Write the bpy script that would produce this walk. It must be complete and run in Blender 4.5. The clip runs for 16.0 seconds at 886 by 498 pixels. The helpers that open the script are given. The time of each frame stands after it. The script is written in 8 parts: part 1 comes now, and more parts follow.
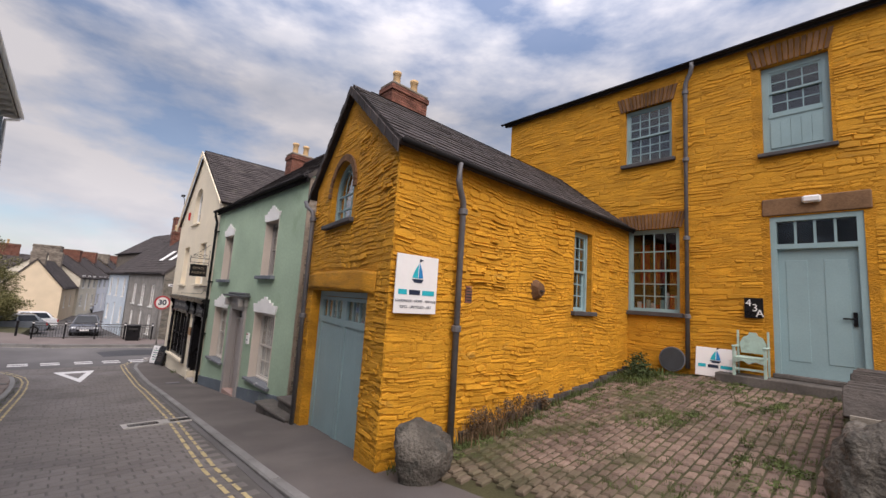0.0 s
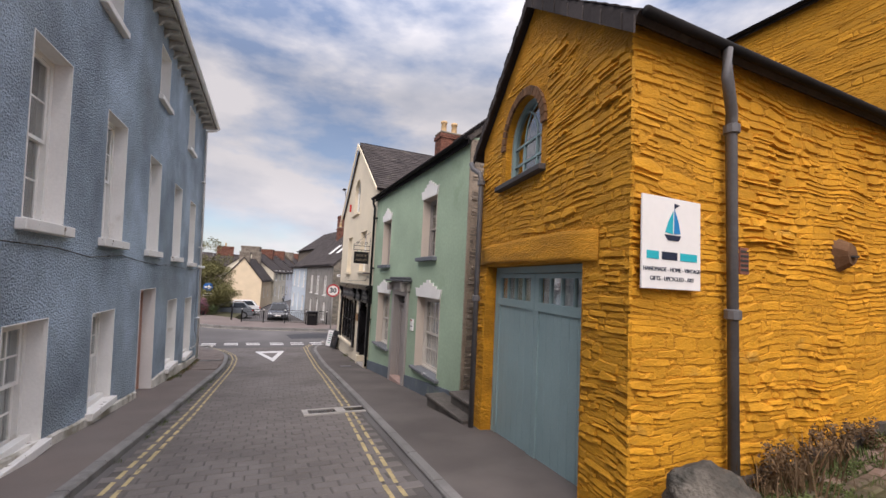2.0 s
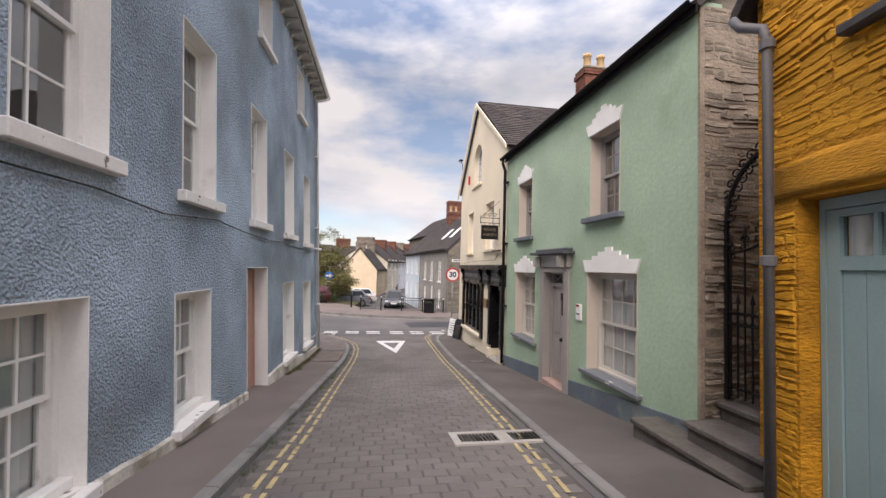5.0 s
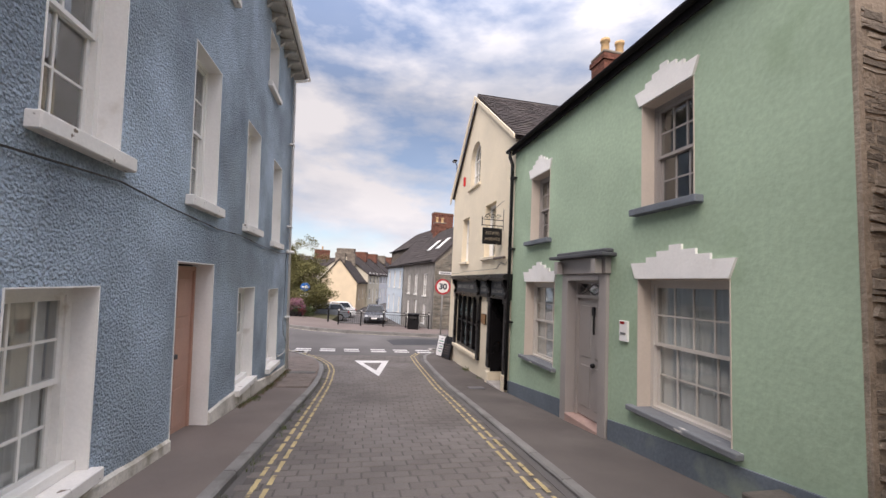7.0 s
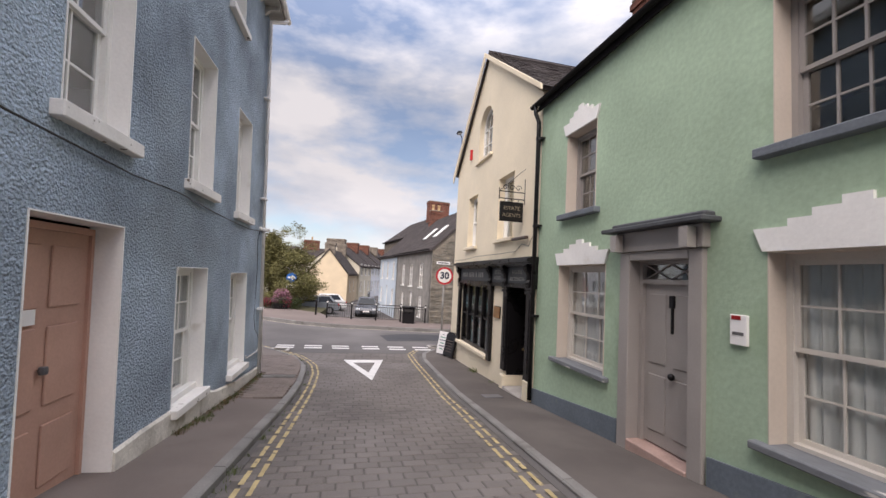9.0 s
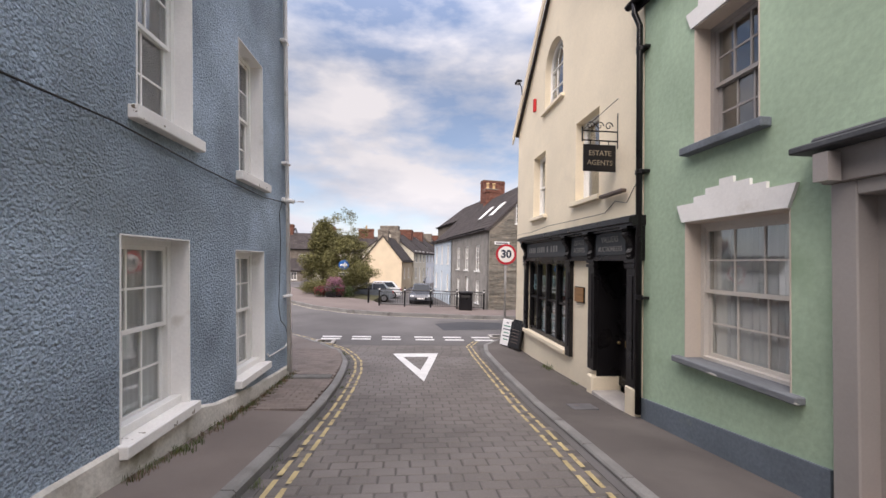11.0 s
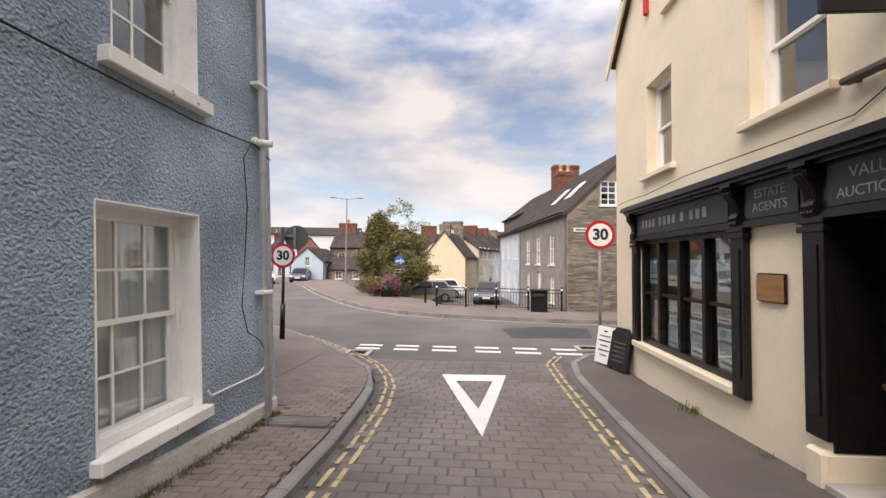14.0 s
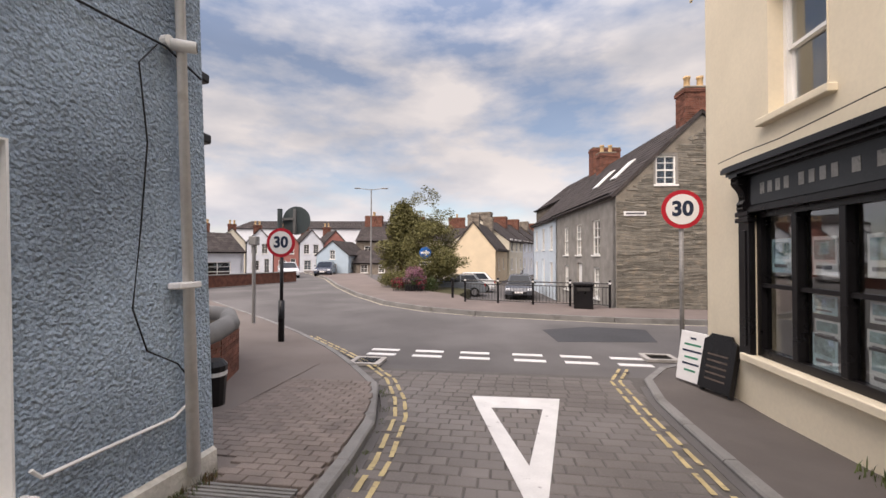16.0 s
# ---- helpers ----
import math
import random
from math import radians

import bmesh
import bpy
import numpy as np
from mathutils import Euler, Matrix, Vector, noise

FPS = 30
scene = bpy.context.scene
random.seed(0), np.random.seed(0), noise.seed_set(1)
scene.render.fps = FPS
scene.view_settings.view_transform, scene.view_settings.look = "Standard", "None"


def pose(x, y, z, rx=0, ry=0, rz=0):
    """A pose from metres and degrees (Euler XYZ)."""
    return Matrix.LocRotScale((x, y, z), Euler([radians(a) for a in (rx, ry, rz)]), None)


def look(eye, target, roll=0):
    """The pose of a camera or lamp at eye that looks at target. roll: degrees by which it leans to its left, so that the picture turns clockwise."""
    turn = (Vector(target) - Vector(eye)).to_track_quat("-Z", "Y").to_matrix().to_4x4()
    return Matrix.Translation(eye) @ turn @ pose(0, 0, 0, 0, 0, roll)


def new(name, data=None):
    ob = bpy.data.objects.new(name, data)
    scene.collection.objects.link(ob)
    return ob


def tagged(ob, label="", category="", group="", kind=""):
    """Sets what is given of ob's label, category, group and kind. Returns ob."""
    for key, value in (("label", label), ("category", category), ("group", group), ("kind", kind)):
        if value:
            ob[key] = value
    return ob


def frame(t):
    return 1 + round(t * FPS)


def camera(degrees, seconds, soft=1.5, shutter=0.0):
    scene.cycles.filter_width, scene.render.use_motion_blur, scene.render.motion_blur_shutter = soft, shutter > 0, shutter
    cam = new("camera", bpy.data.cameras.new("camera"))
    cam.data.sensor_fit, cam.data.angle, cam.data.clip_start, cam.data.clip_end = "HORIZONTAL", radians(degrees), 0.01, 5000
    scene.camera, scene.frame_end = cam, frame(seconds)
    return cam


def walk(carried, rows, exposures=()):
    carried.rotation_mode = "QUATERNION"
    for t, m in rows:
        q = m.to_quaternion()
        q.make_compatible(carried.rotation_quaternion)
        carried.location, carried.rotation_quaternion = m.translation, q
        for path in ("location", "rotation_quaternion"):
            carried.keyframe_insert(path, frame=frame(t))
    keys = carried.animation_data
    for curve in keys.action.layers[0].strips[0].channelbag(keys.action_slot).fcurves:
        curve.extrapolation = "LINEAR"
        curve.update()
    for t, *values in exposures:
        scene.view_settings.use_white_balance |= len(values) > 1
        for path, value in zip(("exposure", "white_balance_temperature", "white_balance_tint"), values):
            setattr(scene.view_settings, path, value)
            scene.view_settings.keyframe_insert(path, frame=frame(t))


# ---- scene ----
cam = camera(94.6, 16.0)
METRES, EYE, TILT, LEAN, TURN = 16.5, 1.65, 0.0, 0.0, -42.9
ROWS = [
    (0.0, 0.0, 0.0, 0.0, -0.46, 7.2, -3.68),
    (0.5, -0.0136, 0.0235, -0.0028, 2.79, 6.83, -3.44),
    (1.0, -0.0291, 0.0487, -0.0055, 7.43, 6.3, -3.29),
    (1.5, -0.0445, 0.0757, -0.0091, 12.98, 5.59, -3.15),
    (2.0, -0.0627, 0.0995, -0.0143, 18.94, 4.63, -2.92),
    (2.5, -0.0809, 0.1237, -0.0181, 24.83, 3.61, -2.56),
    (3.0, -0.1013, 0.1465, -0.0219, 30.08, 2.73, -2.11),
    (3.5, -0.1239, 0.1679, -0.0259, 34.07, 2.05, -1.82),
    (6.0, -0.2327, 0.2663, -0.0441, 32.27, 3.62, -1.93),
    (6.5, -0.2516, 0.2885, -0.0474, 31.47, 4.39, -2.39),
    (7.0, -0.2733, 0.3095, -0.0507, 30.67, 4.87, -2.76),
    (7.5, -0.2949, 0.3318, -0.053, 29.84, 5.03, -2.98),
    (8.0, -0.3153, 0.3556, -0.0563, 28.96, 4.98, -3.26),
    (10.5, -0.4111, 0.4832, -0.0734, 34.21, 2.22, -1.78),
    (11.0, -0.4275, 0.5113, -0.0769, 37.26, 1.92, -1.31),
    (11.5, -0.4453, 0.5405, -0.0806, 39.71, 1.42, -1.15),
    (12.0, -0.4669, 0.5672, -0.0847, 41.53, 0.76, -1.03),
    (12.5, -0.4884, 0.5943, -0.0881, 43.03, 0.41, -0.83),
    (13.0, -0.5078, 0.6205, -0.0895, 44.25, 0.61, -0.64),
    (13.5, -0.5282, 0.6442, -0.0925, 45.36, 1.16, -0.46),
    (14.0, -0.5487, 0.6698, -0.096, 46.58, 1.76, -0.41),
    (14.5, -0.5707, 0.6919, -0.0997, 47.78, 1.89, -0.41),
    (15.0, -0.5939, 0.7139, -0.1013, 48.9, 1.61, -0.35),
    (15.5, -0.6155, 0.7351, -0.1027, 49.82, 1.19, -0.32),
    (16.0, -0.6386, 0.7541, -0.1058, 50.59, 0.93, -0.08),
]
walk(cam, [(t, pose(0, 0, EYE, TILT, LEAN, TURN) @ pose(METRES * x, METRES * y, METRES * z, 90 + pitch, roll, yaw)) for t, x, y, z, yaw, pitch, roll in ROWS],
     exposures=((0.0, 0.23, 6500, 16), (1.5, 0.28, 6500, 16), (2.5, 0.44, 6500, 16), (3.0, 0.58, 7200, 16), (3.5, 0.6, 7000, 16), (6.0, 0.55, 6650, 16), (7.0, 0.55, 6600, 16), (8.0, 0.48, 6600, 16), (11.0, 0.58, 6550, 16), (13.0, 0.63, 6700, 16), (14.5, 0.66, 7050, 16), (16.0, 0.47, 6950, 16)))

# ---------------------------------------------------------------- world and sun
world = bpy.data.worlds.new("sky")
scene.world = world
world.use_nodes = True
wn, wl = world.node_tree.nodes, world.node_tree.links
wn.clear()
SUN_EL, SUN_AZ = 50.0, 206.0          # degrees; azimuth clockwise from +y
sky = wn.new("ShaderNodeTexSky")
sky.sky_type = "NISHITA"
sky.sun_disc = False
sky.sun_elevation, sky.sun_rotation = radians(SUN_EL), radians(SUN_AZ)
sky.air_density, sky.dust_density = 1.0, 1.6
coord = wn.new("ShaderNodeTexCoord")
squash = wn.new("ShaderNodeMapping")
squash.inputs["Scale"].default_value = (1.0, 1.0, 2.6)
wl.new(coord.outputs["Generated"], squash.inputs["Vector"])
puffs = wn.new("ShaderNodeTexNoise")
puffs.inputs["Scale"].default_value, puffs.inputs["Detail"].default_value = 3.1, 7.0
puffs.inputs["Roughness"].default_value = 0.55
wl.new(squash.outputs["Vector"], puffs.inputs["Vector"])
shade = wn.new("ShaderNodeTexNoise")
shade.inputs["Scale"].default_value, shade.inputs["Detail"].default_value = 4.6, 5.0
wl.new(squash.outputs["Vector"], shade.inputs["Vector"])
cover = wn.new("ShaderNodeValToRGB")
cover.color_ramp.elements[0].position, cover.color_ramp.elements[1].position = 0.36, 0.55
cover.color_ramp.elements[0].color = (0.14, 0.14, 0.14, 1)
wl.new(puffs.outputs["Fac"], cover.inputs["Fac"])
tone = wn.new("ShaderNodeValToRGB")
tone.color_ramp.elements[0].position, tone.color_ramp.elements[1].position = 0.33, 0.66
tone.color_ramp.elements[0].color, tone.color_ramp.elements[1].color = (3.5, 3.75, 4.25, 1), (5.5, 5.4, 5.45, 1)
wl.new(shade.outputs["Fac"], tone.inputs["Fac"])
mixed = wn.new("ShaderNodeMix")
mixed.data_type = "RGBA"
wl.new(cover.outputs["Color"], mixed.inputs["Factor"])
wl.new(sky.outputs["Color"], mixed.inputs["A"])
wl.new(tone.outputs["Color"], mixed.inputs["B"])
back = wn.new("ShaderNodeBackground")
back.inputs["Strength"].default_value = 0.1
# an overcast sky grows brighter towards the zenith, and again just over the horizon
split = wn.new("ShaderNodeSeparateXYZ")
wl.new(coord.outputs["Generated"], split.inputs["Vector"])
rise = wn.new("ShaderNodeMapRange")
rise.inputs["From Min"].default_value, rise.inputs["From Max"].default_value = 0.42, 1.0
rise.inputs["To Min"].default_value, rise.inputs["To Max"].default_value = 1.0, 3.6
wl.new(split.outputs["Z"], rise.inputs["Value"])
scaled = wn.new("ShaderNodeVectorMath")
scaled.operation = "SCALE"
wl.new(mixed.outputs["Result"], scaled.inputs[0])
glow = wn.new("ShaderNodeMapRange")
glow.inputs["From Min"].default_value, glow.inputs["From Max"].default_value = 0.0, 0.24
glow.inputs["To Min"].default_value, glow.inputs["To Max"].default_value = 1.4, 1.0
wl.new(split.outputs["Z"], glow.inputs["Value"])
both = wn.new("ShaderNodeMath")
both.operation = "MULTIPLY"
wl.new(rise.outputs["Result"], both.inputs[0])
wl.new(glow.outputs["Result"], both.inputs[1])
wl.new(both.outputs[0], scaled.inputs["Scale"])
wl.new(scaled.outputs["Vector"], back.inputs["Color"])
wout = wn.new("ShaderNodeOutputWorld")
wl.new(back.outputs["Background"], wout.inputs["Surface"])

sun = new("sun", bpy.data.lights.new("sun", "SUN"))
sun.data.energy, sun.data.angle, sun.data.color = 2.7, radians(60), (1.0, 0.93, 0.85)
az, el = radians(SUN_AZ), radians(SUN_EL)
sun.matrix_world = look((0, 0, 30), Vector((0, 0, 30)) - Vector((math.sin(az) * math.cos(el), math.cos(az) * math.cos(el), math.sin(el))))


# ---------------------------------------------------------------- materials
def mat(name, col, rough=0.85, var=0.18, scale=1.2, fine=30.0, bump=0.25, dist=0.01, metal=0.0, rand=0.0, stain=None, spec=0.3, stretch=(1, 1, 1), stain_scale=0.8, stain_at=(0.55, 0.72), vor=0.0):
    """A surface with a broad and a fine variation, relief, an optional stain colour, and a value that varies from piece to piece."""
    m = bpy.data.materials.new(name)
    m.use_nodes = True
    n, l = m.node_tree.nodes, m.node_tree.links
    b = n["Principled BSDF"]
    b.inputs["Metallic"].default_value = metal
    b.inputs["Specular IOR Level"].default_value = spec
    geo = n.new("ShaderNodeNewGeometry")
    mp = n.new("ShaderNodeMapping")
    mp.inputs["Scale"].default_value = stretch
    l.new(geo.outputs["Position"], mp.inputs["Vector"])

    def noisy(s, detail):
        x = n.new("ShaderNodeTexNoise")
        x.inputs["Scale"].default_value, x.inputs["Detail"].default_value = s, detail
        l.new(mp.outputs["Vector"], x.inputs["Vector"])
        return x.outputs["Fac"]

    broad, grain = noisy(scale, 5), noisy(fine, 4)

    def ramp(fac, lo, hi, p0=0.3, p1=0.7):
        r = n.new("ShaderNodeValToRGB")
        r.color_ramp.elements[0].position, r.color_ramp.elements[1].position = p0, p1
        r.color_ramp.elements[0].color, r.color_ramp.elements[1].color = (*lo, 1), (*hi, 1)
        l.new(fac, r.inputs["Fac"])
        return r.outputs["Color"]

    def mix(kind, fac, a, c):
        x = n.new("ShaderNodeMix")
        x.data_type, x.blend_type = "RGBA", kind
        if isinstance(fac, float):
            x.inputs["Factor"].default_value = fac
        else:
            l.new(fac, x.inputs["Factor"])
        l.new(a, x.inputs["A"])
        l.new(c, x.inputs["B"])
        return x.outputs["Result"]

    lo, hi = [c * (1 - var) for c in col], [min(1, c * (1 + var)) for c in col]
    colour = ramp(broad, lo, hi)
    v = 1 - var * 0.9
    colour = mix("MULTIPLY", 1.0, colour, ramp(grain, (v, v, v), (1, 1, 1)))
    if stain:
        st = noisy(stain_scale, 6)
        mask = ramp(st, (0, 0, 0), (1, 1, 1), *stain_at)
        rgb = n.new("ShaderNodeRGB")
        rgb.outputs[0].default_value = (*stain, 1)
        colour = mix("MIX", mask, colour, rgb.outputs[0])
    if rand:
        info = n.new("ShaderNodeObjectInfo")
        add = n.new("ShaderNodeMath")
        l.new(info.outputs["Random"], add.inputs[0])
        l.new(geo.outputs["Random Per Island"], add.inputs[1])
        fr = n.new("ShaderNodeMath")
        fr.operation = "FRACT"
        l.new(add.outputs[0], fr.inputs[0])
        colour = mix("MULTIPLY", 1.0, colour, ramp(fr.outputs[0], (1 - rand, 1 - rand, 1 - rand), (1, 1, 1), 0, 1))
    l.new(colour, b.inputs["Base Color"])
    rr = n.new("ShaderNodeMapRange")
    rr.inputs["To Min"].default_value, rr.inputs["To Max"].default_value = max(0.02, rough - 0.1), min(1, rough + 0.08)
    l.new(broad, rr.inputs["Value"])
    l.new(rr.outputs["Result"], b.inputs["Roughness"])
    if bump:
        bp = n.new("ShaderNodeBump")
        bp.inputs["Strength"].default_value, bp.inputs["Distance"].default_value = bump, dist
        height = grain
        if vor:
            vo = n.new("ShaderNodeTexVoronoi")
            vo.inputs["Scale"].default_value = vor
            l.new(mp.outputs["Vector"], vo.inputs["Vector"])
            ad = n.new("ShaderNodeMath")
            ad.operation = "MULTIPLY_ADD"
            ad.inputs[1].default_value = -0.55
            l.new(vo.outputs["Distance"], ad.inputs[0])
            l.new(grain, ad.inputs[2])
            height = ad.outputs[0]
        l.new(height, bp.inputs["Height"])
        l.new(bp.outputs["Normal"], b.inputs["Normal"])
    return m


def glass_mat(name, tint=(0.86, 0.88, 0.88)):
    m = bpy.data.materials.new(name)
    m.use_nodes = True
    n, l = m.node_tree.nodes, m.node_tree.links
    n.clear()
    o = n.new("ShaderNodeOutputMaterial")
    clear, gloss, mx, lw = n.new("ShaderNodeBsdfTransparent"), n.new("ShaderNodeBsdfGlossy"), n.new("ShaderNodeMixShader"), n.new("ShaderNodeLayerWeight")
    fr, gain = n.new("ShaderNodeMath"), n.new("ShaderNodeMath")
    fr.operation, gain.operation = "POWER", "MULTIPLY_ADD"
    lw.inputs["Blend"].default_value = 0.5
    fr.inputs[1].default_value = 2.4
    gain.inputs[1].default_value, gain.inputs[2].default_value = 0.7, 0.09
    l.new(lw.outputs["Facing"], fr.inputs[0])
    l.new(fr.outputs[0], gain.inputs[0])
    clear.inputs["Color"].default_value = (*tint, 1)
    gloss.inputs["Roughness"].default_value = 0.02
    wob, bp = n.new("ShaderNodeTexNoise"), n.new("ShaderNodeBump")
    wob.inputs["Scale"].default_value = 2.5
    bp.inputs["Strength"].default_value, bp.inputs["Distance"].default_value = 0.1, 0.02
    l.new(wob.outputs["Fac"], bp.inputs["Height"])
    l.new(bp.outputs["Normal"], gloss.inputs["Normal"])
    l.new(gain.outputs[0], mx.inputs["Fac"])
    l.new(clear.outputs[0], mx.inputs[1])
    l.new(gloss.outputs[0], mx.inputs[2])
    l.new(mx.outputs[0], o.inputs["Surface"])
    return m


GLASS = glass_mat("window_glass")
M_YELLOW = mat("yellow_painted_stone", (0.68, 0.32, 0.021), 0.75, 0.18, 1.6, 24, 0.6, 0.02, rand=0.16, stain=(0.42, 0.24, 0.05), stain_scale=1.7, stain_at=(0.66, 0.8), stretch=(1, 1, 2.4))
# Darker than the stones' yellow: part of the joint shade is in this colour.
M_YELLOW_JOINT_SHADE = mat("yellow_paint_with_joint_shade", (0.56, 0.25, 0.017), 0.9, 0.25, 2.0, 18, 0.9, 0.04, stretch=(1, 1, 2.2))
# Fine tone follows the relief noise: shade of the pits is in the colour.
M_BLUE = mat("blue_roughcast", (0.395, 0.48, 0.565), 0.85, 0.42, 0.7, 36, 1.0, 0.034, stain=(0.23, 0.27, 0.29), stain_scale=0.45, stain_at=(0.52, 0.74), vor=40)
M_GREEN = mat("sage_green_render", (0.39, 0.505, 0.365), 0.85, 0.15, 0.7, 16, 0.3, 0.014, stain=(0.25, 0.34, 0.22), stain_scale=0.9, stain_at=(0.58, 0.76))
M_CREAM = mat("cream_render", (0.80, 0.70, 0.53), 0.85, 0.06, 0.9, 22, 0.2, 0.006, stain=(0.68, 0.60, 0.46), stain_scale=1.0, stain_at=(0.6, 0.8))
M_WHITE = mat("white_gloss_paint", (0.86, 0.84, 0.80), 0.5, 0.06, 2.5, 40, 0.12, 0.004, stain=(0.55, 0.5, 0.43), stain_scale=3.5, stain_at=(0.66, 0.78))
M_WHITE_REVEAL = mat("white_masonry_paint", (0.86, 0.84, 0.81), 0.8, 0.06, 1.5, 30, 0.3, 0.006, stain=(0.58, 0.54, 0.48), stain_scale=2.4, stain_at=(0.64, 0.8))
M_SILL_FLAKY = mat("flaking_white_sill_paint", (0.82, 0.79, 0.75), 0.75, 0.08, 2.0, 40, 0.4, 0.006, stain=(0.2, 0.16, 0.12), stain_scale=9, stain_at=(0.66, 0.68))
M_BEIGE = mat("beige_masonry_paint", (0.61, 0.53, 0.45), 0.75, 0.06, 1.6, 30, 0.2, 0.005)
M_GREY_DOOR = mat("warm_grey_gloss_paint", (0.34, 0.31, 0.29), 0.4, 0.06, 2.0, 40, 0.1, 0.003, spec=0.5)
M_SILL_GREY = mat("grey_painted_stone", (0.17, 0.19, 0.215), 0.8, 0.2, 2.0, 26, 0.4, 0.01, stain=(0.5, 0.5, 0.48), stain_scale=6, stain_at=(0.72, 0.8))
M_SILL_DARK = mat("dark_slate_sill", (0.085, 0.078, 0.078), 0.8, 0.2, 2.0, 26, 0.4, 0.01)
M_STONE_DARK = mat("dark_brown_slate_stone", (0.115, 0.098, 0.086), 0.92, 0.3, 3.0, 22, 0.7, 0.02, rand=0.35, stretch=(1, 1, 1.8))
M_PLINTH = mat("dark_blue_grey_plinth", (0.15, 0.178, 0.208), 0.85, 0.2, 1.4, 24, 0.4, 0.01, stain=(0.23, 0.27, 0.23), stain_scale=1.6)
M_TEAL = mat("duck_egg_blue_paint", (0.275, 0.385, 0.395), 0.5, 0.08, 1.6, 36, 0.12, 0.003, spec=0.4)
M_SLATE = mat("slate", (0.082, 0.069, 0.066), 0.85, 0.25, 1.5, 26, 0.4, 0.008, rand=0.35, stain=(0.13, 0.115, 0.095), stain_scale=2.2, stain_at=(0.6, 0.75), spec=0.15)
M_STONE = mat("grey_rubble_stone", (0.235, 0.215, 0.18), 0.92, 0.25, 3.0, 22, 0.7, 0.02, rand=0.35, stain=(0.3, 0.25, 0.19), stain_scale=3, stretch=(1, 1, 1.8))
M_MORTAR = mat("mortar", (0.27, 0.235, 0.19), 0.95, 0.25, 2.5, 40, 0.6, 0.02)
M_STONE_PALE = mat("pale_rubble_stone", (0.35, 0.295, 0.24), 0.92, 0.32, 3.0, 22, 0.7, 0.02, rand=0.45, stretch=(1, 1, 1.6))
M_BRICK = mat("red_brick", (0.27, 0.115, 0.08), 0.9, 0.3, 4, 40, 0.5, 0.01, rand=0.45)
M_BRICK_BROWN = mat("brown_weathered_brick", (0.24, 0.125, 0.062), 0.9, 0.3, 4, 40, 0.5, 0.01, rand=0.45)
M_POT = mat("buff_clay_pot", (0.62, 0.42, 0.22), 0.85, 0.15, 3, 30, 0.2, 0.005)
M_BLACK = mat("black_gloss_paint", (0.011, 0.01, 0.011), 0.3, 0.2, 2, 40, 0.1, 0.003, spec=0.3)
M_DARKSIGN = mat("charcoal_fascia_paint", (0.05, 0.054, 0.058), 0.5, 0.15, 2, 40, 0.1, 0.003, spec=0.2)
M_PIPE_GREY = mat("blue_grey_pipe_paint", (0.26, 0.28, 0.31), 0.6, 0.15, 3, 30, 0.2, 0.004, stain=(0.16, 0.12, 0.09), stain_scale=4, stain_at=(0.68, 0.8))
M_STEP = mat("worn_brown_slate", (0.13, 0.115, 0.102), 0.85, 0.3, 2.0, 26, 0.5, 0.012, stain=(0.07, 0.065, 0.055), stain_scale=2.5, stain_at=(0.5, 0.7))
M_CONC = mat("pale_concrete", (0.42, 0.39, 0.36), 0.9, 0.15, 3, 50, 0.3, 0.005)
M_PAVE_FAR = mat("pinkish_tarmac", (0.185, 0.15, 0.135), 0.93, 0.15, 0.8, 110, 0.3, 0.005)
M_GUTTER = mat("black_gutter_paint", (0.02, 0.018, 0.018), 0.8, 0.25, 2, 40, 0.2, 0.004, spec=0.12)
M_IRON = mat("grey_cast_iron", (0.13, 0.125, 0.13), 0.6, 0.2, 3, 30, 0.3, 0.005, spec=0.5, stain=(0.2, 0.12, 0.07), stain_scale=4, stain_at=(0.68, 0.8))
M_ASPHALT = mat("asphalt", (0.118, 0.109, 0.106), 0.92, 0.16, 0.5, 120, 0.4, 0.006, stain=(0.155, 0.144, 0.14), stain_scale=0.35, stain_at=(0.45, 0.7))
M_SETT = mat("grey_road_setts", (0.184, 0.164, 0.152), 0.9, 0.18, 0.7, 60, 0.5, 0.006, rand=0.16, stain=(0.225, 0.205, 0.195), stain_scale=0.5, stain_at=(0.5, 0.75))
M_JOINT = mat("dark_joint_sand", (0.12, 0.109, 0.1), 0.95, 0.2, 3, 60, 0.4, 0.006)
M_PAVE = mat("tarmac_pavement", (0.18, 0.15, 0.134), 0.93, 0.15, 0.8, 110, 0.4, 0.006, stain=(0.195, 0.168, 0.152), stain_scale=0.6, stain_at=(0.5, 0.75))
M_PAVE_E = mat("dark_smooth_tarmac", (0.122, 0.106, 0.098), 0.93, 0.18, 0.9, 110, 0.4, 0.006, stain=(0.155, 0.136, 0.125), stain_scale=0.7, stain_at=(0.5, 0.75))
M_KERB = mat("concrete_kerb", (0.25, 0.24, 0.228), 0.9, 0.18, 1.5, 60, 0.4, 0.006, rand=0.15, stain=(0.15, 0.14, 0.13), stain_scale=2.5)
M_COBBLE = mat("brown_cobble_setts", (0.245, 0.172, 0.135), 0.92, 0.25, 1.0, 40, 0.6, 0.012, rand=0.4, stain=(0.085, 0.085, 0.04), stain_scale=0.8, stain_at=(0.5, 0.68))
M_MOSS = mat("mossy_joint_soil", (0.07, 0.065, 0.03), 0.95, 0.35, 1.2, 40, 0.6, 0.015)
M_LINE_Y = mat("worn_yellow_road_paint", (0.50, 0.40, 0.21), 0.85, 0.2, 4, 60, 0.3, 0.004, stain=(0.2, 0.17, 0.12), stain_scale=9, stain_at=(0.58, 0.66))
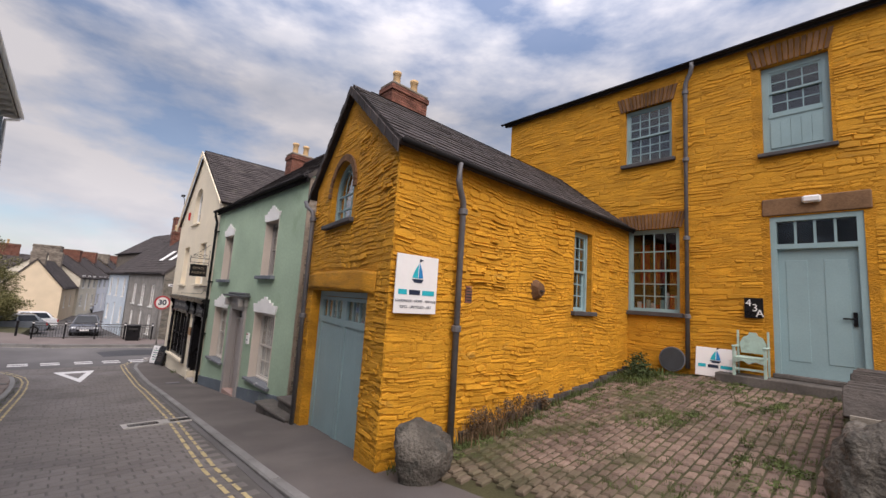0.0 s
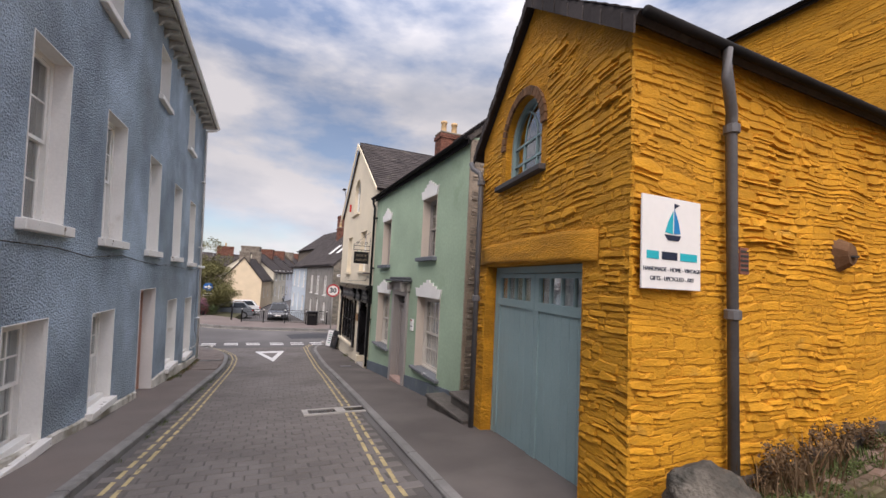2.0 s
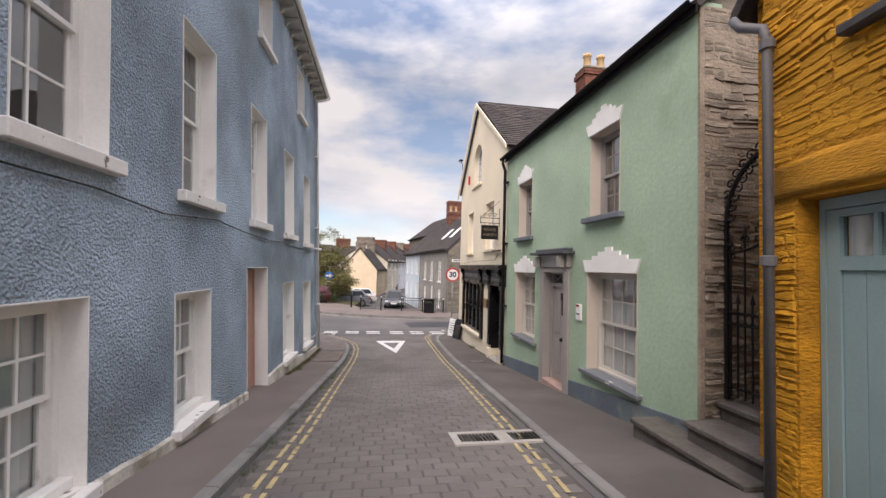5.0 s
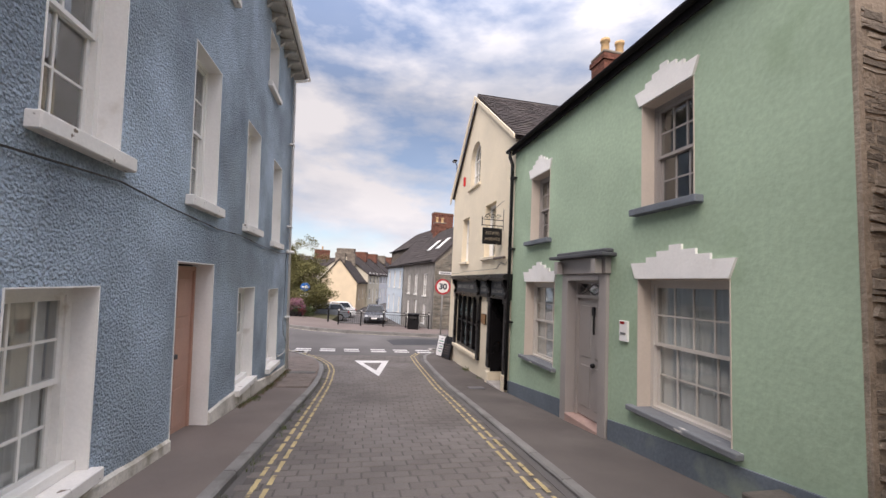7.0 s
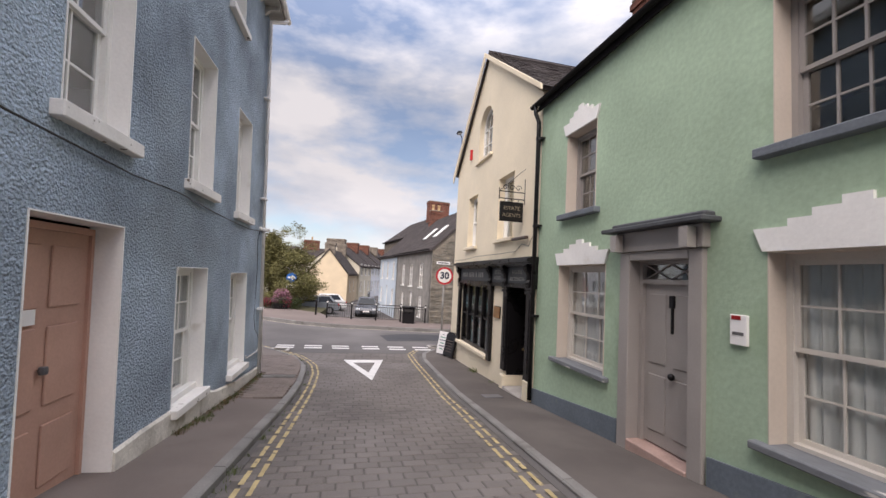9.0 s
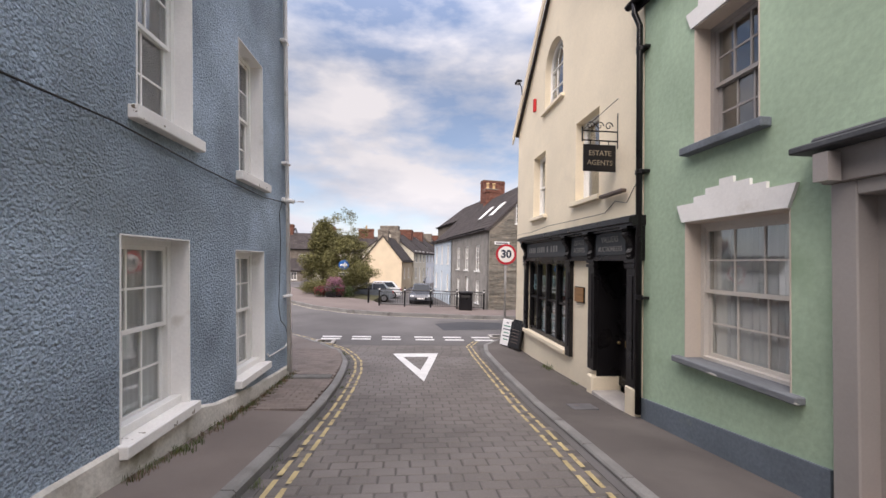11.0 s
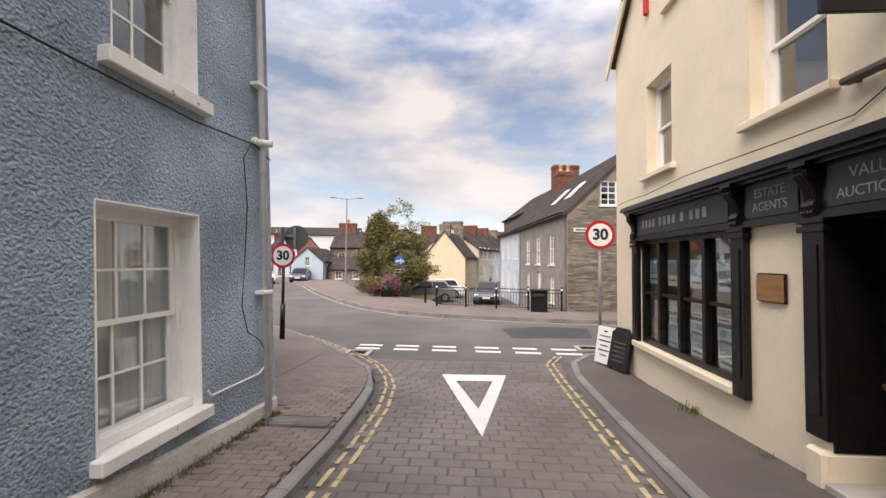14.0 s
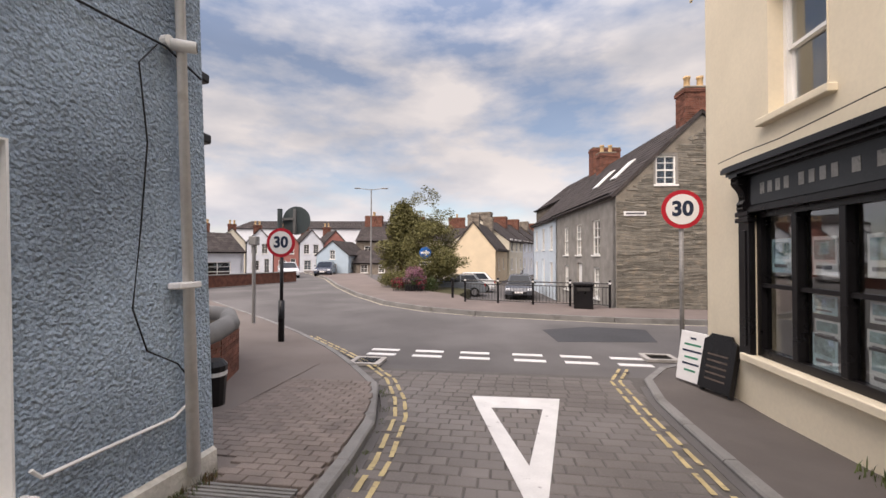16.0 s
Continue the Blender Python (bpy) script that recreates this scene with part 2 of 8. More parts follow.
M_LINE_W = mat("white_road_paint", (0.70, 0.68, 0.66), 0.85, 0.08, 4, 60, 0.3, 0.004, stain=(0.35, 0.33, 0.32), stain_scale=9, stain_at=(0.66, 0.74))
M_LEAF = mat("green_leaves", (0.075, 0.105, 0.035), 0.7, 0.35, 2, 20, 0, rand=0.5)
M_LEAF_DRY = mat("dry_brown_weed", (0.22, 0.14, 0.075), 0.8, 0.3, 3, 20, 0, rand=0.5)
M_GRASS = mat("grass_tufts", (0.125, 0.16, 0.05), 0.8, 0.3, 2, 20, 0, rand=0.4)
M_BARK = mat("bark", (0.12, 0.09, 0.065), 0.95, 0.3, 4, 30, 0.6, 0.02)
# Near-black for unseen room insides and openings: their shade is in the colour.
M_DARK = mat("shade_dark", (0.045, 0.042, 0.04), 0.95, 0.2, 1, 10, 0)
M_CURTAIN = mat("net_curtain", (0.76, 0.76, 0.75), 0.9, 0.1, 2, 30, 0.1, 0.004)
M_SIGN = mat("white_sign_board", (0.82, 0.80, 0.78), 0.45, 0.03, 2, 20, 0.03, 0.002)


# ---------------------------------------------------------------- builders
def thing(name, label, category, m=None, group="", kind=""):
    ob = new(name)
    ob.empty_display_size = 0.2
    ob.matrix_basis = m or Matrix.Identity(4)
    return tagged(ob, label, category, group, kind)


def part(name, bm, material, parent, label="", kind="", fall=0.0, smooth=False):
    """Links a bmesh as one mesh object under a thing or a part. fall: metres by which it sinks per metre along local x."""
    if fall:
        for v in bm.verts:
            v.co.z -= fall * v.co.x
    me = bpy.data.meshes.new(name)
    bmesh.ops.recalc_face_normals(bm, faces=bm.faces[:])
    bm.to_mesh(me)
    bm.free()
    me.materials.append(material)
    if smooth:
        for p in me.polygons:
            p.use_smooth = True
    ob = new(name, me)
    ob.parent = parent
    return tagged(ob, label, kind=kind)


def mesh_part(name, verts, faces, material, parent, label="", kind=""):
    me = bpy.data.meshes.new(name)
    me.from_pydata(verts, [], faces)
    me.materials.append(material)
    ob = new(name, me)
    ob.parent = parent
    return tagged(ob, label, kind=kind)


def box(bm, x0, x1, y0, y1, z0, z1, bevel=0.0):
    vs = [bm.verts.new(p) for p in ((x0, y0, z0), (x1, y0, z0), (x1, y1, z0), (x0, y1, z0), (x0, y0, z1), (x1, y0, z1), (x1, y1, z1), (x0, y1, z1))]
    fs = [bm.faces.new([vs[i] for i in f]) for f in ((3, 2, 1, 0), (4, 5, 6, 7), (0, 1, 5, 4), (1, 2, 6, 5), (2, 3, 7, 6), (3, 0, 4, 7))]
    if bevel:
        es = list({e for f in fs for e in f.edges})
        bmesh.ops.bevel(bm, geom=es, offset=bevel, segments=1, affect="EDGES")
    return bm


def boxes(*rows, bevel=0.0):
    bm = bmesh.new()
    for r in rows:
        box(bm, *r, bevel=bevel)
    return bm


def prism(bm, pts, y0, y1):
    """A flat outline in x and z, given thickness along y."""
    a, b = [bm.verts.new((x, y0, z)) for x, z in pts], [bm.verts.new((x, y1, z)) for x, z in pts]
    bm.faces.new(a)
    bm.faces.new(b[::-1])
    for i in range(len(pts)):
        j = (i + 1) % len(pts)
        bm.faces.new((a[i], b[i], b[j], a[j]))
    return bm


def slab(bm, pts, z0, z1):
    """A flat outline in x and y, given thickness along z; z0, z1 may be functions of x and y."""
    f0 = z0 if callable(z0) else (lambda x, y: z0)
    f1 = z1 if callable(z1) else (lambda x, y: z1)
    a, b = [bm.verts.new((x, y, f0(x, y))) for x, y in pts], [bm.verts.new((x, y, f1(x, y))) for x, y in pts]
    bm.faces.new(a[::-1])
    bm.faces.new(b)
    for i in range(len(pts)):
        j = (i + 1) % len(pts)
        bm.faces.new((a[i], a[j], b[j], b[i]))
    return bm


def tube(bm, pts, r, sides=8, r1=None):
    """A round bar along a line of points."""
    pts = [Vector(p) for p in pts]
    rings = []
    for i, p in enumerate(pts):
        d = (pts[min(i + 1, len(pts) - 1)] - pts[max(i - 1, 0)]).normalized()
        q = d.to_track_quat("Z", "Y")
        rad = r if r1 is None else r + (r1 - r) * i / (len(pts) - 1)
        rings.append([bm.verts.new(p + q @ Vector((rad * math.cos(a), rad * math.sin(a), 0))) for a in [math.tau * k / sides for k in range(sides)]])
    for a, b in zip(rings, rings[1:]):
        for k in range(sides):
            bm.faces.new((a[k], a[(k + 1) % sides], b[(k + 1) % sides], b[k]))
    bm.faces.new(rings[0][::-1])
    bm.faces.new(rings[-1])
    return bm


def tubes(r, *lines, sides=8):
    bm = bmesh.new()
    for l in lines:
        tube(bm, l, r, sides)
    return bm


def lathe(bm, c, profile, sides=16):
    """A turned shape about a vertical axis at c: rows of radius and height."""
    rings = [[bm.verts.new((c[0] + r * math.cos(math.tau * k / sides), c[1] + r * math.sin(math.tau * k / sides), c[2] + z)) for k in range(sides)] for r, z in profile]
    for a, b in zip(rings, rings[1:]):
        for k in range(sides):
            bm.faces.new((a[k], a[(k + 1) % sides], b[(k + 1) % sides], b[k]))
    bm.faces.new(rings[0][::-1])
    bm.faces.new(rings[-1])
    return bm


def wall_with_holes(u0, u1, z0, z1, holes, thick, y0=0.0):
    """A wall in local x and z with real openings; outer face at y0, going in by thick."""
    bm = bmesh.new()
    us = sorted({u0, u1, *[h[0] for h in holes], *[h[1] for h in holes]})
    zs = sorted({z0, z1, *[h[2] for h in holes], *[h[3] for h in holes]})
    us, zs = [u for u in us if u0 <= u <= u1], [z for z in zs if z0 <= z <= z1]
    solid = {}
    for i in range(len(us) - 1):
        for j in range(len(zs) - 1):
            cu, cz = (us[i] + us[i + 1]) / 2, (zs[j] + zs[j + 1]) / 2
            solid[i, j] = not any(h[0] < cu < h[1] and h[2] < cz < h[3] for h in holes)
    vs = {}

    def v(i, j, k):
        if (i, j, k) not in vs:
            vs[i, j, k] = bm.verts.new((us[i], y0 + thick * k, zs[j]))
        return vs[i, j, k]

    for (i, j), s in solid.items():
        if not s:
            continue
        bm.faces.new((v(i, j, 0), v(i + 1, j, 0), v(i + 1, j + 1, 0), v(i, j + 1, 0)))
        bm.faces.new((v(i, j + 1, 1), v(i + 1, j + 1, 1), v(i + 1, j, 1), v(i, j, 1)))
        for di, dj, a, b in ((-1, 0, (i, j), (i, j + 1)), (1, 0, (i + 1, j), (i + 1, j + 1)), (0, -1, (i, j), (i + 1, j)), (0, 1, (i, j + 1), (i + 1, j + 1))):
            if not solid.get((i + di, j + dj), False):
                bm.faces.new((v(*a, 0), v(*b, 0), v(*b, 1), v(*a, 1)))
    return bm


def cut_top(bm, point, normal):
    bmesh.ops.bisect_plane(bm, geom=bm.verts[:] + bm.edges[:] + bm.faces[:], plane_co=point, plane_no=normal, clear_outer=True)
    return bm


def curtain_mesh(x0, x1, y, z0, z1, waves, depth=0.03):
    bm = bmesh.new()
    n = int(waves * 6)
    rows = []
    for i in range(n + 1):
        x = x0 + (x1 - x0) * i / n
        yy = y + depth * math.sin(i * math.tau / 6 + 0.6 * math.sin(i * 0.7))
        rows.append((bm.verts.new((x, yy, z0)), bm.verts.new((x, yy * 1.0, z1))))
    for a, b in zip(rows, rows[1:]):
        bm.faces.new((a[0], b[0], b[1], a[1]))
    return bm


def sash(parent, u0, u1, z0, z1, depth, cols=3, rows=(2, 2), paint=None, sill=None, curtain=False, fall=0.0, name="window", label="", bar=0.022, frame_w=0.06, sill_out=0.1, sill_ext=0.12, sill_h=0.1, meet=None):
    """A sliding sash window set back in its opening: box frame, two sashes with glazing bars, panes, and a sill."""
    paint = paint or M_WHITE
    f = frame_w
    a0, a1, b0, b1 = u0, u1, z0, z1
    win = part(name, boxes((a0, a0 + f, depth, depth + 0.12, b0, b1), (a1 - f, a1, depth, depth + 0.12, b0, b1), (a0 + f, a1 - f, depth, depth + 0.12, b1 - f, b1), (a0 + f, a1 - f, depth - 0.02, depth + 0.12, b0, b0 + f * 0.8)), paint, parent, label, fall=fall)
    mid = meet if meet is not None else (b0 + b1) / 2
    for (lo, hi, dy, nr) in ((mid - 0.02, b1 - f, 0.03, rows[0]), (b0 + f * 0.8, mid + 0.02, 0.07, rows[1])):
        x0, x1, s = a0 + f, a1 - f, 0.045
        y0, y1 = depth + dy, depth + dy + 0.035
        if dy == 0.03:
            y0, y1 = depth + 0.02, depth + 0.055
        else:
            y0, y1 = depth + 0.06, depth + 0.095
        bm = boxes((x0, x0 + s, y0, y1, lo, hi), (x1 - s, x1, y0, y1, lo, hi), (x0 + s, x1 - s, y0, y1, lo, lo + s), (x0 + s, x1 - s, y0, y1, hi - s, hi))
        for c in range(1, cols):
            x = x0 + s + (x1 - x0 - 2 * s) * c / cols
            box(bm, x - bar / 2, x + bar / 2, y0 + 0.004, y1 - 0.004, lo + s, hi - s)
        for r in range(1, nr):
            z = lo + s + (hi - lo - 2 * s) * r / nr
            box(bm, x0 + s, x1 - s, y0 + 0.006, y1 - 0.006, z - bar / 2, z + bar / 2)
        part("sash", bm, paint, win, fall=fall)
        pane = part("pane", boxes((x0 + s * 0.5, x1 - s * 0.5, (y0 + y1) / 2 - 0.002, (y0 + y1) / 2 + 0.002, lo + s * 0.5, hi - s * 0.5)), GLASS, win, fall=fall)
        pane.visible_shadow = False
    if sill:
        part("sill", boxes((u0 - sill_ext, u1 + sill_ext, -sill_out, depth + 0.02, z0 - sill_h, z0 + 0.012), bevel=0.01), sill, win, fall=fall)
    if curtain:
        part("curtain", curtain_mesh(u0 + f, u1 - f, depth + 0.125, z0, z1, 9 * (u1 - u0), 0.018), M_CURTAIN, win, "pale net curtain hung behind the glass", fall=fall)
    return win


def roof_slates(parent, corner, along, up, length, height, w=0.3, h=0.2, name="roof", material=None, label="", thick=0.012, seed=1, skew=0.0):
    """A roof slope: a slab with courses of lapped slates. corner: lower corner; along, up: unit vectors in the slope."""
    material = material or M_SLATE
    rng = random.Random(seed)
    c, a, u = Vector(corner), Vector(along).normalized(), Vector(up).normalized()
    n = a.cross(u).normalized()
    if n.z < 0:
        n = -n
    bm = bmesh.new()
    q = [c, c + a * length, c + a * length + u * height, c + a * skew * height + u * height]
    lo = [bm.verts.new(p - n * 0.09) for p in q]
    hi = [bm.verts.new(p - n * 0.004) for p in q]
    bm.faces.new(lo[::-1])
    bm.faces.new(hi)
    for i in range(4):
        j = (i + 1) % 4
        bm.faces.new((lo[i], lo[j], hi[j], hi[i]))
    roof = part(name, bm, material, parent, label)
    vs, fs = [], []
    rows = max(1, int(height / h))
    hh = height / rows
    for r in range(rows):
        x = -(w / 2) * (r % 2)
        while x < length - 0.01:
            x0, x1 = max(skew * r * hh, x) + 0.004, min(length, x + w) - 0.004
            x += w
            if x1 - x0 < 0.03:
                continue
            k = len(vs)
            t = thick * (0.7 + 0.7 * rng.random())
            lift = 0.004 * rng.random()
            lowz = r * hh - 0.02 + 0.006 * rng.random()
            for px, pu, pn in ((x0, lowz, t + 0.006 + lift), (x1, lowz, t + 0.006 + lift), (x1, (r + 1) * hh + 0.02, 0.003), (x0, (r + 1) * hh + 0.02, 0.003), (x0, lowz, 0.0), (x1, lowz, 0.0)):
                vs.append(c + a * px + u * pu + n * pn)
            fs += [(k, k + 1, k + 2, k + 3), (k, k + 4, k + 5, k + 1), (k, k + 3, k + 4), (k + 1, k + 5, k + 2)]
    mesh_part("slating", vs, fs, material, roof, kind="stuff")
    return roof


def stone_courses(parent, u0, u1, z0, z1, holes, material, h=(0.07, 0.15), w=(0.2, 0.6), proud=(0.012, 0.04), y=0.0, inside=None, near=None, seed=3, name="stone", limit=300, wave=0.09):
    """Rough, wandering courses of flaky stones on the outer face of a wall. Those inside near (u0, u1, z0, z1) are parts of their own; the rest are one mesh."""
    rng = random.Random(seed)
    rest_v, rest_f, made = [], [], 0

    def wander(u, z):
        return wave * noise.noise(Vector((u * 0.55, z * 0.8, seed * 1.3))) + wave * 0.4 * noise.noise(Vector((u * 1.9, z * 1.7, seed * 2.7)))

    z = z0
    while z < z1 - 0.03:
        hh = rng.uniform(*h)
        u = u0 - rng.uniform(0, 0.1)
        while u < u1 - 0.02:
            ww = rng.uniform(*w) * (0.45 if rng.random() < 0.25 else 1)
            cuts = [0, 1]
            if hh > 0.085 and rng.random() < 0.45:
                cuts = [0, rng.uniform(0.35, 0.65), 1]
            for c0, c1 in zip(cuts, cuts[1:]):
                sh = 0.06 if len(cuts) == 3 else 0.0
                a, b = max(u0, u - sh * rng.random()) + 0.004, min(u1, u + ww + sh * rng.random()) - 0.004
                zz0, zz1 = z + hh * c0 + 0.002 + rng.uniform(-0.006, 0.006), min(z1, z + hh * c1) - 0.002 + rng.uniform(-0.01, 0.01)
                if b - a < 0.05 or zz1 - zz0 < 0.02:
                    continue
                clash = False
                for ho in holes:
                    if a < ho[1] and b > ho[0] and zz0 < ho[3] + 0.03 and zz1 > ho[2] - 0.03:
                        if a < ho[0] - 0.05:
                            b = ho[0] - 0.004
                        elif b > ho[1] + 0.05:
                            a = ho[1] + 0.004
                        else:
                            clash = True
                if clash or b - a < 0.05 or (inside and not (inside(a, zz1 + 0.05) and inside(b, zz1 + 0.05))):
                    continue
                p = rng.uniform(*proud) * (1.5 if rng.random() < 0.15 else 1) * max(0.25, 0.8 + 1.1 * noise.noise(Vector((a * 0.9, zz0 * 1.3, seed * 0.7))))
                n = 2 if b - a < 0.2 else 3 if b - a < 0.4 else 4
                low, top, lowf, topf = [], [], [], []
                thick = zz1 - zz0
                e = min(0.014, (b - a) * 0.12)
                t_l, t_r = rng.uniform(-0.4, 0.12) * thick, rng.uniform(-0.4, 0.12) * thick
                for k in range(n + 1):
                    f = k / n
                    x = a + (b - a) * f + (rng.uniform(-0.2, 0.2) * (b - a) / n if 0 < k < n else 0)
                    wv = wander(x, z)
                    pinch = (t_l if k == 0 else t_r if k == n else rng.uniform(-0.22, 0.14) * thick)
                    lo_z, hi_z = zz0 + wv - pinch * 0.4, zz1 + wv + pinch
                    xi = x + (e if k == 0 else -e if k == n else 0)
                    low.append((x, y + 0.004, lo_z))
                    top.append((x, y + 0.004, hi_z))
                    lowf.append((xi, y - p * rng.uniform(0.75, 1.15), lo_z + thick * rng.uniform(0.03, 0.14)))
                    topf.append((xi, y - p * rng.uniform(0.25, 0.9), hi_z - thick * rng.uniform(0.08, 0.26)))
                vs = low + lowf + topf + top
                m = n + 1
                fs = []
                for r in range(3):
                    for k in range(n):
                        fs.append((r * m + k, r * m + k + 1, (r + 1) * m + k + 1, (r + 1) * m + k))
                fs += [(0, m, 2 * m, 3 * m), (n, 3 * m + n, 2 * m + n, m + n)]
                cu, cz = (a + b) / 2, (zz0 + zz1) / 2
                if near and made < limit and near[0] < cu < near[1] and near[2] < cz < near[3]:
                    mesh_part(name, vs, fs, material, parent)
                    made += 1
                else:
                    k0 = len(rest_v)
                    rest_v += vs
                    rest_f += [tuple(k0 + i for i in f) for f in fs]
            u += ww
        z += hh
    if rest_v:
        mesh_part(name + "work", rest_v, rest_f, material, parent, kind="stuff")


def chimney(parent, x0, x1, y0, y1, z0, z1, pots=2, brick=None, along="x", label="brick chimney stack with clay pots", pot_h=0.5, seed=5):
    """A brick stack with an oversailing cap and clay pots, bricks laid in courses."""
    brick = brick or M_BRICK
    rng = random.Random(seed)
    st = part("chimney", boxes((x0 + 0.012, x1 - 0.012, y0 + 0.012, y1 - 0.012, z0, z1)), M_MORTAR, parent, label)
    vs, fs = [], []
    z, row = z0, 0
    while z < z1 - 0.05:
        out = 0.04 if z > z1 - 0.26 and z < z1 - 0.1 else 0.0
        for (p0, p1, fix, axis, sgn) in ((x0, x1, y0, 0, -1), (x0, x1, y1, 0, 1), (y0, y1, x0, 1, -1), (y0, y1, x1, 1, 1)):
            u = p0 - out - (0.11 if row % 2 else 0)
            while u < p1 + out - 0.01:
                a, b = max(u, p0 - out) + 0.005, min(u + 0.22, p1 + out) - 0.005
                u += 0.22
                if b - a < 0.03:
                    continue
                k = len(vs)
                d = fix + sgn * (out + 0.003 * rng.random())
                inn = fix - sgn * 0.02
                for uu, dd, zz in ((a, d, z + 0.005), (b, d, z + 0.005), (b, d, z + 0.07), (a, d, z + 0.07), (a, inn, z + 0.005), (b, inn, z + 0.005), (b, inn, z + 0.07), (a, inn, z + 0.07)):
                    vs.append((uu, dd, zz) if axis == 0 else (dd, uu, zz))
                fs += [(k, k + 1, k + 2, k + 3), (k, k + 4, k + 5, k + 1), (k + 3, k + 2, k + 6, k + 7), (k, k + 3, k + 7, k + 4), (k + 1, k + 5, k + 6, k + 2)]
        z += 0.075
        row += 1
    mesh_part("brickwork", vs, fs, brick, st, kind="stuff")
    part("cap", boxes((x0 - 0.02, x1 + 0.02, y0 - 0.02, y1 + 0.02, z1 - 0.03, z1 + 0.05), bevel=0.02), M_MORTAR, st)
    for i in range(pots):
        f = (i + 0.5) / pots
        cx, cy = (x0 + (x1 - x0) * f, (y0 + y1) / 2) if along == "x" else ((x0 + x1) / 2, y0 + (y1 - y0) * f)
        bm = bmesh.new()
        lathe(bm, (cx, cy, z1 + 0.03), [(0.13, 0), (0.115, 0.08), (0.105, pot_h * 0.8), (0.13, pot_h * 0.84), (0.13, pot_h), (0.09, pot_h), (0.085, pot_h - 0.1)], 12)
        part("chimney_pot", bm, M_POT, st, smooth=True)
    return st


def gutter_line(parent, p0, p1, r=0.06, name="gutter", material=None):
    """A half-round gutter between two points."""
    a, b = Vector(p0), Vector(p1)
    d = (b - a).normalized()
    s = d.cross(Vector((0, 0, 1))).normalized()
    bm = bmesh.new()
    rings = []
    for p in (a, b):
        ring = [bm.verts.new(p + s * r * math.cos(t) + Vector((0, 0, 1)) * -r * math.sin(t)) for t in [math.pi * k / 8 for k in range(9)]]
        ring += [bm.verts.new(p + s * (r - 0.008) * math.cos(t) + Vector((0, 0, 1)) * -(r - 0.008) * math.sin(t)) for t in [math.pi * k / 8 for k in range(8, -1, -1)]]
        rings.append(ring)
    n = len(rings[0])
    for k in range(n):
        bm.faces.new((rings[0][k], rings[0][(k + 1) % n], rings[1][(k + 1) % n], rings[1][k]))
    bm.faces.new(rings[0])
    bm.faces.new(rings[1][::-1])
    return part(name, bm, material or M_GUTTER, parent)


def lettering(body, size, m, material, parent, name="lettering", depth=0.002, align="CENTER", bold=0.0):
    """Raised letters in the built-in font; m places them, letters upright in local x and y."""
    cu = bpy.data.curves.new(name, "FONT")
    cu.body, cu.size, cu.extrude, cu.align_x, cu.align_y = body, size, depth, align, "CENTER"
    cu.offset = bold
    tmp = new("tmp_text", cu)
    bpy.context.view_layer.update()
    me = bpy.data.meshes.new_from_object(tmp.evaluated_get(bpy.context.evaluated_depsgraph_get()))
    bpy.data.objects.remove(tmp)
    me.transform(m)
    me.materials.clear()
    me.materials.append(material)
    ob = new(name, me)
    ob.parent = parent
    return ob


# ---------------------------------------------------------------- the ground
PROFILE = [(-60, 6.5), (0, -0.05), (5, -0.6), (10.5, -1.21), (17.4, -1.87), (21.8, -2.1), (26, -2.15), (900, -2.15)]


def gz(y):
    """Height of the road's crown along the street."""
    for (a, za), (b, zb) in zip(PROFILE, PROFILE[1:]):
        if y <= b:
            return za + (zb - za) * max(0.0, y - a) / (b - a)
    return PROFILE[-1][1]


def yard_z(x, y):
    """The cobbled forecourt rises towards the back wall."""
    level = y + max(0.0, 2.5 - y) * min(1.0, max(0.0, (x - 8.0) / 1.5))
    return -0.12 + 0.104 * (x - 5.1) - 0.13 * (level - 2.5)


def lerp_path(path, y):
    for (xa, ya), (xb, yb) in zip(path, path[1:]):
        if y <= yb:
            return xa + (xb - xa) * (y - ya) / (yb - ya)
    return path[-1][0]


KERB_L = [(-1.5, -40), (-1.3, 0), (-1.13, 7), (-0.95, 10.6), (-0.72, 14.5), (-0.57, 17), (-0.52, 18.6), (-0.55, 19.8), (-0.63, 20.8), (-0.78, 21.6), (-1.04, 22.3), (-1.45, 22.9), (-2.0, 23.7), (-2.9, 24.8), (-4.3, 26.3), (-6.5, 28.3), (-12, 33)]
KERB_R = [(2.0, -40), (2.0, 0), (2.08, 4.5), (2.27, 7.5), (2.48, 11), (2.69, 16), (2.78, 19.5), (2.9, 22.3), (3.08, 23.3), (3.6, 24.1), (4.4, 24.7), (6, 25.0), (30, 25.4)]

bm = bmesh.new()
ys = [-400, -60, 0, 5, 10.5, 17.4, 21.8, 26] + [29 + 0.75 * k for k in range(36)] + [60, 150, 900]
xs = [-600, -60, -16] + [-13 + k for k in range(20)] + [12, 60, 600]
FAR = [(-30, 75), (-20, 60), (-14, 50.5), (-9.8, 42.5), (-6.5, 37.0), (-4, 33.5), (-2, 31.8), (0, 30.85), (4.4, 29.95), (12, 29.6), (40, 29.4)]


def dip(x, y):
    """The car park and the far street lie lower than the pavement in front of them."""
    if x < -11 or y < 29:
        return 0.0
    edge = FAR[-1][1]
    for (xa, ya), (xb, yb) in zip(FAR, FAR[1:]):
        if xa <= x <= xb:
            edge = ya + (yb - ya) * (x - xa) / (xb - xa)
    return 0.6 * max(0.0, min(1.0, (y - edge - 0.9) / 1.0)) * max(0.0, min(1.0, (x + 11) / 2))



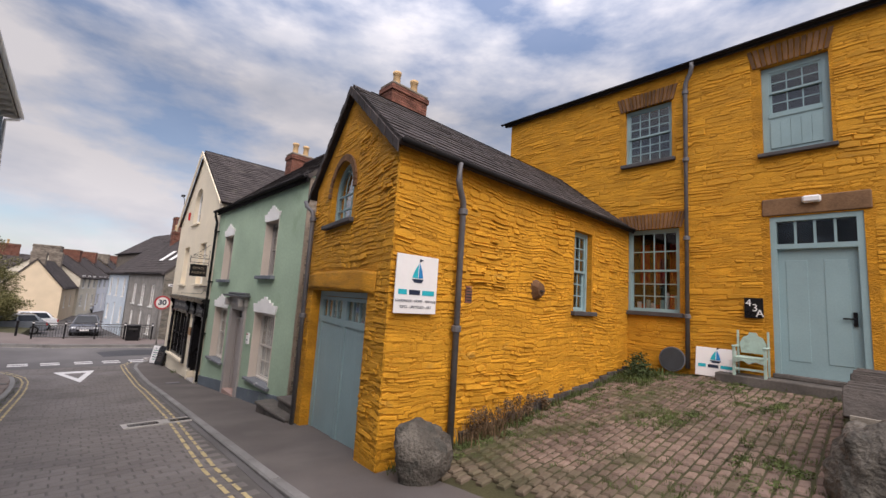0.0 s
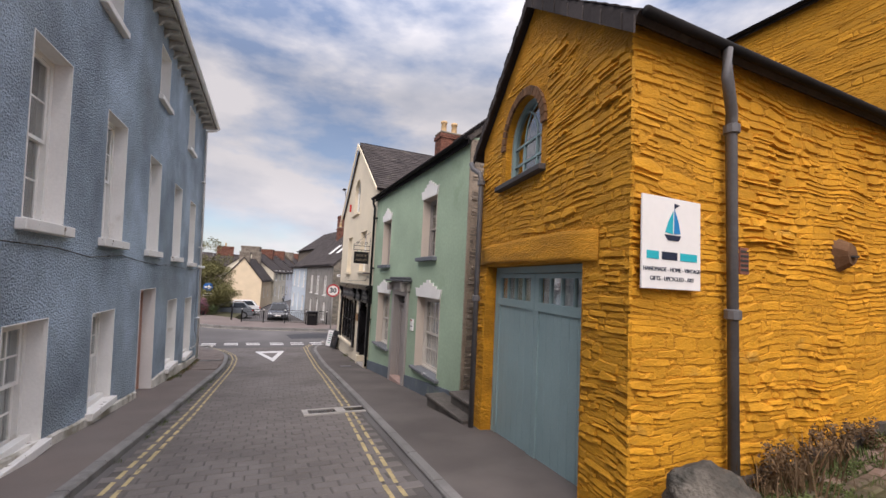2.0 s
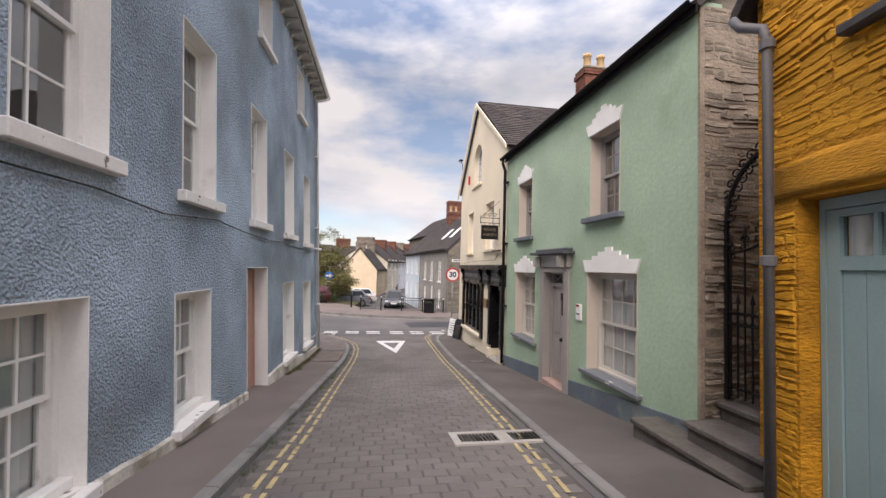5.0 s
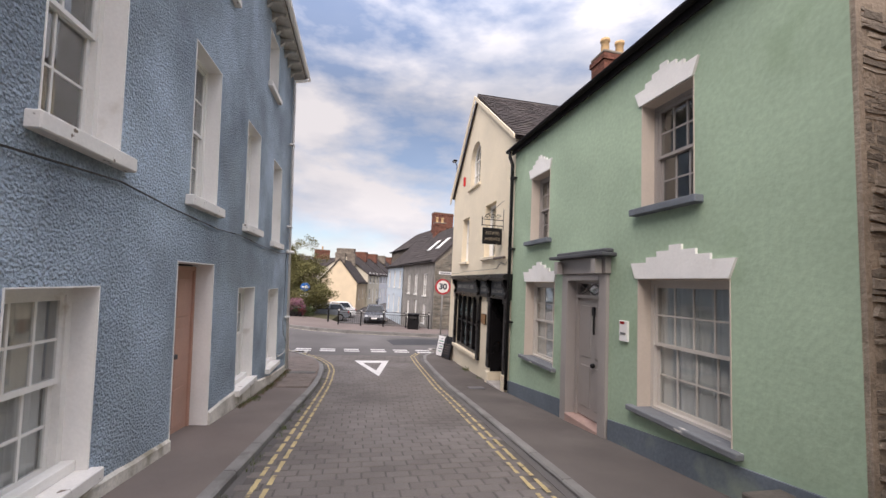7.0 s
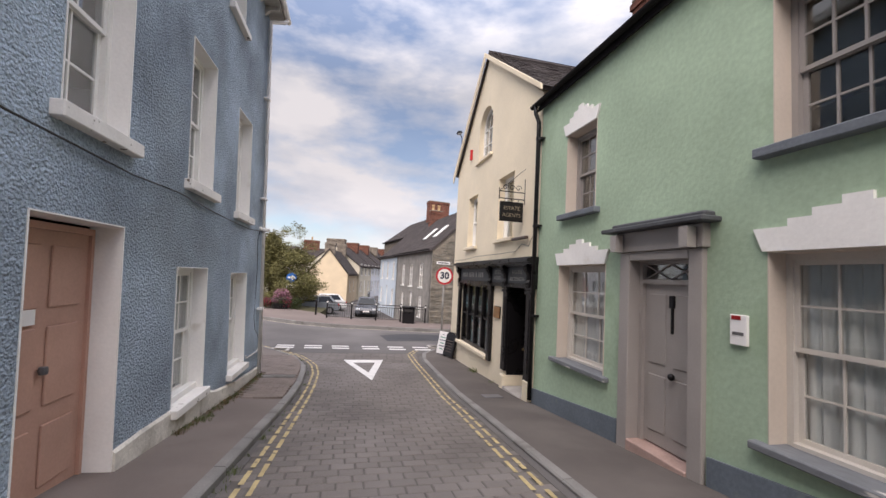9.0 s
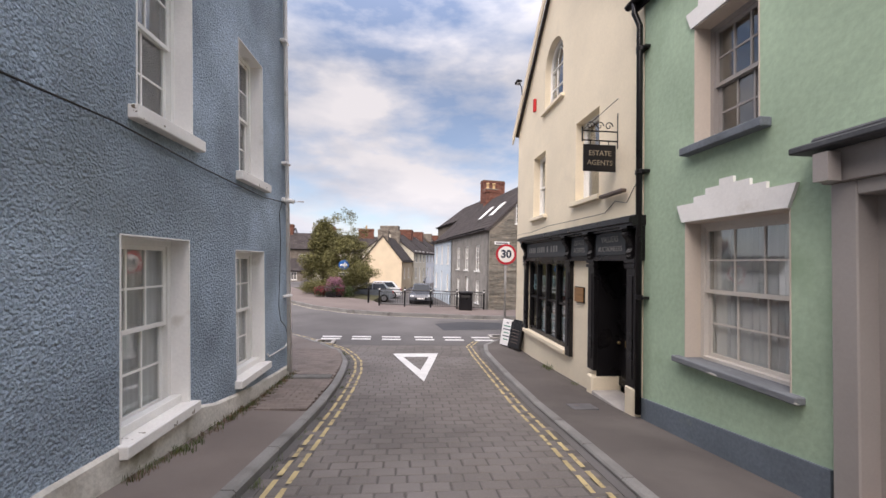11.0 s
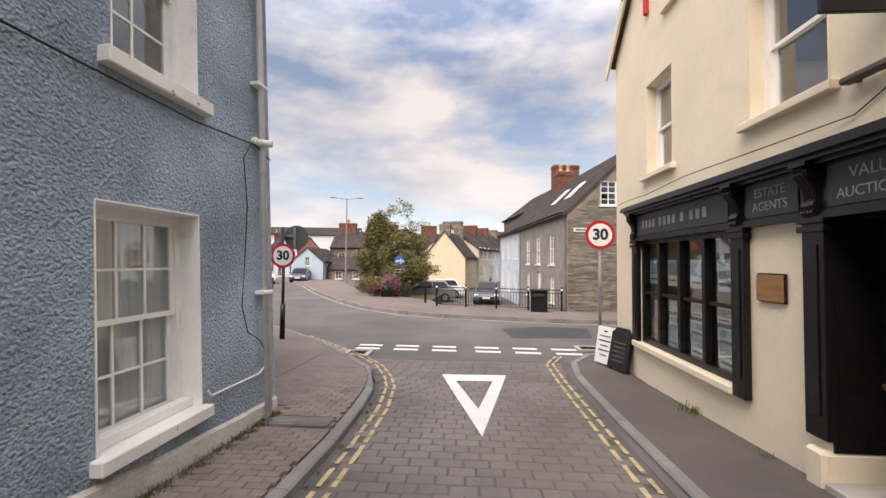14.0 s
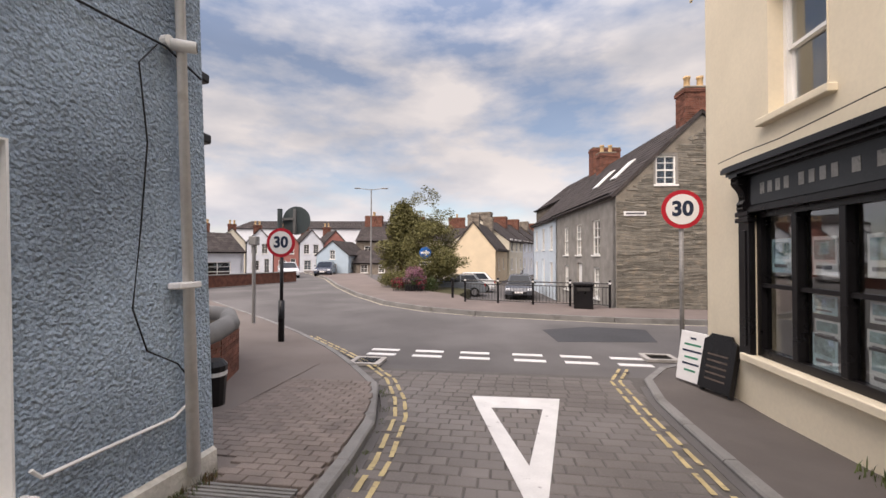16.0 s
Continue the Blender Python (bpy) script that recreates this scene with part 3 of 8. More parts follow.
grid = [[bm.verts.new((x, y, gz(y) - 0.05 - dip(x, y))) for x in xs] for y in ys]
for i in range(len(ys) - 1):
    for j in range(len(xs) - 1):
        bm.faces.new((grid[i][j], grid[i][j + 1], grid[i + 1][j + 1], grid[i + 1][j]))
ground = tagged(part("ground", bm, M_ASPHALT, None), "worn grey asphalt ground and junction carriageway", "ground", kind="structure")


def strip(name, left, right, material, label, category, lift=0.0, base=-0.3, y0=-40.0, y1=26.0, step=0.5):
    """A slab that follows the slope between two edge lines, given as functions of y."""
    b = bmesh.new()
    rows, y = [], y0
    while y <= y1 + 1e-6:
        z = gz(y) + lift
        rows.append([b.verts.new((left(y), y, z)), b.verts.new((right(y), y, z)), b.verts.new((right(y), y, z + base)), b.verts.new((left(y), y, z + base))])
        y += step
    for r0, r1 in zip(rows, rows[1:]):
        for k in range(4):
            b.faces.new((r0[k], r0[(k + 1) % 4], r1[(k + 1) % 4], r1[k]))
    b.faces.new(rows[0])
    b.faces.new(rows[-1][::-1])
    return tagged(part(name, b, material, None), label, category, kind="structure")


road = strip("road", lambda y: lerp_path(KERB_L, y) + 0.02, lambda y: lerp_path(KERB_R, y) - 0.02, M_JOINT, "narrow street of grey concrete setts running downhill", "road", -0.008, -0.02, -40, 23.5)


def pavement(name, kerb, wall, side, label):
    """A pavement raised a kerb's height, with a row of kerb stones along its edge."""
    pts_k = [p for p in kerb]
    b = bmesh.new()
    top = []
    fine = []
    for (xa, ya), (xb, yb) in zip(pts_k, pts_k[1:]):
        n = max(1, int(math.hypot(xb - xa, yb - ya) / 0.45))
        fine += [(xa + (xb - xa) * i / n, ya + (yb - ya) * i / n) for i in range(n)]
    fine = [p for p in fine if p[1] > -8]
    rows = []
    for x, y in fine:
        xw = wall(x, y)
        low = 0.05 if side > 0 else 0.0
        rows.append((b.verts.new((x + side * 0.12, y, gz(y) + 0.085 - low)), b.verts.new((xw, y, gz(y) + 0.12 - low * 2.8)), b.verts.new((x + side * 0.12, y, gz(y) - 0.2)), b.verts.new((xw, y, gz(y) - 0.2))))
    for r0, r1 in zip(rows, rows[1:]):
        b.faces.new((r0[0], r1[0], r1[1], r0[1]))
        b.faces.new((r0[2], r0[0], r1[0], r1[2]))
    pav = tagged(part(name, b, M_PAVE_E if side > 0 else M_PAVE, None), label, "pavement", kind="structure")
    drop = 0.048 if side > 0 else 0.0       # the kerb by the shop stands lower
    for (xa, ya), (xb, yb) in zip(fine[:-1:2], fine[2::2]):
        d = Vector((xb - xa, yb - ya, 0))
        if d.length < 0.05:
            continue
        d.normalize()
        s = Vector((-d.y, d.x, 0)) * (-side if d.y > 0 else side)
        if (s.x * side) < 0:
            s = -s
        kb = bmesh.new()
        e = d * 0.006
        p0, p1 = Vector((xa, ya, gz(ya))) + e, Vector((xb, yb, gz(yb))) - e
        ring0 = [kb.verts.new(p0 + s * o + Vector((0, 0, z))) for o, z in ((0, -0.1), (0, 0.075 - drop), (0.02, 0.095 - drop), (0.125, 0.095 - drop), (0.125, -0.1))]
        ring1 = [kb.verts.new(p1 + s * o + Vector((0, 0, z))) for o, z in ((0, -0.1), (0, 0.075 - drop), (0.02, 0.095 - drop), (0.125, 0.095 - drop), (0.125, -0.1))]
        for k in range(4):
            kb.faces.new((ring0[k], ring0[k + 1], ring1[k + 1], ring1[k]))
        kb.faces.new(ring0)
        kb.faces.new(ring1[::-1])
        part("kerb_stone", kb, M_KERB, pav)
    return pav


def wall_l(x, y):
    if y < 19.6:
        return -2.1
    return min(-2.1, x - 1.8)


pav_l = pavement("pavement_west", KERB_L, wall_l, -1, "tarmac pavement with worn concrete kerb beside the blue house")
pav_r = pavement("pavement_east", KERB_R, lambda x, y: 3.62 if y < 4.4 else (max(4.2, x + 0.2) if y < 24 else x + 1.0), 1, "tarmac pavement with worn concrete kerb beside the shop")
# corner paving beyond the blue house and in front of the shop
bm = bmesh.new()
slab(bm, [(-12, 19.4), (-2.4, 19.4), (-2.4, 23.3), (-3.2, 24.6), (-4.5, 26.0), (-6.6, 27.9), (-12, 32.8)], lambda x, y: gz(y) - 0.2, lambda x, y: gz(y) + 0.1)
tagged(part("pavement_corner", bm, M_PAVE, None), "tarmac and block pavement round the street corner", "pavement", kind="structure")
bm = bmesh.new()
slab(bm, [(4.2, 23.2), (30, 23.2), (30, 25.2), (6, 24.9), (4.4, 24.6)], -2.4, -2.1)
tagged(part("pavement_shop_corner", bm, M_PAVE_E, None), "tarmac pavement round the shop's corner", "pavement", kind="structure")

# far side of the junction
bm = bmesh.new()
slab(bm, FAR + [(40, 32.3), (4.9, 32.3), (4.4, 34.0), (-0.6, 34.6), (-1.2, 36.5), (-6, 41.5), (-9, 48), (-15, 62), (-25, 77)], -3.0, -2.04)
far_pave = tagged(part("pavement_far", bm, M_PAVE_FAR, None), "pinkish tarmac pavement on the far side of the junction", "pavement", kind="structure")
bm = bmesh.new()
slab(bm, [(-1.2, 36.52), (-0.9, 40.5), (-4.2, 43.2), (-7.0, 48.5), (-8.98, 48.02), (-5.98, 41.52)], -3.0, -2.07)
tagged(part("flower_bed", bm, M_MOSS, None), "raised bed of dark soil under the trees", "flower bed", kind="structure")
for (xa, ya), (xb, yb) in zip(FAR, FAR[1:]):
    d = Vector((xb - xa, yb - ya, 0))
    s = Vector((-d.y, d.x, 0)).normalized()
    bm = bmesh.new()
    slab(bm, [(xa, ya), (xb, yb), (xb + s.x * -0.14, yb + s.y * -0.14), (xa + s.x * -0.14, ya + s.y * -0.14)], -2.4, -2.045)
    part("kerb_stone", bm, M_KERB, far_pave)

# forecourt
bm = bmesh.new()
nx, ny = 16, 16
g = [[bm.verts.new((3.5 + (10.7 - 3.5) * i / nx, -6 + (4.45 + 6) * j / ny, 0)) for j in range(ny + 1)] for i in range(nx + 1)]
for row in g:
    for v in row:
        f = min(1, max(0, (v.co.x - 3.5) / 0.6))
        v.co.z = (gz(v.co.y) - 0.02) * (1 - f) + yard_z(v.co.x, v.co.y) * f - 0.015
for i in range(nx):
    for j in range(ny):
        bm.faces.new((g[i][j], g[i + 1][j], g[i + 1][j + 1], g[i][j + 1]))
forecourt = tagged(part("forecourt", bm, M_MOSS, None), "sloping forecourt of brown setts with moss and grass in the joints", "forecourt", kind="structure")

# ---------------------------------------------------------------- blue house
# the old front wall leans back a little
BLUE = pose(-1.95, 7, -1.5, 0, 0, 88.38) @ pose(0, 0, 1.5 * 0, -2.7, 0, 0) @ Matrix.Translation((0, 0, 1.5))
blue = thing("house", "three-storey grey-blue roughcast house with white window reveals", "house", BLUE)
LOW = [(1.12, -0.76, 0.73), (3.4, -0.86, 0.66), (8.34, -1.22, 0.57), (10.6, -1.33, 0.5)]
UPP = [(1.33, 1.87, 4.04), (3.56, 1.83, 3.95), (6.02, 1.77, 3.87), (8.42, 1.72, 3.73), (10.62, 1.62, 3.62)]
TOP = [(0.0, 5.6, 6.85), (3.0, 5.5, 6.75), (6.43, 5.38, 6.63), (9.85, 5.17, 6.48)]
U_END = 12.425
holes = [(u - (0.5 if u < 5 else 0.63), u + 0.45, a, b) for u, a, b in LOW] + [(u - 0.5, u + 0.45, a, b) for u, a, b in UPP] + [(u - 0.45, u + 0.45, a, b) for u, a, b in TOP] + [(5.28, 6.48, -1.5, 0.94)]
holes += [(-2.2, -1.2, 1.85, 4.1), (-2.2, -1.2, -0.6, 0.85)]
EAVE = 6.78
FALL = 0.05                     # the eaves drop towards the corner
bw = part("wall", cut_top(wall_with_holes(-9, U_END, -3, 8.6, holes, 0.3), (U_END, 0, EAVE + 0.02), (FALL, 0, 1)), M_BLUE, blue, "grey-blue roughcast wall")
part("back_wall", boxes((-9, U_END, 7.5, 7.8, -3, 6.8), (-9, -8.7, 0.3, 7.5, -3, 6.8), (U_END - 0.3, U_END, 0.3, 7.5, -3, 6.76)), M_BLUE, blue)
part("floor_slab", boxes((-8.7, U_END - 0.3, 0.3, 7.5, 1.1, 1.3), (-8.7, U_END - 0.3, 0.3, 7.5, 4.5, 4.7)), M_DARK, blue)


def lined(parent, u0, u1, z0, z1, depth, paint, name="reveal"):
    """Painted lining of an opening: two jambs and a head."""
    t = 0.012
    for row in ((u0, u0 + t, -0.008, depth, z0, z1), (u1 - t, u1, -0.008, depth, z0, z1), (u0 + t, u1 - t, -0.008, depth, z1 - t, z1)):
        part(name, boxes(row), paint, parent)


for i, (u, a, b) in enumerate(LOW):
    near = 0.5 if u < 5 else 0.63
    lined(blue, u - near, u + 0.45, a, b, 0.2, M_WHITE_REVEAL)
    sash(blue, u - near + 0.012, u + 0.438, a, b - 0.012, 0.19, 3, (2, 2), sill=M_SILL_FLAKY, curtain=True, label="white six-over-six sash window", sill_h=0.1, sill_ext=0.06)
    part("subsill", boxes((u - near + 0.014, u + 0.436, 0.08, 0.186, a + 0.014, a + 0.1), bevel=0.006), M_WHITE, blue, "white timber subsill")
for u, a, b in UPP:
    lined(blue, u - 0.5, u + 0.45, a, b, 0.2, M_WHITE_REVEAL)
    sash(blue, u - 0.488, u + 0.438, a, b - 0.012, 0.19, 2, (2, 2), sill=M_SILL_FLAKY, label="white two-over-two sash window", sill_h=0.12, sill_ext=0.12)
for u, a, b in TOP:
    lined(blue, u - 0.45, u + 0.45, a, b, 0.2, M_WHITE_REVEAL)
    sash(blue, u - 0.438, u + 0.438, a, b - 0.012, 0.19, 2, (1, 1), sill=M_SILL_FLAKY, label="small white attic sash window", sill_h=0.1, sill_ext=0.1)
# panelled door, pinkish brown
M_PINK = mat("dull_pink_door_paint", (0.52, 0.31, 0.24), 0.55, 0.1, 2, 40, 0.15, 0.003)
lined(blue, 5.28, 6.48, -1.5, 0.94, 0.28, M_WHITE_REVEAL)
bd = part("door", boxes((5.3, 6.46, 0.26, 0.3, -1.42, 0.9)), M_PINK, blue, "dull pink panelled door, closed")
part("door_frame", boxes((5.3, 5.34, 0.23, 0.26, -1.42, 0.9), (6.42, 6.46, 0.23, 0.26, -1.42, 0.9), (5.34, 6.42, 0.23, 0.26, 0.84, 0.9)), M_PINK, bd)
for x0, x1 in ((5.44, 5.82), (5.94, 6.32)):
    for z0, z1 in ((-1.25, -0.75), (-0.6, 0.05), (0.2, 0.72)):
        part("panel", boxes((x0, x1, 0.245, 0.262, z0, z1), bevel=0.01), M_PINK, bd)
part("letter_plate", boxes((5.6, 5.78, 0.235, 0.26, 0.08, 0.2)), M_SIGN, bd)
part("door_knob", lathe(bmesh.new(), (5.88, 0.22, -0.3), [(0.03, -0.03), (0.035, 0), (0.03, 0.03)], 10), M_IRON, bd)
part("doorstep", boxes((5.28, 6.48, -0.12, 0.3, -1.9, -1.42), bevel=0.02), M_KERB, blue, "worn stone doorstep")
# white painted plinth in steps with the hill
M_PLINTH_W = mat("grimy_white_masonry_paint", (0.7, 0.66, 0.59), 0.9, 0.2, 2.0, 26, 0.6, 0.015, stain=(0.3, 0.27, 0.21), stain_scale=2.6, stain_at=(0.5, 0.66))
PLINTH_H = [(0.12, -9), (0.13, 6), (0.24, 7), (0.34, 8.6), (0.24, 9.4), (0.2, 10.5), (0.17, 13)]
for ua, ub in ((-8.9, 5.28), (6.48, U_END)):
    bm = bmesh.new()
    n = int((ub - ua) / 0.25)
    rows = []
    for i in range(n + 1):
        u = ua + (ub - ua) * i / n
        z = gz(7 + u) + 0.12
        z += 0.018 * noise.noise(Vector((u * 2.3, 0, 5)))
        rows.append([bm.verts.new(p) for p in ((u, -0.03, z - 0.5), (u, -0.03, z + lerp_path(PLINTH_H, u) - 0.03), (u, 0.0, z + lerp_path(PLINTH_H, u)), (u, 0.0, z - 0.5))])
    for r0, r1 in zip(rows, rows[1:]):
        for k in range(3):
            bm.faces.new((r0[k], r0[k + 1], r1[k + 1], r1[k]))
    bm.faces.new(rows[0])
    bm.faces.new(rows[-1][::-1])
    part("plinth", bm, M_PLINTH_W, blue, "dirty white painted plinth")
# eaves: soffit, brackets, white gutter, roof
roof_slates(blue, (-9, -0.36, EAVE + 0.04 + FALL * (U_END + 9)), (1, 0, -FALL), (0, 0.8, 0.6), U_END + 9.1, 5.2, name="roof", label="grey slate roof", seed=11)
roof_slates(blue, (-9, 8.15, EAVE + 0.04 + FALL * (U_END + 9)), (1, 0, -FALL), (0, -0.8, 0.6), U_END + 9.1, 5.2, name="roof", label="grey slate roof", seed=12)
gable = bmesh.new()
for x in (-9.0, U_END - 0.3):
    a = [gable.verts.new((x, y, z)) for y, z in ((0, 6.75), (7.8, 6.75), (3.9, 9.6))]
    b2 = [gable.verts.new((x + 0.3, y, z)) for y, z in ((0, 6.75), (7.8, 6.75), (3.9, 9.6))]
    gable.faces.new(a)
    gable.faces.new(b2[::-1])
    for k in range(3):
        gable.faces.new((a[k], b2[k], b2[(k + 1) % 3], a[(k + 1) % 3]))
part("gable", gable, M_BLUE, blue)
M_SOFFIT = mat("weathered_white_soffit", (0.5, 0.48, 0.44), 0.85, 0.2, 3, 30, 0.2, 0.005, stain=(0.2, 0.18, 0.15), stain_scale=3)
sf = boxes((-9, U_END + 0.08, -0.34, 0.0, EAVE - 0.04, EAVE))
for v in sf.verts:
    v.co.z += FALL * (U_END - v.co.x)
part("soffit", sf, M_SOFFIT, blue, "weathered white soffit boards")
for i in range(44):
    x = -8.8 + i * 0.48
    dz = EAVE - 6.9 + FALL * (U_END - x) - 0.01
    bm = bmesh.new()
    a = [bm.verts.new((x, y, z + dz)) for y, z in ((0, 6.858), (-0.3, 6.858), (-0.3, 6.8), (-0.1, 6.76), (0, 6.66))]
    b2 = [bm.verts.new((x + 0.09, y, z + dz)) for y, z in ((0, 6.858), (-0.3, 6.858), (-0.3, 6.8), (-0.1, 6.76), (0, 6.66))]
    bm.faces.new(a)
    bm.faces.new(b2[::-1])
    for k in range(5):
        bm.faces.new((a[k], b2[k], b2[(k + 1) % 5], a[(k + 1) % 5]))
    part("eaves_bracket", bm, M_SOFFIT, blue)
gutter_line(blue, (-9, -0.41, EAVE + 0.05 + FALL * (U_END + 9)), (U_END + 0.12, -0.41, EAVE + 0.05), 0.065, material=M_WHITE)
M_PIPE_W = mat("off_white_downpipe_paint", (0.88, 0.85, 0.82), 0.6, 0.1, 3, 30, 0.1, 0.003, stain=(0.6, 0.56, 0.5), stain_scale=3, stain_at=(0.64, 0.75))
wp = part("downpipe", tubes(0.046, [(U_END - 0.1, -0.41, 6.75), (U_END - 0.15, -0.36, 6.66), (U_END - 0.28, -0.08, 6.55), (U_END - 0.3, -0.075, 6.3), (U_END - 0.3, -0.075, -1.75)]), M_PIPE_W, blue, "off-white painted downpipe", smooth=True)
for z in (4.6, 2.2, -0.35):
    part("pipe_clip", boxes((U_END - 0.42, U_END - 0.21, -0.12, 0.0, z, z + 0.05), bevel=0.01), M_PIPE_W, wp)
dp = part("downpipe", tubes(0.042, [(-0.32, -0.41, 6.9), (-0.32, -0.08, 6.5), (-0.32, -0.075, -0.6)]), M_PIPE_GREY, blue, "blue-grey downpipe with ivy at its foot", smooth=True)

# ---------------------------------------------------------------- green house
GREEN = pose(4.12, 16.7, 0, 0, 0, -90)
green = thing("house", "two-storey sage green rendered house with white stepped lintels", "house", GREEN)
GW = 7.42
g_holes = [(4.83, 5.77, 2.0, 3.53), (1.05, 1.98, 1.87, 3.37), (4.77, 6.24, -0.76, 1.02), (0.89, 2.3, -0.74, 0.96), (2.7, 4.1, -2.2, 1.08)]
part("wall", wall_with_holes(0, GW, -3, 4.45, g_holes, 0.32), M_GREEN, green, "sage green rendered front wall")
part("back_wall", boxes((0, GW, 5.2, 5.5, -3, 4.45), (0, 0.3, 0.32, 5.2, -3, 4.45)), M_MORTAR, green)
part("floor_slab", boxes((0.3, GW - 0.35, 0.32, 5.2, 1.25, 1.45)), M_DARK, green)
M_FRAME_G = mat("stone_grey_gloss_paint", (0.58, 0.54, 0.49), 0.5, 0.06, 2.0, 40, 0.1, 0.003)
M_SILL_PEEL = mat("grey_sill_paint_peeling_to_white", (0.19, 0.2, 0.215), 0.75, 0.2, 2, 26, 0.3, 0.006, stain=(0.62, 0.6, 0.56), stain_scale=5, stain_at=(0.62, 0.65), stretch=(1, 0.35, 2.5))
for (u0, u1, z0, z1), (cols, rr, cur) in zip(g_holes[:4], ((3, (2, 2), False), (3, (2, 2), False), (4, (2, 2), True), (3, (2, 2), True))):
    lined(green, u0, u1, z0, z1, 0.22, M_BEIGE)
    sash(green, u0 + 0.012, u1 - 0.012, z0, z1 - 0.012, 0.2, cols, rr, paint=M_GREY_DOOR if not cur else M_FRAME_G, sill=M_SILL_PEEL if cur else M_SILL_GREY, curtain=cur, label="sash window with slim glazing bars", sill_h=0.085 if not cur else 0.06, sill_ext=0.14, sill_out=0.12 if not cur else 0.1, bar=0.022 if not cur else 0.017)
    # stepped white lintel, splayed at both ends
    n, s, h = 4, 0.0, 0.0
    w0, w1, hh = u0 - 0.12, u1 + 0.09, 0.22
    mid = (w0 + w1) / 2
    half = (w1 - w0) / 2
    pts = [(w0 + 0.09, z1), (w1 - 0.09, z1), (w1, z1 + hh)]
    for k, fr in enumerate((0.62, 0.38, 0.12)):
        pts += [(mid + half * fr, z1 + hh + 0.07 * k), (mid + half * fr, z1 + hh + 0.07 * (k + 1))]
    pts += [(2 * mid - x, z) for x, z in pts[::-1][:-3]]
    pts += [(w0, z1 + hh)]
    part("lintel", prism(bmesh.new(), pts, -0.035, 0.02), M_WHITE_REVEAL, green, "white stepped keystone lintel")
# plinth
for u0, u1 in ((0.0, 2.66), (4.14, GW)):
    vs = [(u0, gz(16.7 - u0)), (u1, gz(16.7 - u1))]
    pts = [(u0, vs[0][1] - 0.3), (u1, vs[1][1] - 0.3), (u1, vs[1][1] + 0.31), (u0, vs[0][1] + 0.28)]
    part("plinth", prism(bmesh.new(), pts, -0.035, 0.01), M_PLINTH, green, "dark blue-grey painted plinth")
# doorcase
M_LEAD = mat("dull_lead_sheet", (0.085, 0.088, 0.095), 0.6, 0.2, 3, 24, 0.3, 0.006)
part("door_surround", boxes((2.7, 2.9, -0.06, 0.24, -1.6, 1.1), (3.9, 4.1, -0.06, 0.24, -1.6, 1.1), (2.9, 3.9, -0.06, 0.24, 0.98, 1.1), bevel=0.01), M_GREY_DOOR, green, "warm grey painted doorcase")
part("frieze", boxes((2.66, 4.14, -0.1, 0.02, 1.1, 1.37), bevel=0.008), M_GREY_DOOR, green)
part("door_pediment", boxes((2.52, 4.28, -0.26, 0.02, 1.37, 1.43), bevel=0.012), M_LEAD, green, "flat lead-covered door hood")
part("lead_flashing", boxes((2.6, 4.2, -0.14, 0.02, 1.43, 1.5), bevel=0.02), M_LEAD, green)
for x in (2.72, 3.95):
    part("hood_bracket", prism(bmesh.new(), [(x, 1.1), (x + 0.12, 1.1), (x + 0.12, 1.33), (x, 1.33)], -0.24, -0.12), M_GREY_DOOR, green)
part("doorstep", boxes((2.9, 3.9, -0.07, 0.35, -1.75, -1.4), bevel=0.012), mat("worn_pink_quarry_tile", (0.42, 0.29, 0.25), 0.7, 0.15, 3, 30, 0.2, 0.004), green, "worn pinkish doorstep")
gd = part("door", boxes((2.96, 3.84, 0.17, 0.22, -1.38, 0.68)), M_GREY_DOOR, green, "warm grey panelled front door, closed")
part("door_frame", boxes((2.9, 2.96, 0.12, 0.24, -1.4, 0.98), (3.84, 3.9, 0.12, 0.24, -1.4, 0.98), (2.96, 3.84, 0.12, 0.24, 0.68, 0.74), (2.96, 3.84, 0.12, 0.24, 0.94, 0.98)), M_GREY_DOOR, gd)
for x0, x1 in ((3.04, 3.34), (3.46, 3.76)):
    for z0, z1 in ((-1.22, -0.5), (-0.36, 0.55)):
        part("panel", boxes((x0, x1, 0.155, 0.18, z0, z1), bevel=0.012), M_GREY_DOOR, gd)
fl = part("fanlight", boxes((2.96, 3.84, 0.18, 0.185, 0.74, 0.94)), GLASS, gd)
bm = bmesh.new()
for a, b in (((2.96, 0.74), (3.4, 0.94)), ((3.4, 0.94), (3.84, 0.74)), ((2.96, 0.94), (3.4, 0.74)), ((3.4, 0.74), (3.84, 0.94))):
    tube(bm, [(a[0], 0.17, a[1]), (b[0], 0.17, b[1])], 0.01, 6)
part("fanlight_lattice", bm, M_GREY_DOOR, fl)
part("door_knocker", boxes((3.44, 3.475, 0.13, 0.17, 0.06, 0.46), (3.42, 3.495, 0.12, 0.17, 0.38, 0.54), bevel=0.01), M_BLACK, gd)
kb = bmesh.new()
bmesh.ops.create_icosphere(kb, subdivisions=2, radius=0.045, matrix=Matrix.Translation((3.48, 0.12, -0.46)))
part("door_knob", kb, M_BLACK, gd, smooth=True)
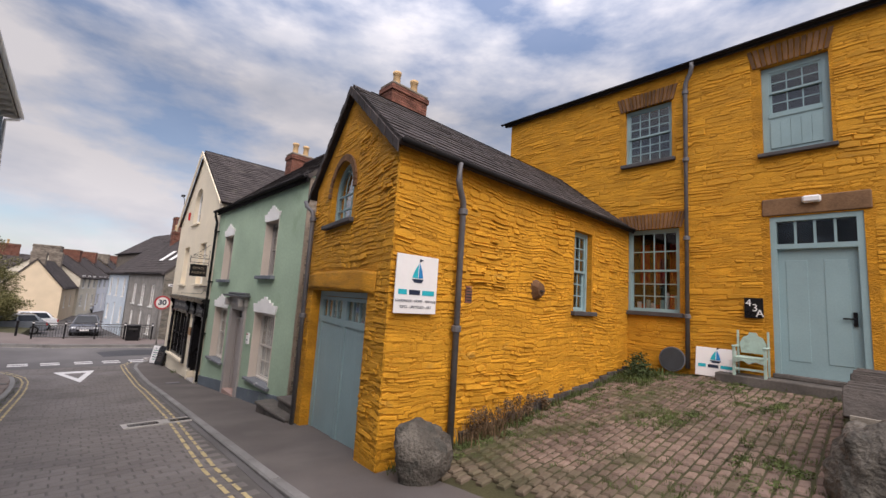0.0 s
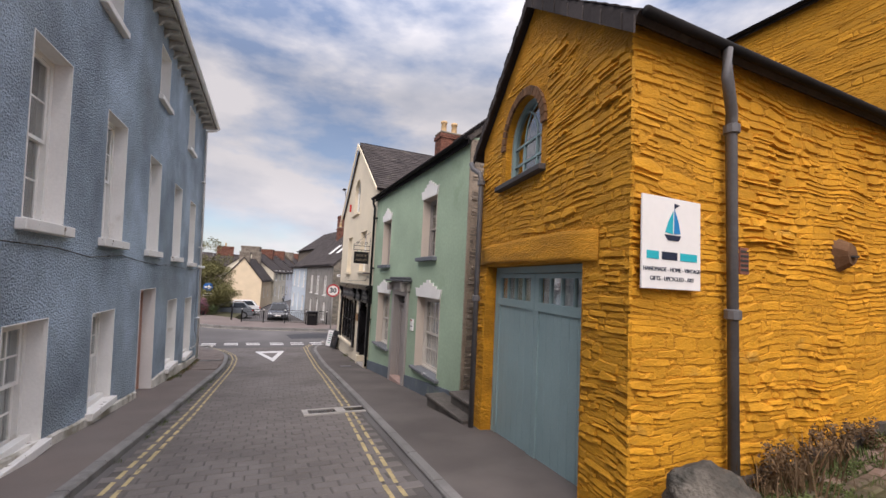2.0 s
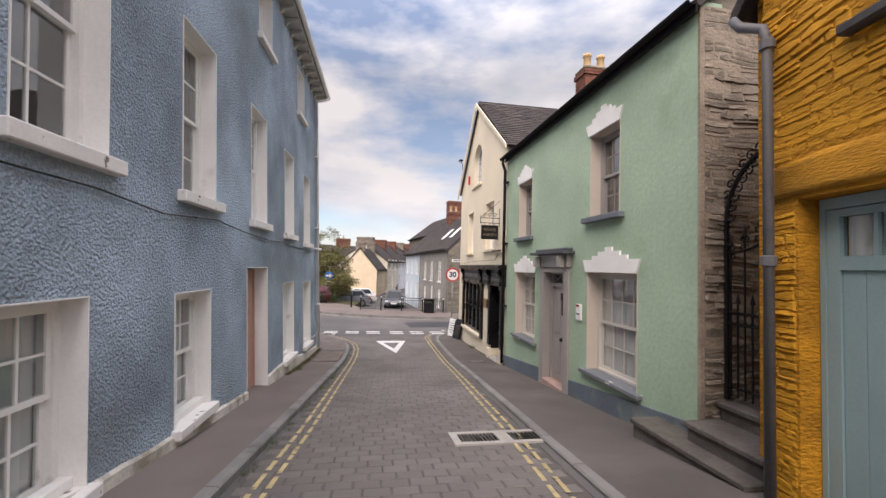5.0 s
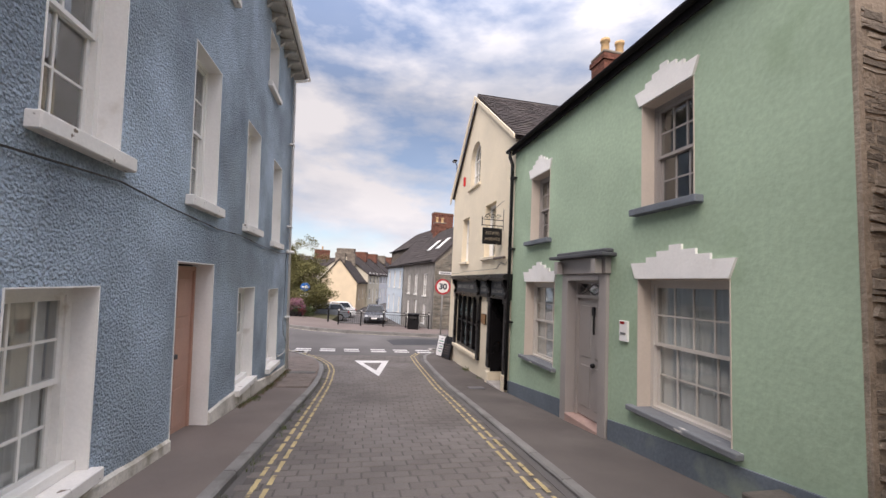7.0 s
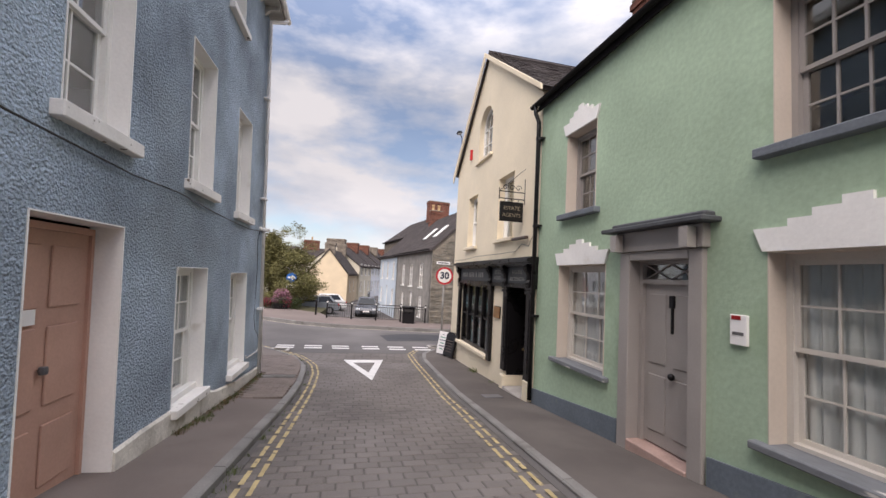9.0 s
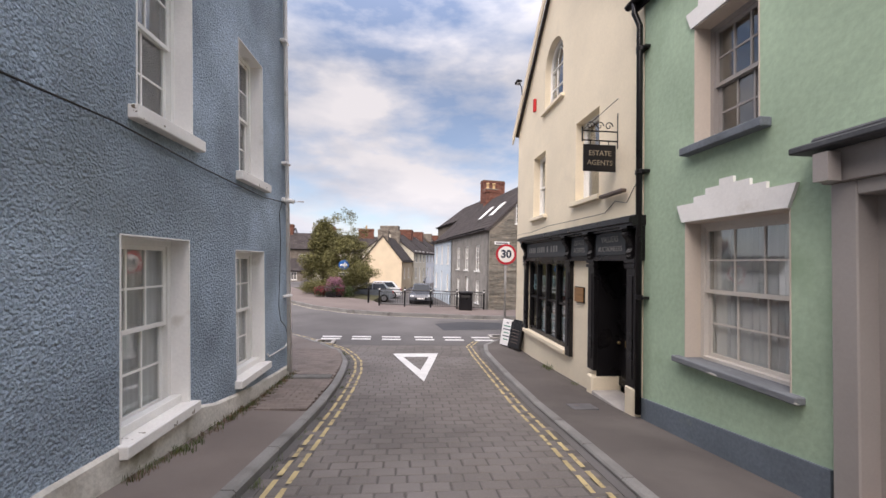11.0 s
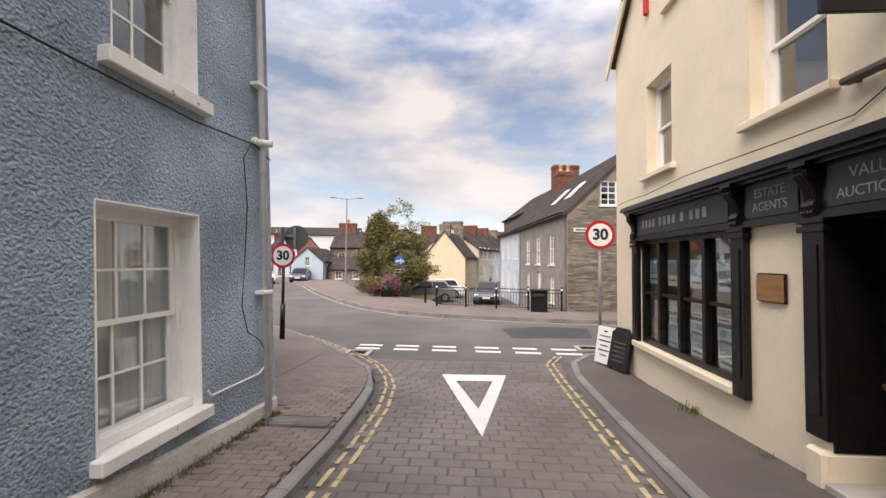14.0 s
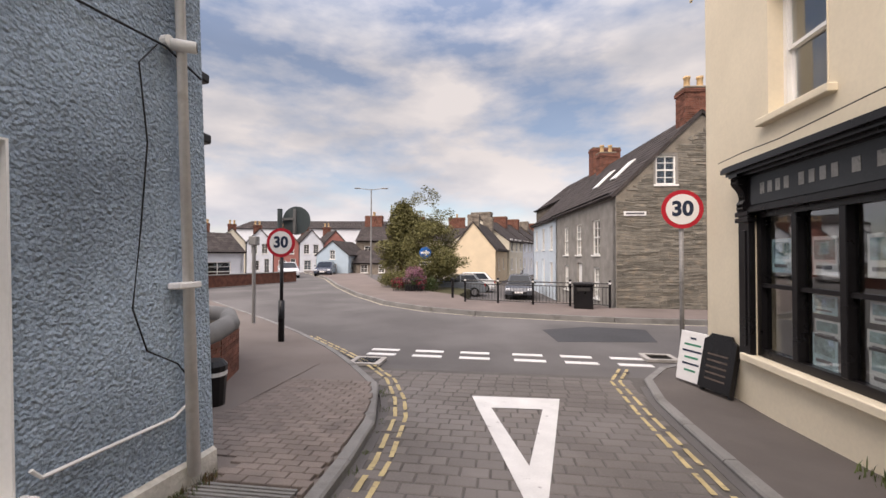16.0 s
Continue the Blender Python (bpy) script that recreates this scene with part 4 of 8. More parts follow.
# roof
roof_slates(green, (-0.05, -0.1, 4.42), (1, 0, 0), (0, 0.76, 0.65), GW + 0.1, 3.9, name="roof", label="grey slate roof", seed=21)
roof_slates(green, (-0.05, 5.7, 4.42), (1, 0, 0), (0, -0.76, 0.65), GW + 0.1, 3.9, name="roof", label="grey slate roof", seed=22)
bm = bmesh.new()
for x in (0.0, GW - 0.35):
    a = [bm.verts.new((x, y, z)) for y, z in ((0, 4.44), (5.5, 4.44), (2.75, 6.72))]
    b2 = [bm.verts.new((x + 0.3, y, z)) for y, z in ((0, 4.44), (5.5, 4.44), (2.75, 6.72))]
    bm.faces.new(a)
    bm.faces.new(b2[::-1])
    for k in range(3):
        bm.faces.new((a[k], b2[k], b2[(k + 1) % 3], a[(k + 1) % 3]))
part("gable", bm, M_MORTAR, green)
part("fascia_board", boxes((-0.05, GW + 0.05, -0.1, -0.07, 4.26, 4.4)), M_GUTTER, green)
gutter_line(green, (-0.2, -0.165, 4.4), (GW + 0.08, -0.165, 4.4), 0.06)
bp_ = part("downpipe", tubes(0.045, [(-0.02, -0.165, 4.36), (-0.02, -0.16, 4.2), (0.02, -0.1, 4.0), (0.02, -0.09, -1.75)]), M_BLACK, green, "black iron downpipe", smooth=True)
for z in (3.6, 1.75, -0.1):
    bm = bmesh.new()
    lathe(bm, (0.02, -0.09, z), [(0.045, 0), (0.062, 0.01), (0.062, 0.07), (0.045, 0.08)], 10)
    box(bm, -0.1, 0.14, -0.09, 0.0, z + 0.02, z + 0.06)
    part("pipe_collar", bm, M_BLACK, bp_)
# stone flank beside the alley
flank = part("flank_wall", boxes((GW - 0.35, GW - 0.012, 0.33, 5.2, -3, 4.44)), M_MORTAR, green, "rubble stone flank wall of the alley")
chimney(green, -0.1, 0.5, 2.2, 3.1, 6.2, 7.25, 2, M_BRICK, along="y", label="red brick chimney stack with two buff pots")
chimney(green, GW - 0.55, GW + 0.05, 2.1, 3.4, 6.2, 7.75, 2, M_BRICK, along="y", label="red brick chimney stack with two buff pots", seed=6)

# ---------------------------------------------------------------- cream house with the shop
CREAM = pose(4.12, 23.45, 0, 0, 0, -90)
cream = thing("house", "cream rendered gabled house with a black shopfront", "house", CREAM)
CW = 6.72
c_holes = [(4.3, 5.35, 1.68, 3.35), (1.55, 2.5, 1.64, 3.3), (1.25, 4.02, -1.4, 0.5), (5.3, 6.42, -2.0, 0.5), (2.35, 3.55, 4.3, 5.9)]
bm = wall_with_holes(0, CW, -3, 8.0, c_holes, 0.3)
cut_top(bm, (2.95, 0, 7.5), (-0.98, 0, 1.0))
cut_top(bm, (2.95, 0, 7.5), (0.74, 0, 1.0))
part("wall", bm, M_CREAM, cream, "smooth cream rendered gable wall")
part("back_wall", boxes((0.3, CW - 0.3, 7.7, 8.0, -3, 5.0), (0, 0.3, 0.3, 8.0, -3, 4.3), (CW - 0.3, CW, 0.3, 8.0, -3, 4.5)), M_CREAM, cream)
# The last box is an added upright dark sheet for the shop's inner shade.
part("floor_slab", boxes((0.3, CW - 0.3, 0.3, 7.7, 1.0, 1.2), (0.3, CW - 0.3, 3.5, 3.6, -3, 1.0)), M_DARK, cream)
for (u0, u1, z0, z1) in c_holes[:2]:
    lined(cream, u0, u1, z0, z1, 0.2, M_CREAM)
    sash(cream, u0 + 0.012, u1 - 0.012, z0, z1 - 0.012, 0.17, 1, (1, 1), sill=M_CREAM, label="white one-over-one sash window", sill_h=0.08, sill_ext=0.12)
# arched attic window with its spandrels
u0, u1, z0, z1 = c_holes[4]
r = (u1 - u0) / 2
cx, zc = (u0 + u1) / 2, z1 - r
arc = [(cx + r * math.cos(t), zc + r * math.sin(t)) for t in [math.pi * k / 16 for k in range(17)]]
bm = bmesh.new()
prism(bm, arc[:9] + [(cx, z1 + 0.01), (u1, z1 + 0.01)], 0.0, 0.3)
prism(bm, [(u0, z1 + 0.01), (cx, z1 + 0.01)] + arc[8:], 0.0, 0.3)
part("spandrel", bm, M_CREAM, cream)


def arched_window(parent, cx, zc, r, z0, depth, paint, name="arched_window", label=""):
    """A round-headed window: rim, upright bars, two fanning bars and glass."""
    bm = bmesh.new()
    n = 20
    line = [(cx - r, z0)] + [(cx + r * math.cos(t), zc + r * math.sin(t)) for t in [math.pi - math.pi * k / n for k in range(n + 1)]] + [(cx + r, z0)]
    inner = [(cx - r + 0.07, z0)] + [(cx + (r - 0.07) * math.cos(t), zc + (r - 0.07) * math.sin(t)) for t in [math.pi - math.pi * k / n for k in range(n + 1)]] + [(cx + r - 0.07, z0)]
    for i in range(len(line) - 1):
        prism(bm, [line[i], line[i + 1], inner[i + 1], inner[i]], depth, depth + 0.1)
    box(bm, cx - r, cx + r, depth - 0.02, depth + 0.1, z0, z0 + 0.07)
    win = part(name, bm, paint, parent, label)
    for f in (-0.34, 0.34):
        x = cx + r * f
        part("glazing_bar", boxes((x - 0.014, x + 0.014, depth + 0.02, depth + 0.06, z0 + 0.07, zc)), paint, win)
    for z in ((z0 + zc) / 2, zc):
        part("glazing_bar", boxes((cx - r + 0.06, cx + r - 0.06, depth + 0.022, depth + 0.058, z - 0.014, z + 0.014)), paint, win)
    for s in (-1, 1):
        pts = [(cx + s * (-r * 0.34 + (r * 0.68) * (1 - math.cos(t))), depth + 0.04, zc + (r - 0.1) * math.sin(t)) for t in [math.pi / 2 * k / 6 for k in range(7)]]
        part("glazing_bar", tubes(0.013, pts, sides=6), paint, win)
    bm = bmesh.new()
    prism(bm, [(x, z) for x, z in inner], depth + 0.04, depth + 0.044)
    p = part("pane", bm, GLASS, win)
    p.visible_shadow = False
    return win


arched_window(cream, cx, zc, r, z0, 0.15, M_WHITE, label="white round-headed attic window")
part("sill", boxes((u0 - 0.1, u1 + 0.1, -0.08, 0.2, z0 - 0.08, z0), bevel=0.01), M_CREAM, cream)
# roof with painted bargeboards
up1, up2 = Vector((0.714, 0, 0.7)), Vector((-0.804, 0, 0.595))
roof_slates(cream, (-0.14, -0.07, 4.46), (0, 1, 0), up1, 8.2, 4.5, name="roof", label="grey slate roof", seed=31)
roof_slates(cream, (CW + 0.15, -0.07, 4.78), (0, 1, 0), up2, 8.2, 4.62, name="roof", label="grey slate roof with lichen", seed=32)
bm = bmesh.new()
prism(bm, [(-0.18, 4.18), (-0.18, 4.47), (2.95, 7.59), (2.95, 7.3)], -0.16, -0.12)
prism(bm, [(CW + 0.17, 4.68), (CW + 0.17, 4.8), (2.95, 7.59), (2.95, 7.45)], -0.15, -0.11)
part("bargeboard", bm, M_CREAM, cream, "cream painted bargeboards")

# ---------------------------------------------------------------- yellow houses
YF_ANG = math.degrees(math.atan2(-3.9, -0.67))
YEL = pose(3.85, 8.3, 0, 0, 0, YF_ANG)
YW = 3.957
yellow = thing("house", "small gabled house of rubble stone painted deep yellow", "house", YEL)
y_holes = [(0.5, 3.25, -1.3, 1.7), (1.13, 2.29, 2.93, 4.07)]
bm = wall_with_holes(0.13, YW, -3, 5.7, y_holes, 0.35)
cut_top(bm, (1.98, 0, 5.24), (-0.78, 0, 1.0))
cut_top(bm, (1.98, 0, 5.24), (0.78, 0, 1.0))
cut_top(bm, YEL.inverted() @ Vector((3.18, 4.403, 0)), YEL.inverted().to_3x3() @ Vector((0, -1, 0)))
yfw = part("wall", bm, M_YELLOW_JOINT_SHADE, yellow, "gable wall of rubble stone painted yellow")
SIDE = pose(3.18, 4.4, 0, 0, 0, 0)
side = thing("wall_side", "long side wall of rubble stone painted yellow", "wall", SIDE, kind="structure")
s_holes = [(4.72, 5.5, 1.6, 3.34)]
ysw = part("wall", cut_top(wall_with_holes(-0.02, 7.42, -3, 3.8, s_holes, 0.35), (-0.004, 0, 0), (-0.986, 0.169, 0)), M_YELLOW_JOINT_SHADE, side)
BACK = pose(10.6, 8.35, 0, 0, 0, -90)
back_house = thing("house", "tall rubble stone house painted deep yellow with slate blue windows", "house", BACK)
b_holes = [(3.85, 5.0, 5.5, 7.02), (6.78, 7.87, 5.18, 7.14), (3.93, 5.15, 1.7, 3.75), (6.85, 8.22, 0.62, 3.8)]
ybw = part("wall", wall_with_holes(0, 16, -3, 7.75, b_holes, 0.4), M_YELLOW_JOINT_SHADE, back_house, "rubble stone wall painted yellow")
part("back_wall", boxes((0, 16, 6.0, 6.4, -3, 7.75), (0, 0.4, 0.4, 6, -3, 7.75), (15.6, 16, 0.4, 6, -3, 7.75)), M_YELLOW_JOINT_SHADE, back_house)
# The last box is an added upright dark sheet: room shade behind the windows.
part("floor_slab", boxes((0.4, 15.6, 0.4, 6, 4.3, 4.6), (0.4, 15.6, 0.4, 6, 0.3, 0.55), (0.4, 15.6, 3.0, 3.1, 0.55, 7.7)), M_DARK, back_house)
roof_slates(back_house, (-0.2, -0.13, 7.74), (1, 0, 0), (0, 0.92, 0.39), 16.4, 3.78, label="grey slate roof", seed=41)
roof_slates(back_house, (-0.2, 6.53, 7.74), (1, 0, 0), (0, -0.92, 0.39), 16.4, 3.78, label="grey slate roof", seed=42)
part("fascia_board", boxes((-0.2, 16.2, -0.12, -0.1, 7.67, 7.74)), M_GUTTER, back_house)
gutter_line(back_house, (-0.3, -0.175, 7.76), (16.2, -0.175, 7.76), 0.05)
def moved_far(b):
    b.transform(YEL.inverted() @ Matrix.Translation((3.86, 8.3, 0)))
    return b


# roof of the small house, its front edge cut to the slant of the gable
sk = 0.172
roof_slates(yellow, YEL.inverted() @ Vector((3.07, 4.25, 3.76)), YEL.inverted().to_3x3() @ Vector((1, 0, 0)), YEL.inverted().to_3x3() @ Vector((0, 0.785, 0.62)), 7.63, 2.67, label="dark slate roof", seed=51, skew=sk * 0.785)
roof_slates(yellow, YEL.inverted() @ Vector((3.8, 8.5, 3.72)), YEL.inverted().to_3x3() @ Vector((1, 0, 0)), YEL.inverted().to_3x3() @ Vector((0, -0.785, 0.62)), 7.0, 2.75, label="dark slate roof", seed=52, skew=-sk * 0.785)
part("far_wall", moved_far(boxes((0.05, 6.74, -0.3, 0.0, -3, 3.78))), M_YELLOW_JOINT_SHADE, yellow)


# ---------------------------------------------------------------- small builders for fittings
def moved(bm, m):
    bm.transform(m)
    return bm


def boards(x0, x1, n, y0, y1, z0, z1):
    """Upright boards with a narrow gap between them."""
    out = []
    w = (x1 - x0) / n
    for i in range(n):
        out.append(boxes((x0 + i * w + 0.002, x0 + (i + 1) * w - 0.002, y0, y1, z0, z1), bevel=0.004))
    return out


def brick_head(parent, u0, u1, z0, z1, n, material, lean=0.16, out=0.03):
    """A flat arch of bricks on end, fanning from the middle."""
    mid = (u0 + u1) / 2
    for i in range(n):
        a, b = u0 + (u1 - u0) * i / n + 0.012, u0 + (u1 - u0) * (i + 1) / n - 0.012
        fa, fb = lean * (a - mid), lean * (b - mid)
        part("brick", prism(bmesh.new(), [(a, z0), (b, z0), (b + fb, z1), (a + fa, z1)], -out, 0.08), material, parent)


def rock(name, label, c, r, material, seed, category="boulder"):
    """A rounded, pitted boulder sunk a little into the ground."""
    bm = bmesh.new()
    bmesh.ops.create_icosphere(bm, subdivisions=4, radius=1.0)
    off = Vector((seed * 3.1, seed * 1.7, seed))
    for v in bm.verts:
        n = noise.noise(v.co * 1.1 + off) * 0.34 + abs(noise.noise(v.co * 2.4 + off)) * 0.22 - 0.08 + noise.noise(v.co * 4.2 + off) * 0.07 + noise.noise(v.co * 9 + off) * 0.03
        v.co = v.co * (1 + n)
        v.co.x, v.co.y, v.co.z = v.co.x * r[0], v.co.y * r[1], v.co.z * r[2]
    me = bpy.data.meshes.new(name)
    bm.to_mesh(me)
    bm.free()
    for p in me.polygons:
        p.use_smooth = True
    me.materials.append(material)
    ob = new(name, me)
    ob.location = c
    return tagged(ob, label, category)


def tufts(name, label, spots, material, h=(0.05, 0.16), blades=16, spread=0.09, wide=0.008, seed=7, category="weeds"):
    """Clumps of thin bent blades; spots are x, y, z and a size."""
    rng = random.Random(seed)
    vs, fs = [], []
    for x, y, z, k in spots:
        for _ in range(blades):
            a, hh = rng.uniform(0, math.tau), rng.uniform(*h) * k
            bx, by = x + rng.gauss(0, spread * k), y + rng.gauss(0, spread * k)
            lx, ly = math.cos(a) * hh * rng.uniform(0.1, 0.7), math.sin(a) * hh * rng.uniform(0.1, 0.7)
            wx, wy = -math.sin(a) * wide * k, math.cos(a) * wide * k
            i = len(vs)
            vs += [(bx - wx, by - wy, z - 0.01), (bx + wx, by + wy, z - 0.01), (bx + lx * 0.5 + wx * 0.8, by + ly * 0.5 + wy * 0.8, z + hh * 0.65), (bx + lx * 0.5 - wx * 0.8, by + ly * 0.5 - wy * 0.8, z + hh * 0.65), (bx + lx, by + ly, z + hh)]
            fs += [(i, i + 1, i + 2, i + 3), (i + 3, i + 2, i + 4)]
    ob = mesh_part(name, vs, fs, material, None)
    return tagged(ob, label, category, kind="stuff")


def leaves(centres, n, size, rng):
    """Small leaf blades scattered in clumps: rows of centre and radii."""
    vs, fs = [], []
    tot = sum(c[3] * c[4] * c[5] for c in centres)
    for cx, cy, cz, rx, ry, rz in centres:
        for _ in range(int(n * rx * ry * rz / tot)):
            d = Vector((rng.gauss(0, 1), rng.gauss(0, 1), rng.gauss(0, 1))).normalized() * rng.random() ** 0.4
            p = Vector((cx + d.x * rx, cy + d.y * ry, cz + d.z * rz))
            a = Vector((rng.gauss(0, 1), rng.gauss(0, 1), rng.gauss(0, 0.6))).normalized()
            b = a.cross(Vector((rng.gauss(0, 1), rng.gauss(0, 1), rng.gauss(0, 1)))).normalized()
            s = size * rng.uniform(0.6, 1.3)
            i = len(vs)
            vs += [p - a * s, p + b * s * 0.5, p + a * s, p - b * s * 0.5]
            fs.append((i, i + 1, i + 2, i + 3))
    return vs, fs


# ---------------------------------------------------------------- yellow gable: door, window, fittings
def front_inside(u, z):
    return z < 5.1 - 0.78 * abs(u - 1.98)


M_LACE = mat("white_lace", (0.8, 0.79, 0.76), 0.9, 0.12, 3, 40, 0.2, 0.006)
M_BEAM = mat("yellow_painted_timber", (0.62, 0.285, 0.022), 0.75, 0.3, 1.4, 18, 0.9, 0.02, stretch=(1, 1, 5), stain=(0.3, 0.2, 0.08), stain_scale=2.0, stain_at=(0.66, 0.8))
bm = boxes((0.2, 3.5, -0.025, 0.25, 1.72, 2.0))
bmesh.ops.subdivide_edges(bm, edges=bm.edges[:], cuts=5, use_grid_fill=True)
for v in bm.verts:
    v.co.z += 0.03 * noise.noise(v.co * 2.1) + (0.05 * math.sin((v.co.x) * 0.9) if v.co.z > 1.9 else 0.03 * math.sin(v.co.x * 1.3))
    v.co.y += 0.012 * noise.noise(v.co * 4)
part("lintel", bm, M_BEAM, yellow, "rough timber lintel painted yellow", smooth=True)
gdoor = part("garage_door", boxes((0.56, 3.19, 0.17, 0.28, 1.6, 1.69)), M_TEAL, yellow, "duck-egg blue boarded double garage doors, closed")
for x in (0.51, 3.19):
    part("jamb", boxes((x, x + 0.05, 0.17, 0.28, -1.2, 1.69)), M_TEAL, gdoor)
for x0, x1 in ((0.565, 1.872), (1.885, 3.185)):
    leaf = part("leaf", boxes((x0, x0 + 0.11, 0.18, 0.24, -1.2, 1.59), (x1 - 0.11, x1, 0.18, 0.24, -1.2, 1.59), (x0 + 0.11, x1 - 0.11, 0.18, 0.24, 1.53, 1.59), (x0 + 0.11, x1 - 0.11, 0.18, 0.24, 1.1, 1.21), (x0 + 0.11, x1 - 0.11, 0.18, 0.24, -1.2, -0.98)), M_TEAL, gdoor)
    for b in boards(x0 + 0.11, x1 - 0.11, 6, 0.2, 0.23, -0.98, 1.1):
        part("board", b, M_TEAL, leaf)
    w = (x1 - x0 - 0.22) / 4
    for i in range(1, 4):
        part("glazing_bar", boxes((x0 + 0.11 + i * w - 0.014, x0 + 0.11 + i * w + 0.014, 0.19, 0.23, 1.21, 1.53)), M_TEAL, leaf)
    p = part("pane", boxes((x0 + 0.11, x1 - 0.11, 0.215, 0.219, 1.21, 1.53)), GLASS, leaf)
    p.visible_shadow = False
    part("curtain", curtain_mesh(x0 + 0.11, x1 - 0.11, 0.255, 1.19, 1.56, 9, 0.015), M_LACE, leaf, "gathered lace curtain behind the lights")
part("threshold", boxes((0.36, 3.25, -0.1, 0.3, -1.4, -0.93), bevel=0.02), M_SILL_DARK, yellow, "slate threshold under the garage doors")
# round-headed window
AR, ACX, AZC, AZ0 = 0.58, 1.71, 3.47, 2.93
arc = [(ACX + AR * math.cos(t), AZC + AR * math.sin(t)) for t in [math.pi * k / 16 for k in range(17)]]
bm = bmesh.new()
prism(bm, arc[:9] + [(ACX, 4.07), (ACX + AR + 0.02, 4.07), (ACX + AR + 0.02, AZC)], 0.0, 0.34)
prism(bm, [(ACX - AR - 0.02, AZC), (ACX - AR - 0.02, 4.07), (ACX, 4.07)] + arc[8:], 0.0, 0.34)
part("spandrel", bm, M_YELLOW_JOINT_SHADE, yellow)
yarch = arched_window(yellow, ACX, AZC, AR, AZ0, 0.1, M_TEAL, label="duck-egg blue round-headed window")
for k in range(19):
    t0, t1 = math.pi * k / 19 + 0.012, math.pi * (k + 1) / 19 - 0.012
    r0, r1 = AR + 0.01, AR + 0.13
    part("brick", prism(bmesh.new(), [(ACX + r0 * math.cos(t0), AZC + r0 * math.sin(t0)), (ACX + r1 * math.cos(t0), AZC + r1 * math.sin(t0)), (ACX + r1 * math.cos(t1), AZC + r1 * math.sin(t1)), (ACX + r0 * math.cos(t1), AZC + r0 * math.sin(t1))], -0.035, 0.05), M_BRICK_BROWN, yarch)
part("sill", boxes((0.95, 2.42, -0.1, 0.14, AZ0 - 0.08, AZ0), bevel=0.012), M_SILL_DARK, yarch, "grey slate window sill")
# slate edging of the gable
for s in (0, 1):
    for k in range(14):
        f0, f1 = k / 14, (k + 0.93) / 14
        ua, ub = (-0.14 + 2.12 * f0, -0.14 + 2.12 * f1) if s == 0 else (YW + 0.14 - 2.12 * f0, YW + 0.14 - 2.12 * f1)
        za, zb = 3.7 + 1.66 * f0, 3.7 + 1.66 * f1
        part("verge_slate", prism(bmesh.new(), [(ua, za - 0.13), (ub, zb - 0.13), (ub, zb + 0.03), (ua, za + 0.03)], -0.12 - 0.01 * (k % 2), -0.1), M_SLATE, yellow)
yp = part("downpipe", tubes(0.045, [(0.0, -0.2, 3.56), (0.08, -0.18, 3.44), (0.27, -0.11, 3.32), (0.3, -0.095, 3.2), (0.3, -0.095, -1.05)]), M_IRON, yellow, "grey cast-iron downpipe", smooth=True)
for z in (3.1, 1.12):
    part("pipe_collar", lathe(bmesh.new(), (0.3, -0.095, z), [(0.045, 0), (0.065, 0.01), (0.065, 0.09), (0.045, 0.1)], 10), M_IRON, yp)

# side wall fittings
u0, u1, z0, z1 = s_holes[0]
sash(side, u0, u1, z0, z1, 0.12, 3, (3, 3), paint=M_TEAL, sill=M_SILL_DARK, label="duck-egg blue sash window in a yellow wall", sill_h=0.08, sill_ext=0.1)
part("gutter", tubes(0.045, [(-0.1, -0.2, 3.73), (7.3, -0.2, 3.73)]), M_GUTTER, side, smooth=True)
sp = part("downpipe", tubes(0.05, [(0.96, -0.2, 3.7), (0.96, -0.2, 3.44), (1.0, -0.19, 3.32), (1.14, -0.13, 3.16), (1.18, -0.1, 3.04), (1.19, -0.1, -0.4)]), M_IRON, side, "grey cast-iron downpipe with collars", smooth=True)
for z in (2.96, 1.2):
    part("pipe_collar", lathe(bmesh.new(), (1.185, -0.1, z), [(0.05, 0), (0.072, 0.01), (0.072, 0.09), (0.05, 0.1)], 10), M_IRON, sp)
bm = bmesh.new()
bmesh.ops.create_cone(bm, cap_ends=True, segments=10, radius1=0.2, radius2=0.12, depth=0.12, matrix=Matrix.Translation((3.34, -0.06, 1.97)) @ Matrix.Rotation(radians(90), 4, "X"))
for v in bm.verts:
    v.co += Vector((noise.noise(v.co * 9), 0.3 * noise.noise(v.co * 7), noise.noise(v.co * 8 + Vector((4, 0, 0))))) * 0.05
boss = tagged(part("wall_boss", bm, M_BRICK_BROWN, side, "rough round boss of weathered stone"), "")
part("boss_hole", lathe(bmesh.new(), (3.34, -0.13, 1.93), [(0.05, 0), (0.05, 0.02)], 10), M_DARK, boss)
vent = part("air_brick", boxes((1.42, 1.56, -0.03, 0.02, 1.64, 1.9)), M_BRICK, side, "small terracotta air brick")
for k in range(5):
    part("slot", boxes((1.43, 1.55, -0.034, -0.028, 1.67 + k * 0.045, 1.692 + k * 0.045)), M_DARK, vent)
M_INK = mat("dark_ink", (0.02, 0.03, 0.06), 0.5, 0.05, 3, 30, 0)
M_SEA = mat("bright_blue_ink", (0.02, 0.22, 0.5), 0.5, 0.05, 3, 30, 0)
M_TEALINK = mat("turquoise_ink", (0.02, 0.42, 0.5), 0.5, 0.05, 3, 30, 0)


